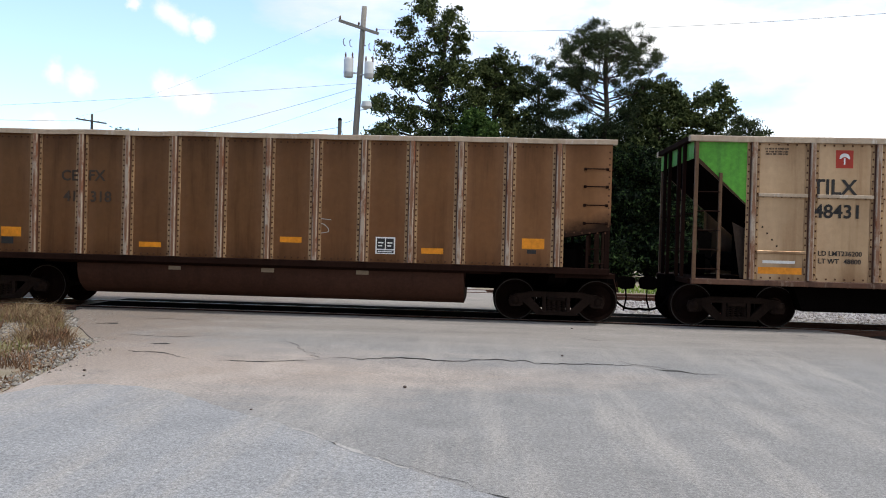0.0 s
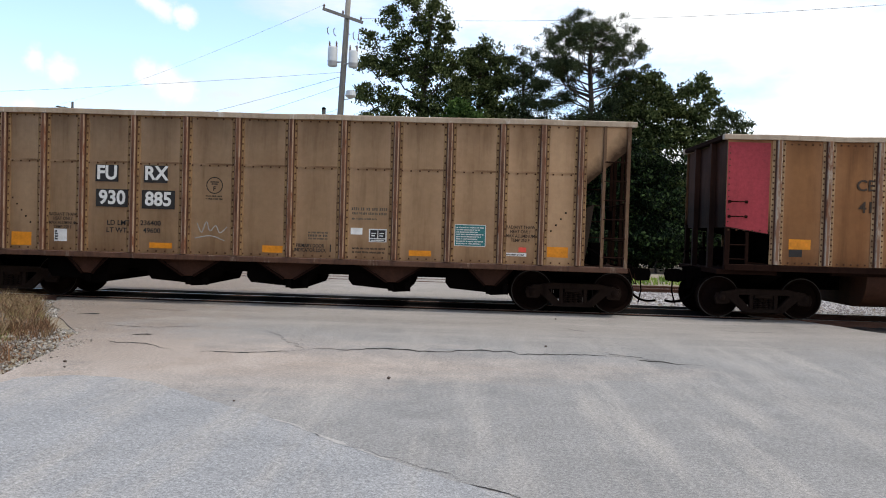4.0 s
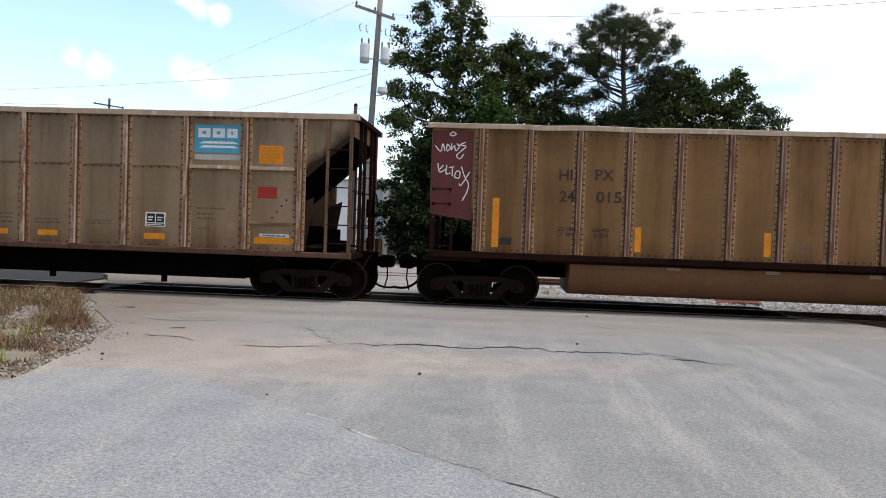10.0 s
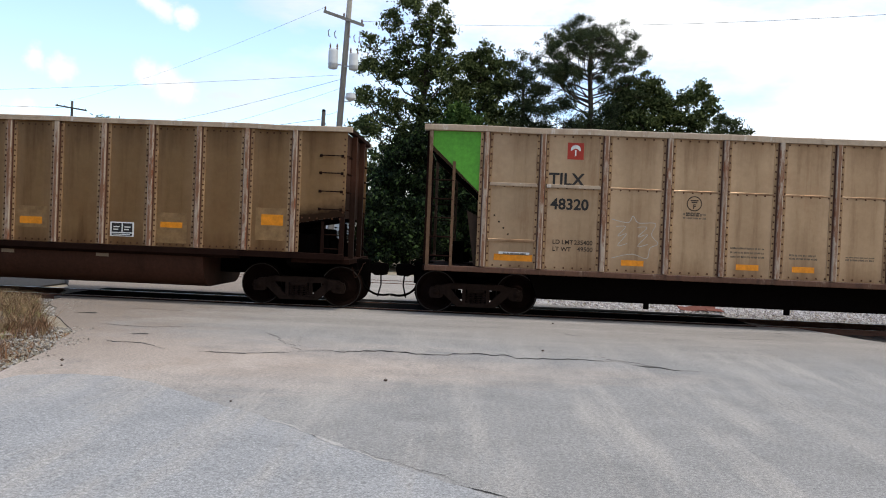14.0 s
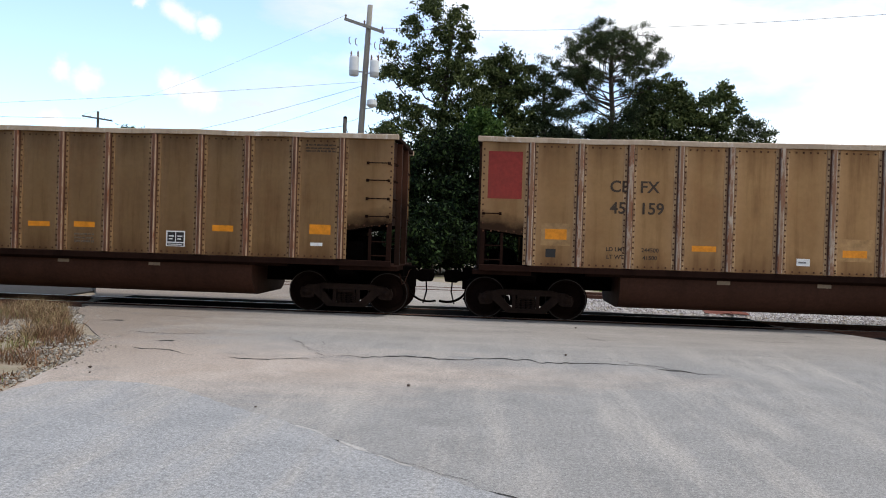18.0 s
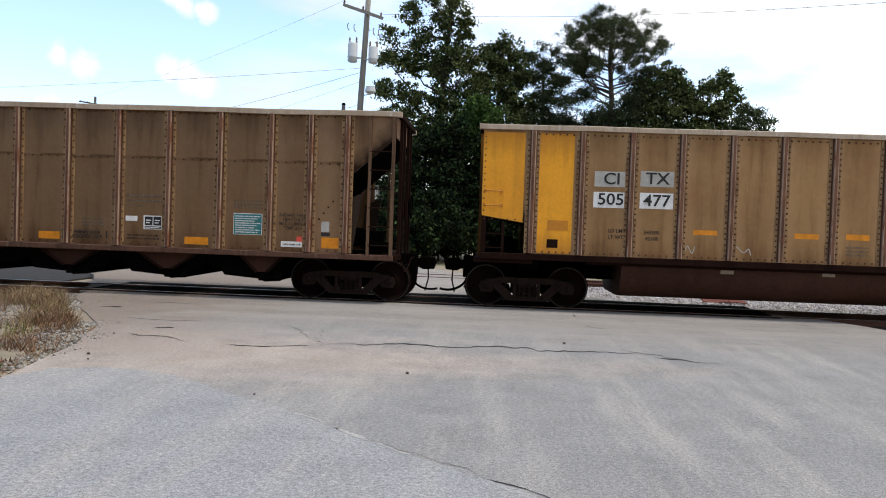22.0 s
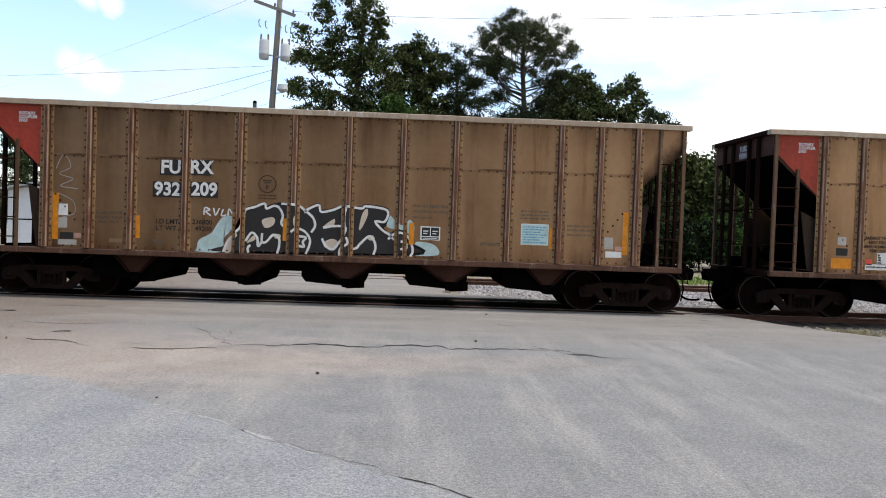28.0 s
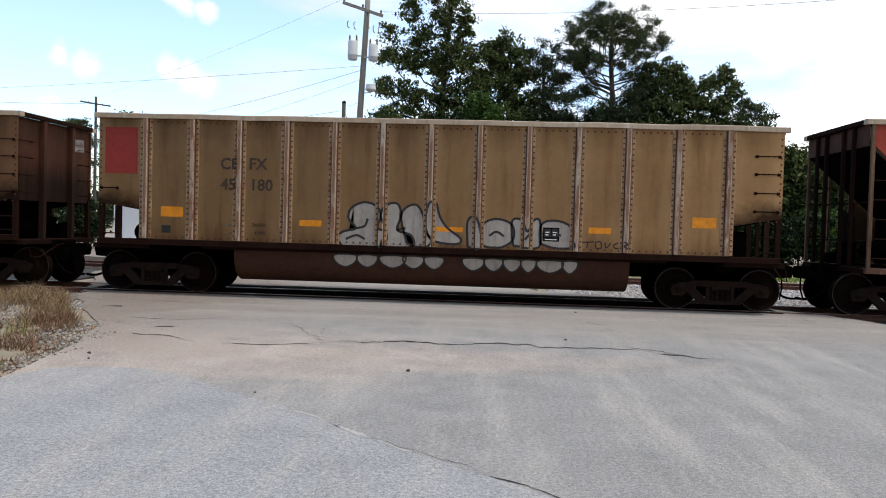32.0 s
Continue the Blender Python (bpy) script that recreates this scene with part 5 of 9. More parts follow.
tree("pine_tree", (2.7, 46.5, 0), (-0.1, 0, 11.4), [(-0.2, 0, 12.3, 0.35, 0.4, 0.45), (0.65, 0, 11.9, 0.5, 0.5, 0.3), (-0.75, 0, 11.6, 0.5, 0.5, 0.3), (1.05, 0.2, 11.4, 0.45, 0.5, 0.3), (0.0, 0, 11.1, 0.8, 0.8, 0.5), (-0.7, 0, 10.4, 0.8, 0.9, 0.5), (0.8, 0, 10.3, 0.8, 0.8, 0.5), (0.0, 0, 9.3, 1.2, 1.1, 0.8), (-0.6, 0, 8.0, 1.2, 1.1, 1.0), (0.8, 0, 7.6, 1.3, 1.2, 1.1), (0.2, 0, 5.4, 1.8, 1.3, 1.7), (0, 0, 2.6, 1.9, 1.3, 1.9)], 760, 54, 0.11, 0.17, NEEDLE, 25, "narrow dark pine in the thicket", 0.2, 0.18, 0.3, 160)
tree("pine_tree", (5.2, 48.0, 0), (0, 0, 8.6), [(-1.2, 0, 7.9, 1.1, 1.1, 0.8), (2.8, 0, 9.2, 1.2, 1.1, 0.8), (1.2, 0, 8.2, 1.6, 1.3, 1.0), (-0.9, 0, 6.6, 2.0, 1.5, 1.4), (1.6, 0, 6.2, 2.0, 1.5, 1.5), (-1.2, 0, 4.0, 2.0, 1.5, 1.6), (1.4, 0, 3.6, 2.0, 1.5, 1.6), (0, 0, 1.8, 2.8, 1.7, 1.6)], 760, 80, 0.12, 0.24, UNDER, 33, "undergrowth of young pines, leaves coloured dark for shade", 0.16, 0.2, 0.3)
tree("thicket", (-2.4, 43.0, 0), (0, 0, 5.2), rounds((-1.7, 6.2, 1.1), (0.1, 6.5, 1.2), (1.8, 6.1, 1.2), (-2.0, 4.4, 1.4), (0.3, 4.5, 1.6), (2.3, 4.2, 1.5), (-1.8, 2.3, 1.5), (0.6, 2.2, 1.6), (2.6, 1.9, 1.4)), 700, 62, 0.1, 0.23, UNDER, 71, "understorey below the broadleaf trees with shade in its leaf colour", 0.12, 0.45, 0.2, 120)
tree("thicket", (5.6, 43.4, 0), (0, 0, 5.2), rounds((-3.2, 6.0, 1.2), (-1.4, 6.2, 1.2), (0.6, 6.0, 1.3), (2.6, 5.9, 1.2), (4.4, 5.4, 1.2), (-3.0, 4.0, 1.5), (-0.8, 4.0, 1.6), (1.6, 3.9, 1.6), (4.0, 3.6, 1.5), (-2.6, 1.8, 1.5), (0.4, 1.8, 1.6), (3.4, 1.7, 1.5)), 860, 62, 0.1, 0.23, UNDER, 72, "understorey below the pines with shade in its leaf colour", 0.12, 0.45, 0.2, 120)
tree("broadleaf_tree", (9.0, 46, 0), (0.4, 0, 9.4), [(0.6, 0, 10.5, 0.9, 0.9, 0.9), (-0.5, 0, 10.2, 0.8, 0.9, 0.8), (1.5, 0, 9.6, 0.8, 0.9, 0.9), (0.2, 0, 8.8, 1.3, 1.2, 1.0), (-0.9, 0, 7.6, 1.3, 1.2, 1.1), (1.2, 0, 7.4, 1.4, 1.2, 1.2), (0, 0, 5.2, 2.2, 1.6, 1.8), (0.2, 0, 2.4, 2.4, 1.6, 1.9)], 760, 48, 0.11, 0.2, BROAD, 26, "dark green tree with branches showing", 0.2, 0.45, 0.3, 200)
tree("broadleaf_tree", (12.1, 46, 0), (0.3, 0, 9.0), [(0.6, 0, 10.5, 0.45, 0.6, 0.7), (1.1, 0, 9.7, 0.45, 0.6, 0.7), (-0.2, 0, 9.9, 0.6, 0.7, 0.6), (0.5, 0, 8.7, 0.8, 0.9, 0.7), (-0.9, 0, 8.9, 0.8, 0.9, 0.9), (-0.4, 0, 7.4, 1.2, 1.1, 1.0), (0.6, 0, 6.6, 1.1, 1.0, 1.1), (0, 0, 4.6, 1.6, 1.3, 1.6), (0, 0, 2.0, 1.8, 1.4, 1.7)], 620, 42, 0.105, 0.17, BROAD, 27, "ragged green tree with thin upper branches", 0.15, 0.45, 0.3, 200)
tree("thicket", (8.5, 51, 0), (0, 0, 5.5), [(-4.6, 0, 4.0, 1.8, 1.0, 2.6), (-2.6, 0, 4.6, 1.8, 1.0, 3.0), (-0.4, 0, 4.4, 1.8, 1.0, 2.8), (1.8, 0, 4.3, 1.8, 1.0, 2.8), (4.0, 0, 4.0, 1.8, 1.0, 2.6), (6.2, 0, 3.6, 1.8, 1.0, 2.4), (-6.6, 0, 3.4, 1.8, 1.0, 2.2), (-9, 0, 3.2, 1.8, 1, 2.2), (-11, 0, 3.2, 1.6, 1, 2.2)], 900, 70, 0.2, 0.34, UNDER, 35, "thicket closing the gaps between the trees, leaves coloured for shade", 0.14, 0.4, 0.1, 90)
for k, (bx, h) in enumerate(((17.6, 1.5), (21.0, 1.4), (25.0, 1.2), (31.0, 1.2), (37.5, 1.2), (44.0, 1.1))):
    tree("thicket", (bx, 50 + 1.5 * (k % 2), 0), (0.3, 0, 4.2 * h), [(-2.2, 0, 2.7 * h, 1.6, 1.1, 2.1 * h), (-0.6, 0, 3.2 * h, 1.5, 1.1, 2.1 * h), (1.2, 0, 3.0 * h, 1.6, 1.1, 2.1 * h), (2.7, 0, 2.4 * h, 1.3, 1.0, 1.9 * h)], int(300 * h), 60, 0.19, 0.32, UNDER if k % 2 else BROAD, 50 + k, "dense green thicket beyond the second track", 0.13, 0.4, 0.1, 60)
tree("pine_tree", (14.6, 48, 0), (0, 0, 8.0), [(0.1, 0, 8.9, 0.9, 0.9, 0.5), (1.1, 0, 8.2, 0.6, 0.8, 0.5), (-0.5, 0, 8.0, 0.9, 0.9, 0.6), (0.4, 0, 7.0, 1.3, 1.1, 0.8), (-0.2, 0, 5.2, 1.4, 1.2, 1.2), (0.2, 0, 2.8, 1.6, 1.3, 1.8)], 240, 80, 0.13, 0.22, NEEDLE, 28, "small round-topped pine at the end of the trees", 0.15, 0.2)
tree("pine_tree", (-28.6, 60, 0), (0, 0, 8.6), [(0, 0, 9.0, 1.2, 1.1, 0.5), (-0.9, 0, 8.3, 0.9, 1.0, 0.5), (1.0, 0, 8.2, 0.9, 1.0, 0.5), (0.2, 0, 7.2, 1.5, 1.2, 0.6), (-0.3, 0, 5.8, 1.4, 1.2, 0.8), (0, 0, 3.6, 1.4, 1.2, 1.4)], 210, 80, 0.15, 0.24, NEEDLE, 29, "pine behind the metal building", 0.17, 0.2, 0.4)
tree("pine_tree", (-59, 110, 0), (0, 0, 14), [(0, 0, 14.4, 1.8, 1.6, 0.7), (-0.8, 0, 13, 1.6, 1.5, 0.8), (0.6, 0, 11.8, 2.0, 1.8, 1.2), (0, 0, 8, 2.2, 2, 3)], 150, 60, 0.24, 0.36, NEEDLE, 30, "distant pine beyond the rooftops", 0.25, 0.25)
tree("pine_tree", (-51.6, 110, 0), (0, 0, 15), [(0, 0, 15.4, 1.6, 1.6, 0.6), (0.8, 0, 14, 1.6, 1.5, 0.8), (0.3, 0, 12.4, 2.0, 1.8, 1.4), (0, 0, 9, 2.2, 2, 3)], 150, 60, 0.24, 0.36, NEEDLE, 31, "distant pine beyond the rooftops", 0.25, 0.25)

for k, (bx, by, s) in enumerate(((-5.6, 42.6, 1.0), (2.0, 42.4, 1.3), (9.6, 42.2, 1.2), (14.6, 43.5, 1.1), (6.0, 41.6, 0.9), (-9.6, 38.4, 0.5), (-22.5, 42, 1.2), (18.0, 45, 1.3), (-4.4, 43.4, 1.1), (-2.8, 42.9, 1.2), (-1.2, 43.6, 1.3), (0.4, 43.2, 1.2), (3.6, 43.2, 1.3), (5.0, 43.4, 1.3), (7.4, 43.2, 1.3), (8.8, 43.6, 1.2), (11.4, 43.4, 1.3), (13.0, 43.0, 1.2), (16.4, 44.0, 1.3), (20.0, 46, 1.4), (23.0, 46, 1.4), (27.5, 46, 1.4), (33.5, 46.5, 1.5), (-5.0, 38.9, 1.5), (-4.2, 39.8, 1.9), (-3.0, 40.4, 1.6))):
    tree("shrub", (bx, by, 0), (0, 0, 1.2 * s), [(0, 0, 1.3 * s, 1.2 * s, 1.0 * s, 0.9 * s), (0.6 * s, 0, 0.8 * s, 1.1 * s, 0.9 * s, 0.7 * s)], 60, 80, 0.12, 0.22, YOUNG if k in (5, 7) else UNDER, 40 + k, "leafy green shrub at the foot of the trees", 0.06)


# far woods that close the view
woods = []
wf = []
rw = np.random.RandomState(77)
for k in range(9000):
    a = rw.uniform(-1.35, 1.35)
    d = rw.uniform(150, 190)
    h = 6.5 + 2.5 * noise.noise(Vector((a * 14, 0, 5))) + 1.5 * noise.noise(Vector((a * 60, 0, 5)))
    x, y, z = d * math.sin(a), d * math.cos(a), rw.uniform(0, 1) ** 0.7 * h
    s = rw.uniform(0.5, 1.3)
    u = rw.normal(size=(2, 3)) * s
    i = len(woods)
    woods += [(x - u[0][0], y - u[0][1], z - u[0][2] * 0.6), (x + u[1][0], y + u[1][1], z + u[1][2] * 0.6), (x + u[0][0], y + u[0][1], z + u[0][2] * 0.6), (x - u[1][0], y - u[1][1], z - u[1][2] * 0.6)]
    wf.append((i, i + 1, i + 2, i + 3))
tagged(raw("far_woods", woods, wf, NEEDLE), "low line of distant dark woods", "woods", kind="stuff")


# unseen tree belt added south-west, behind the camera, to darken the wagons' reflections
rb = np.random.RandomState(15)
belt, bf = [], []
for k in range(36000):
    x = rb.uniform(-80, 5)
    y = -22 + 0.1 * x + rb.uniform(-3.5, 3.5)
    h = (17 + 3.5 * noise.noise(Vector((x * 0.16, 3, 5))) + 2.0 * noise.noise(Vector((x * 0.5, 3, 5)))) * min(1, (6 - x) / 16)
    z = rb.uniform(0, 1) * h
    u = rb.normal(size=(2, 3)) * rb.uniform(0.25, 0.6)
    i = len(belt)
    belt += [(x - u[0][0], y - u[0][1], z - u[0][2] * 0.6), (x + u[1][0], y + u[1][1], z + u[1][2] * 0.6), (x + u[0][0], y + u[0][1], z + u[0][2] * 0.6), (x - u[1][0], y - u[1][1], z - u[1][2] * 0.6)]
    bf.append((i, i + 1, i + 2, i + 3))
tagged(raw("unseen_tree_belt", belt, bf, NEEDLE), "unseen belt of trees added to darken reflections in the wagons", "woods", kind="stuff")


# ---- the train ----
SHARED = {}
NEAR = -1.6  # the side that faces the road, from the car's centre line


def put(name, mat, make, parent, loc=(0, 0, 0), label="", m=None, bevel=0.0, smooth=False, key=""):
    """A part on a mesh that alike parts of all cars share."""
    k = (name, mat.name, key)
    if k not in SHARED:
        SHARED[k] = mesh_of(make(bmesh.new()), name, mat, smooth, bevel)
    return tagged(piece(name, SHARED[k], parent, loc, m), label)


def prism_x(bm, outline, x0, x1):
    """An outline of (y, z) pushed from x0 to x1."""
    a = [bm.verts.new((x0, y, z)) for y, z in outline]
    b = [bm.verts.new((x1, y, z)) for y, z in outline]
    bm.faces.new(a)
    bm.faces.new(b[::-1])
    for i in range(len(a)):
        j = (i + 1) % len(a)
        bm.faces.new((a[j], a[i], b[i], b[j]))
    return bm


def rib_shape(z0, z1, width=0.13, depth=0.085, flange=0.27):
    """A pressed hat-section stiffener that faces -y, foot at y = 0."""
    def make(bm):
        h, f = width / 2, flange / 2
        prof = [(-f, 0), (-f, -0.012), (-h, -0.012), (-h + 0.018, -depth + 0.01), (-h + 0.03, -depth), (h - 0.03, -depth), (h - 0.018, -depth + 0.01), (h, -0.012), (f, -0.012), (f, 0)]
        return slab(bm, prof, z0, z1)
    return make


def rivet_rows(cols, z0, z1, step, rows=(), seed=1, sheet_y=-0.012):
    """Rivet heads in columns (x) and rows (x0, x1, z), as one mesh on the plane y = 0."""
    verts, faces = [], []

    def head(x, z, s):
        i = len(verts)
        verts.extend([(x - s, sheet_y, z - s), (x + s, sheet_y, z - s), (x + s, sheet_y, z + s), (x - s, sheet_y, z + s)])
        t = s * 0.55
        verts.extend([(x - t, sheet_y - 0.012, z - t), (x + t, sheet_y - 0.012, z - t), (x + t, sheet_y - 0.012, z + t), (x - t, sheet_y - 0.012, z + t)])
        faces.extend([(i + 4, i + 5, i + 6, i + 7), (i, i + 1, i + 5, i + 4), (i + 1, i + 2, i + 6, i + 5), (i + 2, i + 3, i + 7, i + 6), (i + 3, i, i + 4, i + 7)])

    for x in cols:
        z = z0
        while z < z1:
            head(x, z, 0.017)
            z += step
    for x0, x1, z in rows:
        x = x0
        while x < x1:
            head(x, z, 0.017)
            x += step * 1.25
    return verts, faces


def rivets(parent, key, mat, y, *args):
    k = ("rivets", mat.name, key)
    if k not in SHARED:
        v, f = rivet_rows(*args)
        me = bpy.data.meshes.new("rivets")
        me.from_pydata(v, [], f)
        me.materials.append(mat)
        SHARED[k] = me
    return tagged(piece("rivets", SHARED[k], parent, (0, y, 0)), "rows of rust-stained rivet heads", kind="stuff")


def grab(parent, x0, x1, z, y=NEAR, mat=None):
    """A bent grab iron bolted to the side."""
    w = x1 - x0

    def make(bm):
        rod(bm, (0, -0.09, 0), (w, -0.09, 0), 0.013, None, 6)
        rod(bm, (0, 0, 0), (0, -0.09, 0), 0.013, None, 6)
        rod(bm, (w, 0, 0), (w, -0.09, 0), 0.013, None, 6)
        box(bm, -0.03, 0.03, -0.012, 0, -0.03, 0.03)
        return box(bm, w - 0.03, w + 0.03, -0.012, 0, -0.03, 0.03)
    return put("grab_iron", mat or RUST, make, parent, (x0, y, z), key=round(w, 2))


def wobble_bar(x0, x1, y0, y1, z0, z1, amp, seed):
    """A long bar whose top has been knocked out of true."""
    def make(bm):
        n = 30
        rows = []
        for k in range(n + 1):
            x = x0 + (x1 - x0) * k / n
            dz = amp * noise.noise(Vector((x * 0.9, seed, 0))) + amp * 0.5 * noise.noise(Vector((x * 2.7, seed, 4)))
            dy = amp * 0.7 * noise.noise(Vector((x * 0.7, seed, 8)))
            rows.append([bm.verts.new((x, y + dy, z + dz)) for y, z in ((y0, z0), (y1, z0), (y1, z1 - 0.012), (y1 - 0.012, z1), (y0 + 0.012, z1), (y0, z1 - 0.012))])
        for a, b in zip(rows, rows[1:]):
            for i in range(6):
                j = (i + 1) % 6
                bm.faces.new((a[i], a[j], b[j], b[i]))
        bm.faces.new(rows[0])
        bm.faces.new(rows[-1][::-1])
        return bm
    return make


WHEEL_R = 0.452
AXLES = (-7.12, -5.34, 5.34, 7.12)


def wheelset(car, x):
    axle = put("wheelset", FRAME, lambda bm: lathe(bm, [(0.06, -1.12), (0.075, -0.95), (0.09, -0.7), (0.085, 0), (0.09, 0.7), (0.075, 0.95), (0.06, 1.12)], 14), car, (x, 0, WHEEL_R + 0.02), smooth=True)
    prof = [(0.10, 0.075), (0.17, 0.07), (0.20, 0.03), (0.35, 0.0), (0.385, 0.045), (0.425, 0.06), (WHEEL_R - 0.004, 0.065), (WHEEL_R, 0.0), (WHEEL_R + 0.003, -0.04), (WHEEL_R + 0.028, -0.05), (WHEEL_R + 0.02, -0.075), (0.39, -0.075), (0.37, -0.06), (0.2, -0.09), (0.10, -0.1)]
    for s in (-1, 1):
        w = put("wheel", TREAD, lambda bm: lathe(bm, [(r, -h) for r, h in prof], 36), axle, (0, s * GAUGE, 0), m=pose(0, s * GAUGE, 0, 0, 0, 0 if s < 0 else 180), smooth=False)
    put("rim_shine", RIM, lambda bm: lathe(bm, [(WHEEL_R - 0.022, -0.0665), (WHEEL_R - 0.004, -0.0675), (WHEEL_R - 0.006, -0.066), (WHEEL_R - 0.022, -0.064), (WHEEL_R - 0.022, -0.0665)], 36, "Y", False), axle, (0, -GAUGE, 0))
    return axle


def bogie_side(bm):
    """Cast side frame: arched top, spring window and sloping tension member."""
    r = WHEEL_R + 0.02
    y0, y1 = -0.06, 0.06
    prism(bm, [(-0.99, r + 0.02), (-0.89, r + 0.14), (-0.7, r + 0.16), (-0.55, r + 0.2), (0.55, r + 0.2), (0.7, r + 0.16), (0.89, r + 0.14), (0.99, r + 0.02), (0.98, r - 0.06), (0.76, r - 0.06), (0.72, r + 0.03), (0.5, r + 0.08), (-0.5, r + 0.08), (-0.72, r + 0.03), (-0.76, r - 0.06), (-0.98, r - 0.06)], y0, y1)
    for s in (-1, 1):
        prism(bm, [(s * 0.80, r + 0.03), (s * 0.58, r + 0.09), (s * 0.25, r - 0.25), (s * 0.42, r - 0.31)], y0, y1)
        prism(bm, [(s * 0.30, r + 0.09), (s * 0.22, r + 0.09), (s * 0.22, r - 0.26), (s * 0.30, r - 0.26)], y0 + 0.01, y1 - 0.01)
        prism(bm, [(s * 0.72, r + 0.05), (s * 0.72, r - 0.1), (s * 0.78, r - 0.14), (s * 1.0, r - 0.14), (s * 1.04, r - 0.02), (s * 1.0, r + 0.1)], y0 + 0.015, y1 - 0.015)
    return prism(bm, [(-0.42, r - 0.31), (0.42, r - 0.31), (0.36, r - 0.23), (-0.36, r - 0.23)], y0, y1)


def coil(bm):
    prof = []
    for k in range(6):
        prof += [(0.026, k * 0.041), (0.056, k * 0.041 + 0.01), (0.058, k * 0.041 + 0.02), (0.05, k * 0.041 + 0.029), (0.026, k * 0.041 + 0.034)]
    return lathe(bm, prof, 10, "Z")


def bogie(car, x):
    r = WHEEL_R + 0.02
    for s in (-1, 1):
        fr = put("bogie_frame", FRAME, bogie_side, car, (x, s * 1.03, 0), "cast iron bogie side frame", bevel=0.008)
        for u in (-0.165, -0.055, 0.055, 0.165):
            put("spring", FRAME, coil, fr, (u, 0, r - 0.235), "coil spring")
        # black backing added behind the springs, standing in for the shade there
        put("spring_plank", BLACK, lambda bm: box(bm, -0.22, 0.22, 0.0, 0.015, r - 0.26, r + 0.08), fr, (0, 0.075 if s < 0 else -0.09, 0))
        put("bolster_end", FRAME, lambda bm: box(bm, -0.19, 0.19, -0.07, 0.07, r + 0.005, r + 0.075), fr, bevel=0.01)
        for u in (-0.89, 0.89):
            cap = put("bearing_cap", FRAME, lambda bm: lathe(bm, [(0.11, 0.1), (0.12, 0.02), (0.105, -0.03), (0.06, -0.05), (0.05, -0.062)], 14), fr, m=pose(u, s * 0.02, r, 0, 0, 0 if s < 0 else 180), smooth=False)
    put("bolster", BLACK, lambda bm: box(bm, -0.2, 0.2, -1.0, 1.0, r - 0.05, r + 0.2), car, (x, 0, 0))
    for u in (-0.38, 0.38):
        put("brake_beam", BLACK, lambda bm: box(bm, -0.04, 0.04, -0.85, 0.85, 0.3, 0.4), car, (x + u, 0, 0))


def coupler(car, s):
    def make(bm):
        prism(bm, [(7.3, 0.76), (7.3, 0.98), (7.72, 0.96), (7.8, 1.02), (8.06, 1.0), (8.1, 0.9), (8.06, 0.74), (7.8, 0.72), (7.72, 0.78)], -0.13, 0.13)
        box(bm, 7.3, 7.66, -0.2, 0.2, 0.58, 1.08)
        return box(bm, 7.25, 7.42, -0.42, 0.42, 0.56, 1.08)
    put("coupler", BLACK, make, car, m=pose(0, 0, 0, 0, 0, 0 if s > 0 else 180), label="sooty knuckle coupler", bevel=0.012)
    def air(bm):
        pts = curve_pts([(s * 7.42, -0.42, 0.84), (s * 7.52, -0.46, 0.66), (s * 7.62, -0.44, 0.46), (s * 7.8, -0.40, 0.33), (s * 8.0, -0.36, 0.29), (s * 8.17, -0.34, 0.31)], 5)
        return hose(bm, pts, 0.028, 6)
    put("air_hose", BLACK, air, car, label="black rubber air hose", key=s)
    put("brake_lever", BLACK, lambda bm: box(box(hose(bm, [(7.3, 0.3, 0.95), (7.5, 0.35, 0.6), (7.62, 0.3, 0.35)], 0.02, 5), 7.2, 7.5, -0.75, 0.75, 0.72, 0.84), 7.4, 7.55, 0.2, 0.5, 0.45, 0.8), car, m=pose(0, 0, 0, 0, 0, 0 if s > 0 else 180))
    put("hanger_rod", BLACK, lambda bm: hose(bm, [(s * 7.9, 0.1, 0.8), (s * 7.92, 0.05, 0.5), (s * 7.85, 0.0, 0.22)], 0.018, 5), car, key=s)
    put("cut_lever", RUST, lambda bm: hose(bm, [(7.45, -1.45, 0.95), (7.5, -1.4, 0.72), (7.52, -1.1, 0.72), (7.55, -0.4, 0.98), (7.6, 0.0, 1.02)], 0.012, 5), car, m=pose(0, 0, 0, 0, 0, 0 if s > 0 else 180))


def ladder(car, xa, xb, z0, z1a, z1b, rungs, mat, y, stile=RUST):
    """Two flat stiles and round rungs on the car's side."""
    put("ladder_stile", stile, lambda bm: box(bm, -0.035, 0.035, -0.035, 0.035, z0, z1a), car, (xa, y, 0), key=("a", z1a))
    put("ladder_stile", stile, lambda bm: box(bm, -0.03, 0.03, -0.03, 0.03, z0, z1b), car, (xb, y, 0), key=("b", z1b))
    for z in rungs:
        put("ladder_rung", mat, lambda bm: rod(bm, (0, 0, 0), (xb - xa, 0, 0), 0.014, None, 6), car, (xa, y - 0.02, z), key=round(xb - xa, 2))


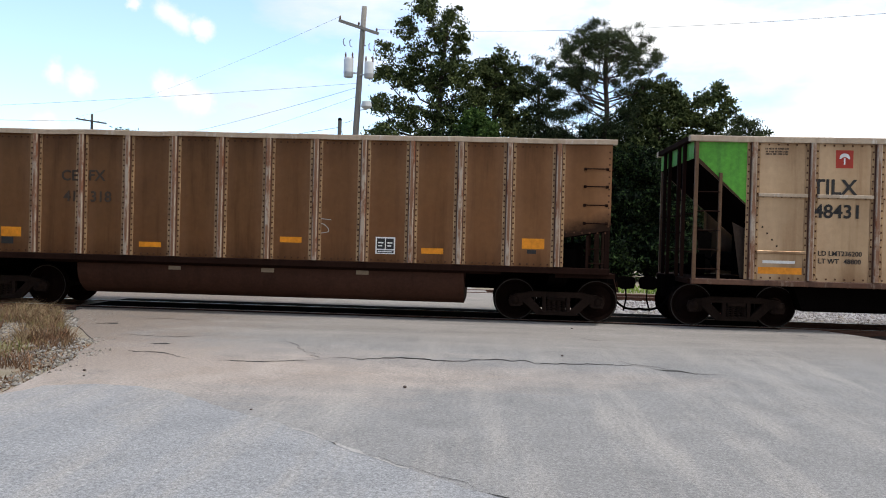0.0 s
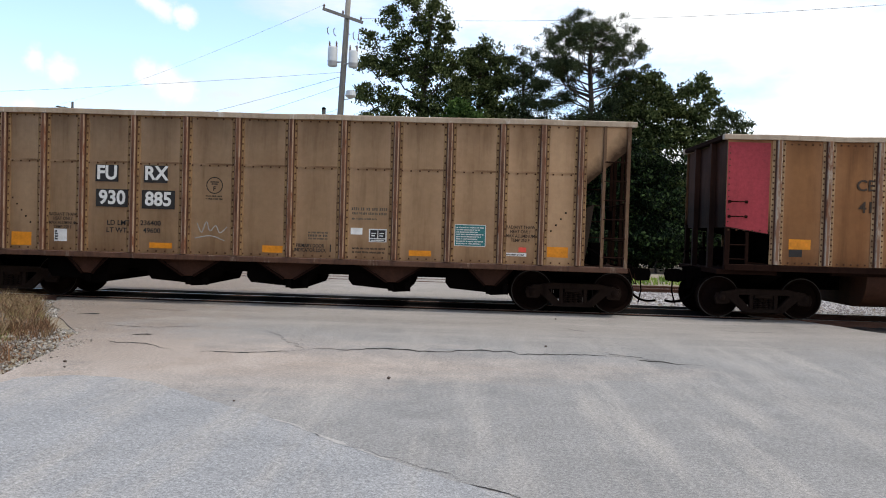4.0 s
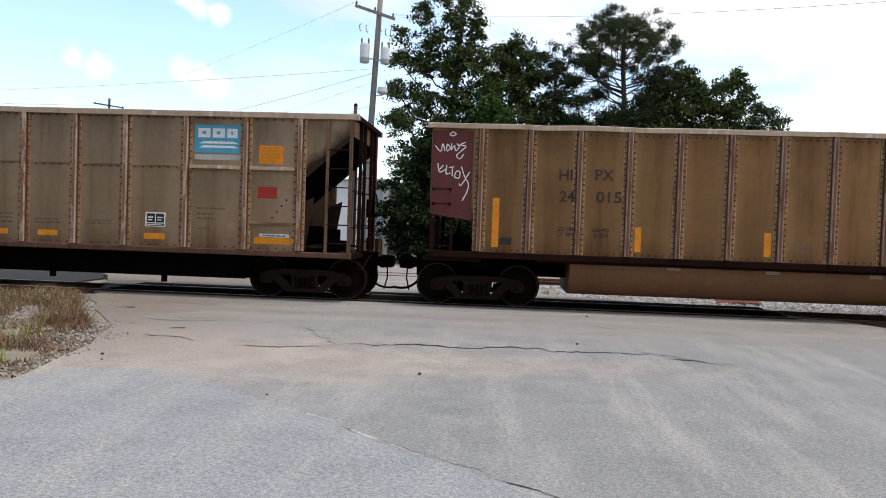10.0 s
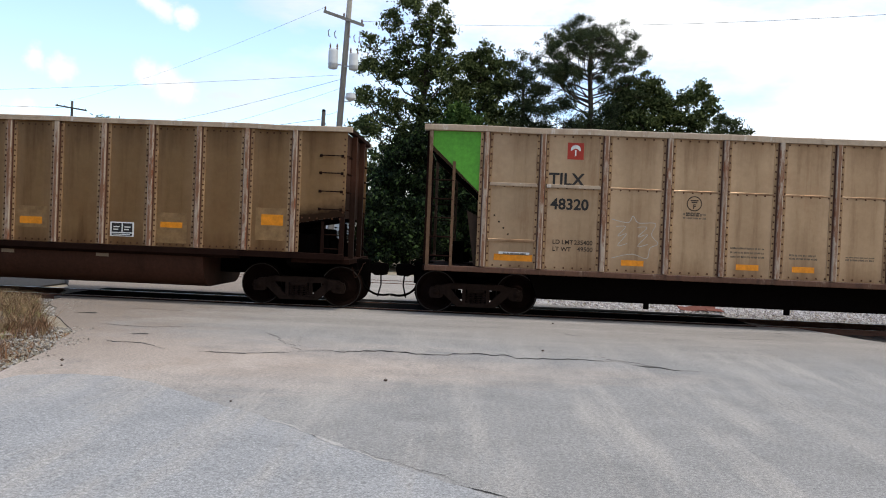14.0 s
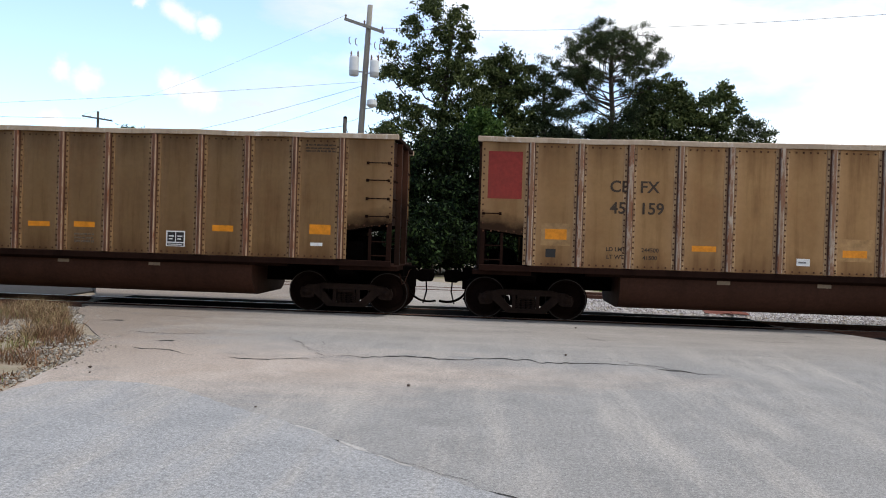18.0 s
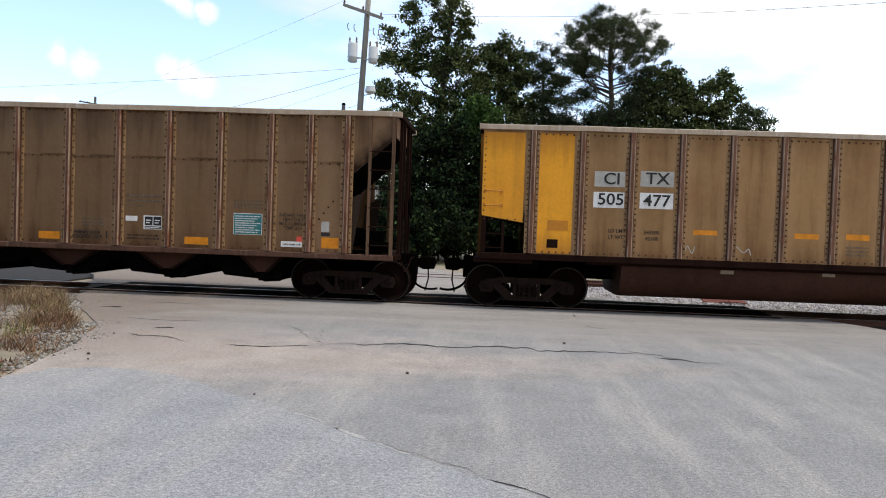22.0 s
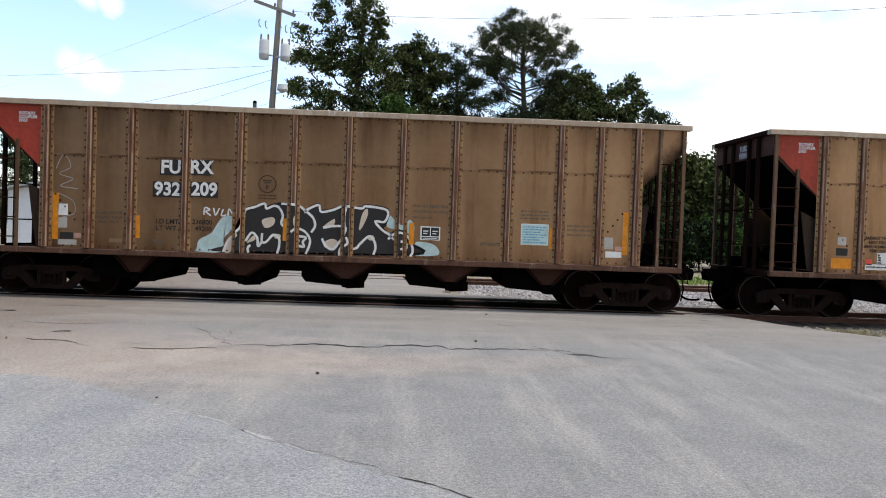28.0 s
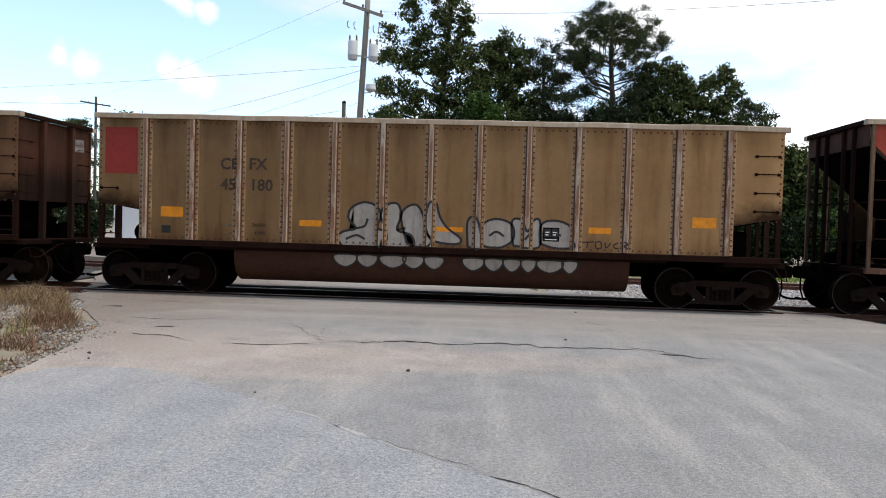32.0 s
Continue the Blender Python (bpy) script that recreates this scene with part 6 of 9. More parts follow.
def brake_wheel(car, x, y, z):
    def make(bm):
        n = 20
        for k in range(n):
            a, b = 2 * math.pi * k / n, 2 * math.pi * (k + 1) / n
            rod(bm, (0, 0.28 * math.cos(a), 0.28 * math.sin(a)), (0, 0.28 * math.cos(b), 0.28 * math.sin(b)), 0.016, None, 5)
        for k in range(4):
            a = math.pi * k / 2 + 0.4
            rod(bm, (-0.06, 0, 0), (0, 0.28 * math.cos(a), 0.28 * math.sin(a)), 0.012, None, 5)
        return box(bm, -0.2, -0.06, -0.13, 0.13, -0.3, 0.14)
    put("hand_brake", BLACK, make, car, (x, y, z), "black hand brake wheel with its housing")


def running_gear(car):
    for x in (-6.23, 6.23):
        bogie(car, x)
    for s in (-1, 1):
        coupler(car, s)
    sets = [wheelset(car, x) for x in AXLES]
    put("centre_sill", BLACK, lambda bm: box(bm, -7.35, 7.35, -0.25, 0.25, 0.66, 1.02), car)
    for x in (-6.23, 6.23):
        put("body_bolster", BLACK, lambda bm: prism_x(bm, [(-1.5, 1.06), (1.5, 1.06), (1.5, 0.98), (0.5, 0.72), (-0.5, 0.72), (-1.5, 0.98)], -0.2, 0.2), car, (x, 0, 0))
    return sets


GON_RIBS = [-6.215 + 1.0315 * k for k in range(13)]
TRAIN = []


def gondola(label, sheet=TAN, rib=RIB_RUST, end=None, seed=1.0, tub_mat=TUB):
    """A bathtub coal gondola: ribbed sides, raised ends over open platforms and a deep rounded tub between the bogies."""
    car = thing("coal_gondola", (0, 0, 0), label, "freight wagon", "freight wagons of the train")
    lo, hi = 1.22, 3.825
    out = [(-7.27, 1.98), (-6.24, 1.84), (-6.2, lo), (6.2, lo), (6.24, 1.84), (7.27, 2.03), (7.27, hi), (-7.27, hi)]
    for s in (-1, 1):
        put("side_sheet", sheet, lambda bm: prism(bm, out, 0, 0.02), car, m=pose(0, s * 1.6, 0, 0, 0, 0) if s < 0 else pose(0, 1.58, 0), key="gondola")
        put("side_sill", RUST, lambda bm: box(bm, -7.27, 7.27, -0.05, 0.1, 1.085, 1.216), car, (0, s * 1.6 - (0.05 if s > 0 else 0), 0), "rusty side sill", bevel=0.01, key="gondola")
        put("top_chord", CHORD, wobble_bar(-7.36, 7.36, -1.67, -1.50, hi - 0.01, 3.92, 0.018, seed), car, m=pose(0, 0, 0, 0, 0, 0 if s < 0 else 180), label="dented pale top rail", key=("g", seed))
        for x in GON_RIBS:
            put("rib", rib, rib_shape(1.23, hi - 0.012), car, m=pose(x, s * 1.6, 0, 0, 0, 0 if s < 0 else 180), key="gondola")
    cols = [x + d for x in GON_RIBS for d in (-0.1, 0.1)]
    rivets(car, "gondola", RIVET, NEAR, cols, 1.32, 3.72, 0.115, [(-6.1, 6.2, 1.27), (-6.1, 6.2, 3.74)])
    rivets(car, "gondola_ends", RIVET, NEAR, [-7.22, 7.22], 2.1, 3.7, 0.13, [(-7.2, -6.3, 1.93), (6.35, 7.2, 1.96)], 1, 0.0)
    for s in (-1, 1):
        put("end_chord", RUST, lambda bm: box(bm, -0.07, 0.07, -1.5, 1.5, hi, 3.92), car, (s * 7.29, 0, 0), bevel=0.01, key="gondola")
    for s in (-1, 1):
        yellow = end is not None and end[0] is YELLOW and s < 0
        put("end_sheet", END_YELLOW if yellow else END_DARK, lambda bm: box(bm, 7.2, 7.22, -1.575, 1.575, 1.98, hi), car, m=pose(0, 0, 0, 0, 0, 0 if s > 0 else 180), label="sooty yellow end sheet" if yellow else "end sheet dark with soot and painted shade", key="gondola")
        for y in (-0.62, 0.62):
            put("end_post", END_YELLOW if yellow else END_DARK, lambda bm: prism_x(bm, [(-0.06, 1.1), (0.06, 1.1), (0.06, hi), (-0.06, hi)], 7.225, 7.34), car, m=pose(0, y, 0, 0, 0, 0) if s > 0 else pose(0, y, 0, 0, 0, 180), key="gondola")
        put("slope_floor", SOOT_SHADE, lambda bm: prism(bm, [(6.1, 1.22), (6.22, 1.82), (7.2, 1.98), (7.2, 2.02), (6.18, 1.88), (6.05, 1.22)], -1.57, 1.57), car, m=pose(0, 0, 0, 0, 0, 0 if s > 0 else 180), key="gondola")
        put("end_platform", RUST, lambda bm: box(bm, 6.15, 7.4, -1.55, 1.55, 1.0, 1.1), car, m=pose(0, 0, 0, 0, 0, 0 if s > 0 else 180), label="rusty end platform", key="gondola")
        for sy in (-1, 1):
            put("corner_post", RUST, lambda bm: box(bm, -0.05, 0.05, -0.05, 0.05, 1.08, 2.05), car, (s * 7.21, sy * 1.55, 0), key="gondola")
            ladder(car, s * 7.2, s * 6.8, 1.1, 1.9, 1.9, (1.32, 1.62), RUST, sy * 1.56)
        put("air_tank", BLACK, lambda bm: rod(bm, (0, -0.9, 0), (0, 0.5, 0), 0.2, None, 14), car, (s * 6.65, 0, 1.34), "black air reservoir", smooth=False)
        if s > 0:
            put("brake_cylinder", BLACK, lambda bm: box(box(bm, -0.3, 0.12, -1.3, 1.2, 0.0, 0.5), -0.1, 0.3, -0.9, 0.3, 0.05, 0.62), car, (6.5, 0, 1.12), "black brake cylinder and valve block", bevel=0.03)
        put("brake_rigging", BLACK, lambda bm: hose(box(bm, -0.12, 0.2, -0.2, 0.25, 0, 0.34), [(-0.4, 0.4, 0.3), (0.1, 0.5, 0.42), (0.5, 0.2, 0.1)], 0.03, 5), car, (s * 6.95, 0.75, 1.1))
    arc = [(-1.50, 1.1), (-1.50, 0.98)] + [(-0.95 - 0.55 * math.cos(a), 0.98 - 0.62 * math.sin(a)) for a in (math.pi / 2 * k / 9 for k in range(1, 10))]
    tub = arc + [(-y, z) for y, z in arc[::-1]]
    put("tub", tub_mat, lambda bm: prism_x(bm, tub, -4.27, 4.22), car, label="rounded tub between the bogies", key="gondola", bevel=0.02)
    put("tub_flange", RUST, lambda bm: box(bm, -5.0, 5.0, -1.52, -1.40, 1.03, 1.085), car)
    put("floor_sheet", BLACK, lambda bm: box(bm, -6.1, 6.1, -1.57, 1.57, 1.1, 1.14), car, key="gondola")
    for z in (2.16, 2.54, 2.93, 3.30):
        grab(car, 6.72, 7.18, z)
        for y in (-1.5, 1.02):
            put("end_grab", RUST, lambda bm: hose(bm, [(0, 0, 0), (0.09, 0, 0), (0.09, 0.45, 0), (0, 0.45, 0)], 0.013, 6), car, (7.22, y, z))
    patched = end is not None and end[0] is BRICKRED
    for z in (2.3,) if patched else (2.21, 2.52):
        grab(car, -7.2, -6.85, z, NEAR, YELLOW if end is not None and end[0] is YELLOW else None)
    if end is not None:
        mat, x1, z0, z1 = end
        if x1 > -6.3:
            put("painted_panel", mat, lambda bm: prism(bm, [(-7.26, 2.0), (-6.39, 1.87), (-6.39, z1), (-7.26, z1)], -0.004, 0), car, (0, NEAR, 0), key="full")
            if x1 > -5.5:
                put("painted_panel", mat, lambda bm: box(bm, -6.11, -5.36, -0.004, 0, 1.24, z1), car, (0, NEAR, 0), key="second")
        elif z0 < 2.2:
            put("painted_panel", mat, lambda bm: prism(bm, [(-7.26, 2.0), (-6.39, 1.87), (-6.39, z1), (-7.26, z1)], -0.004, 0), car, (0, NEAR, 0), key="full")
        else:
            put("painted_panel", mat, lambda bm: box(bm, -7.13, -6.41, -0.004, 0, z0, z1), car, (0, NEAR, 0), key="patch")
    TRAIN.append((car, running_gear(car)))
    return car


def sloped_car(name, label, sheet, rib, ribs, half, lo, mid, hi, top, slope, end_mat, seed, category="freight wagon"):
    """What the two kinds of sloped-end coal cars have in common."""
    car = thing(name, (0, 0, 0), label, category, "freight wagons of the train")
    zs, xi = slope  # where the slope starts at the end, and the inner end of the open platform
    zi = zs - (half - xi) * 0.88
    out = [(-xi, lo), (xi, lo), (xi, zi), (half, zs), (half, hi), (-half, hi), (-half, zs), (-xi, zi)]
    k = name
    for s in (-1, 1):
        put("side_sheet", sheet, lambda bm: prism(bm, out, 0, 0.02), car, (0, -1.6 if s < 0 else 1.58, 0), key=k)
        put("side_sill", SILL, lambda bm: box(bm, -half, half, -0.06, 0.1, lo - 0.12, lo - 0.004), car, (0, s * 1.6 - (0.04 if s > 0 else 0), 0), "scuffed rusty side sill", bevel=0.012, key=k)
        put("top_chord", CHORD, wobble_bar(-half - 0.1, half + 0.1, -1.68, -1.50, hi - 0.01, top, 0.014, seed), car, m=pose(0, 0, 0, 0, 0, 0 if s < 0 else 180), label="dented pale top rail", key=(k, seed))
        for x in ribs:
            put("rib", rib, rib_shape(lo + 0.01, hi - 0.012), car, m=pose(x, s * 1.6, 0, 0, 0, 0 if s < 0 else 180), key=k)
    for s in (-1, 1):
        put("end_chord", RUST, lambda bm: box(bm, -0.075, 0.075, -1.5, 1.5, hi, top), car, (s * (half + 0.025), 0, 0), bevel=0.01, key=k)
    cols = [x + d for x in ribs for d in (-0.1, 0.1)]
    rows = [(-xi + 0.1, xi - 0.1, lo + 0.05), (-xi, xi, hi - 0.05), (-xi + 0.1, xi - 0.1, mid - 0.03)]
    rivets(car, k, RIVET, NEAR, cols, lo + 0.14, hi - 0.08, 0.15, rows)
    dots = []
    for s in (-1, 1):
        for i in range(5):
            dots.append((s * (ribs[-1] - 0.28 - 0.1 * i), s * (ribs[-1] - 0.28 - 0.1 * i) + 0.01, 2.18 - 0.13 * i))
    rivets(car, k + "_bolts", BLACK, NEAR, [], 0, 0, 0.15, dots, 1, 0.0)
    for s in (-1, 1):
        turn = pose(0, 0, 0, 0, 0, 0 if s > 0 else 180)
        put("slope_sheet", SOOT_SHADE, lambda bm: prism(bm, [(half - 0.02, zs), (half - 0.02, zs + 0.03), (5.1, zi - (xi - 5.1) * 0.88 + 0.05), (5.1, zi - (xi - 5.1) * 0.88)], -1.57, 1.57), car, m=turn, label="sloping end sheet, dark with soot and painted shade", key=k)
        # on hoppers the west end gets the darker sheet, standing in for shade
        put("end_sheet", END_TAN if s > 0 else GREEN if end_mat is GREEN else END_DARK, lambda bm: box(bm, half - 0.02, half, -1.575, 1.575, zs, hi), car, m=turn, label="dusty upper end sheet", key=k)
        put("bulkhead", SOOT_SHADE, lambda bm: box(bm, xi - 0.65, xi - 0.61, -1.55, 1.55, lo, zi - 0.5), car, m=turn, key=k)
        put("end_platform", RUST, lambda bm: box(bm, xi - 0.6, half + 0.05, -1.56, 1.56, lo - 0.12, lo - 0.02), car, m=turn, label="rusty end platform", key=k)
        for y in (-0.95, -0.45, 0.45, 0.95):
            put("end_post", RUST, lambda bm: box(bm, half + 0.002, half + 0.07, -0.045, 0.045, lo, hi - 0.002), car, m=pose(0, y, 0, 0, 0, 0 if s > 0 else 180), key=k)
        for sy in (-1, 1):
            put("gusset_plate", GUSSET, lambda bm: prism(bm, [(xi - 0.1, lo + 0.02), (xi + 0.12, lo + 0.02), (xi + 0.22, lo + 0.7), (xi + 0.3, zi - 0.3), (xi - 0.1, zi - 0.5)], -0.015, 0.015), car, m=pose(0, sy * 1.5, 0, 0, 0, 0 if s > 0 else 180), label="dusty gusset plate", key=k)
        for z in (lo + 0.55, lo + 1.35):
            put("end_rail", RUST, lambda bm: rod(bm, (half - 0.03, -1.5, 0), (half - 0.03, 1.5, 0), 0.016, None, 6), car, m=pose(0, 0, z, 0, 0, 0 if s > 0 else 180), key=k)
        for sy in (-1, 1):
            ladder(car, s * (half - 0.05), s * (half - 0.55), lo - 0.02, hi, hi if s > 0 else zs - 0.3, [lo + 0.2 + 0.4 * i for i in range(6 if s > 0 else 5)], RUST, sy * 1.636, POST)
        put("air_tank", BLACK, lambda bm: rod(bm, (0, -0.7, 0), (0, 0.75, 0), 0.22, None, 14), car, (s * (xi - 0.1), 0, lo + 0.34), "black air reservoir")
        put("brake_valve", BLACK, lambda bm: box(box(bm, -0.14, 0.16, -0.2, 0.2, 0, 0.5), -0.3, 0.3, 0.3, 0.55, 0, 0.24), car, (s * (xi + 0.5), -0.55 * s, lo), bevel=0.015)
        put("brake_pipe", BLACK, lambda bm: hose(bm, curve_pts([(xi - 0.4, -1.2, lo + 0.1), (xi + 0.1, -1.25, lo + 0.4), (xi + 0.5, -0.9, lo + 0.25), (half, -0.4, lo + 0.1)], 5), 0.025, 5), car, m=turn, key=k)
    brake_wheel(car, half + 0.12, 0.75, lo + 1.1)
    if end_mat:
        a, b = half - 0.05, xi + 0.0
        put("painted_panel", end_mat, lambda bm: prism(bm, [(-a, zs + 0.06), (-a, hi - 0.02), (-b + 0.1, hi - 0.02), (-b + 0.1, zi + 0.0), (-b - 0.02, zi + 0.05)], -0.004, 0), car, (0, NEAR, 0), key=k)
    TRAIN.append((car, running_gear(car)))
    return car


HOP_RIBS = [-6.14, -5.27, -4.42, -3.305, -2.175, -1.045, 0.095, 1.225, 2.345, 3.475, 4.585, 5.44, 6.23]
FLAT_RIBS = [-6.13, -4.94, -3.62, -2.3, -1.14, 0.01, 1.18, 2.32, 3.68, 5.0, 6.19]


def hopper(label, end_mat, seed, sheet=TAN_HOP):
    """A five-pocket aluminium hopper with sloped ends."""
    lo, mid, hi, top = 1.07, 3.01, 4.02, 4.12
    car = sloped_car("coal_hopper", label, sheet, RIB_RUST, HOP_RIBS, 7.27, lo, mid, hi, top, (3.58, 6.25), end_mat, seed)
    for a, b in zip(HOP_RIBS, HOP_RIBS[1:]):
        put("seam", sheet, lambda bm: box(bm, 0, b - a - 0.27, -0.012, 0, -0.02, 0.02), car, (a + 0.135, NEAR, mid), key=("hop", round(b - a, 2)))
    for c, w in ((-4.33, 0.46), (-2.11, 0.7), (0.08, 0.7), (2.30, 0.7), (4.4, 0.5)):
        put("hopper_plate", TUB, lambda bm: prism(bm, [(-w, 0.945), (w, 0.945), (0.12, 0.60), (-0.12, 0.60)], -0.02, 0.03), car, (c, -1.46, 0), "rusty triangular hopper plate", key=w, bevel=0.008)
        for sx in (-1, 1):
            put("plate_edge", RUST, lambda bm: prism(bm, [(-w, 0.945), (-w + 0.08, 0.945), (-0.1, 0.62), (-0.12, 0.58)], -0.07, 0.0), car, m=pose(c, -1.46, 0, 0, 0, 0) if sx < 0 else pose(c, -1.53, 0, 0, 0, 180), key=w)
        put("hopper_door", BLACK, lambda bm: prism(bm, [(-0.95, 0.95), (0.42, 0.95), (0.36, 0.55), (0.3, 0.40), (0.02, 0.38), (-0.06, 0.44), (-0.86, 0.50), (-0.95, 0.62)], -1.34, 1.34), car, (c, 0, 0), "sooty discharge door")
        for u in (-0.02, 0.34):
            put("door_hinge", BLACK, lambda bm: box(bm, -0.06, 0.06, -1.44, -1.36, 0.41, 0.61), car, (c + u, 0, 0))
    return car


def flat_car(label, end_mat, seed):
    """A flat-bottomed coal car with sloped ends and heavy ledges on the end bays."""
    lo, mid, hi, top = 1.08, 2.84, 3.94, 4.05
    car = sloped_car("coal_car", label, TAN_PALE, RIB_PALE, FLAT_RIBS, 7.35, lo, mid, hi, top, (3.58, 6.2), end_mat, seed)
    for i, (a, b) in enumerate(zip(FLAT_RIBS, FLAT_RIBS[1:])):
        heavy = i in (0, 1, 8, 9)
        # heavy ledges get the paler chord colour in place of light on them
        put("ledge" if heavy else "seam", CHORD if heavy else TAN_PALE, lambda bm: box(bm, 0, b - a - 0.2, -0.1 if heavy else -0.014, 0, -0.035 if heavy else -0.02, 0.035 if heavy else 0.02), car, (a + 0.1, NEAR, mid), bevel=0.006, key=("flat", round(b - a, 2), heavy))
        if i in (0, 9):
            put("ledge", TAN_PALE, lambda bm: box(bm, 0, b - a - 0.2, -0.06, 0, -0.03, 0.03), car, (a + 0.1, NEAR, 1.66), bevel=0.006, key=("low", round(b - a, 2)))
    put("side_girder", BLACK, lambda bm: box(box(box(prism(bm, [(-5.1, 0.95), (5.1, 0.95), (4.9, 0.42), (-4.9, 0.42)], -1.2, 1.2), -2.6, -2.5, -1.2, -1.1, 0.3, 0.42), 0.4, 0.5, -1.2, -1.1, 0.3, 0.42), 3.0, 3.1, -1.2, -1.1, 0.28, 0.42), car, label="black girder under the floor")
    return car


# ---- the wagons in order, from the east end of the train ----
wagon_a = flat_car("pale tan sloped-end coal car with a green end panel", GREEN, 2.3)
wagon_b = gondola("dusty brown coal gondola with a crimson end panel", TAN_DARK, RIB_PALE, (CRIMSON, -6.4, 2.0, 3.76), 3.1)
wagon_c = hopper("tan coal hopper with a red end corner and white numerals", RED, 4.7, TAN_WARM)
wagon_d = gondola("brown coal gondola with a sprayed maroon end panel", TAN_MID, RIB_RUST, (MAROON, -6.4, 2.0, 3.76), 5.9, TUB_TAN)
wagon_e = flat_car("pale tan sloped-end coal car with a green corner and blue placard", GREEN, 6.6)
wagon_f = gondola("tan coal gondola with a red square on its end", TAN, RIB_PALE, (BRICKRED, -6.4, 2.62, 3.62), 7.2)
wagon_g = gondola("tan coal gondola with two yellow end bays", TAN, RIB_RUST, (YELLOW, -5.3, 1.24, 3.76), 8.4)
wagon_h = hopper("tan coal hopper with a red end corner and black stencil patches", RED, 9.5)
wagon_i = hopper("tan coal hopper with large black and white graffiti", RED, 10.8)
wagon_j = gondola("tan coal gondola with silver bubble graffiti along its side", TAN, RIB_PALE, (BRICKRED, -6.4, 2.62, 3.62), 11.3)
wagon_k = gondola("dusty brown coal gondola at the tail of the view", TAN_DARK, RIB_RUST, None, 12.9)
CENTRES = (12.54, -3.76, -20.3, -36.57, -52.86, -69.22, -85.64, -102.03, -118.48, -134.72, -151.1)


FADED2 = plain("worn_black_stencil", (0.05, 0.033, 0.022), 0.7, 0, 0.35, 8)
TUBLABEL = plain("dusty_tub_label", (0.25, 0.19, 0.13), 0.7, 0, 0.2, 8)
PLATEGREY = plain("grey_white_patch", (0.42, 0.40, 0.36), 0.6, 0, 0.15, 6)
RED2 = plain("red_emblem", (0.36, 0.035, 0.02), 0.55, 0, 0.12, 6)
ORANGE2 = plain("dull_orange_patch", (0.52, 0.2, 0.02), 0.5, 0, 0.12, 6)
PINKRED2 = plain("pale_red_label", (0.5, 0.28, 0.22), 0.6, 0, 0.12, 6)


def data_box(car, x0, x1, z0, z1):
    """A black stencil panel framed in white with two cells."""
    panel = decal("data_panel", x0, x1, z0, z1, WHITE, car, NEAR, "black data panel with a white frame", 0.002)
    w, h = x1 - x0, z1 - z0
    y = NEAR - 0.003
    for u0, u1, v0, v1 in ((0.07, 0.48, 0.3, 0.92), (0.53, 0.93, 0.3, 0.92), (0.07, 0.93, 0.06, 0.22)):
        part("cell", box(bmesh.new(), x0 + u0 * w, x0 + u1 * w, y - 0.002, y, z0 + v0 * h, z0 + v1 * h), INK, panel)
    for u0, u1, v0, v1 in ((0.14, 0.4, 0.62, 0.7), (0.14, 0.34, 0.44, 0.52), (0.6, 0.86, 0.62, 0.7), (0.6, 0.8, 0.44, 0.52), (0.12, 0.85, 0.11, 0.16)):
        part("cell_line", box(bmesh.new(), x0 + u0 * w, x0 + u1 * w, y - 0.004, y - 0.002, z0 + v0 * h, z0 + v1 * h), WHITE, panel)


def round_stamp(car, x, z, r):
    """A stencilled ring with a letter and two lines inside."""
    bm = bmesh.new()
    pts = [(x + r * math.cos(2 * math.pi * k / 28), z + r * math.sin(2 * math.pi * k / 28)) for k in range(29)]
    ribbon(bm, pts, 0.022, NEAR - 0.003)
    ring = part("round_stencil", bm, FADED2, car, "round black stencil")
    lettering("F", x, z - r * 0.45, 0.13, FADED2, car, STENCIL_Y, bold=0.004)
    for dz, w in ((0.35, 0.55), (0.1, 0.4)):
        part("stencil_line", box(bmesh.new(), x - r * w, x + r * w, NEAR - 0.003, NEAR, z + r * dz, z + r * dz + 0.025), FADED2, ring)
    for dz in (1.35, 1.7):
        decal("stencil_line", x - r * 1.1, x + r * 1.1, z - r * dz - 0.012, z - r * dz + 0.012, FADED2, car, NEAR)


# ---- stencils, reflectors and placards ----
STENCIL_Y = NEAR - 0.0135

lettering("CE", -4.42, 2.91, 0.32, FADED2, wagon_b, STENCIL_Y, bold=0.006, wide=1.0)
lettering("FX", -3.82, 2.92, 0.32, FADED2, wagon_b, STENCIL_Y, bold=0.006, wide=1.0)
lettering("410", -4.31, 2.46, 0.32, FADED2, wagon_b, STENCIL_Y, bold=0.006, wide=1.0)
lettering("318", -3.72, 2.46, 0.32, FADED2, wagon_b, STENCIL_Y, bold=0.006, wide=1.0)
decal("reflector", -5.95, -5.5, 1.56, 1.77, ORANGE, wagon_b, NEAR, "orange reflective strip")
decal("reflector", -2.85, -2.36, 1.41, 1.52, ORANGE, wagon_b, NEAR, "orange reflective strip")
decal("stencil_box", -5.94, -5.67, 1.4, 1.55, INK, wagon_b, NEAR)
decal("reflector", 0.25, 0.72, 1.59, 1.71, ORANGE, wagon_b, NEAR, "orange reflective strip")
decal("reflector", 3.3, 3.77, 1.43, 1.55, ORANGE, wagon_b, NEAR, "orange reflective strip")
decal("reflector", 5.43, 5.9, 1.59, 1.81, ORANGE, wagon_b, NEAR, "orange reflective strip")
decal("stencil_plate", 5.54, 5.73, 1.49, 1.57, INK, wagon_b, NEAR)
lettering("HI", -4.43, 2.88, 0.32, FADED2, wagon_d, STENCIL_Y, bold=0.006, wide=1.0)
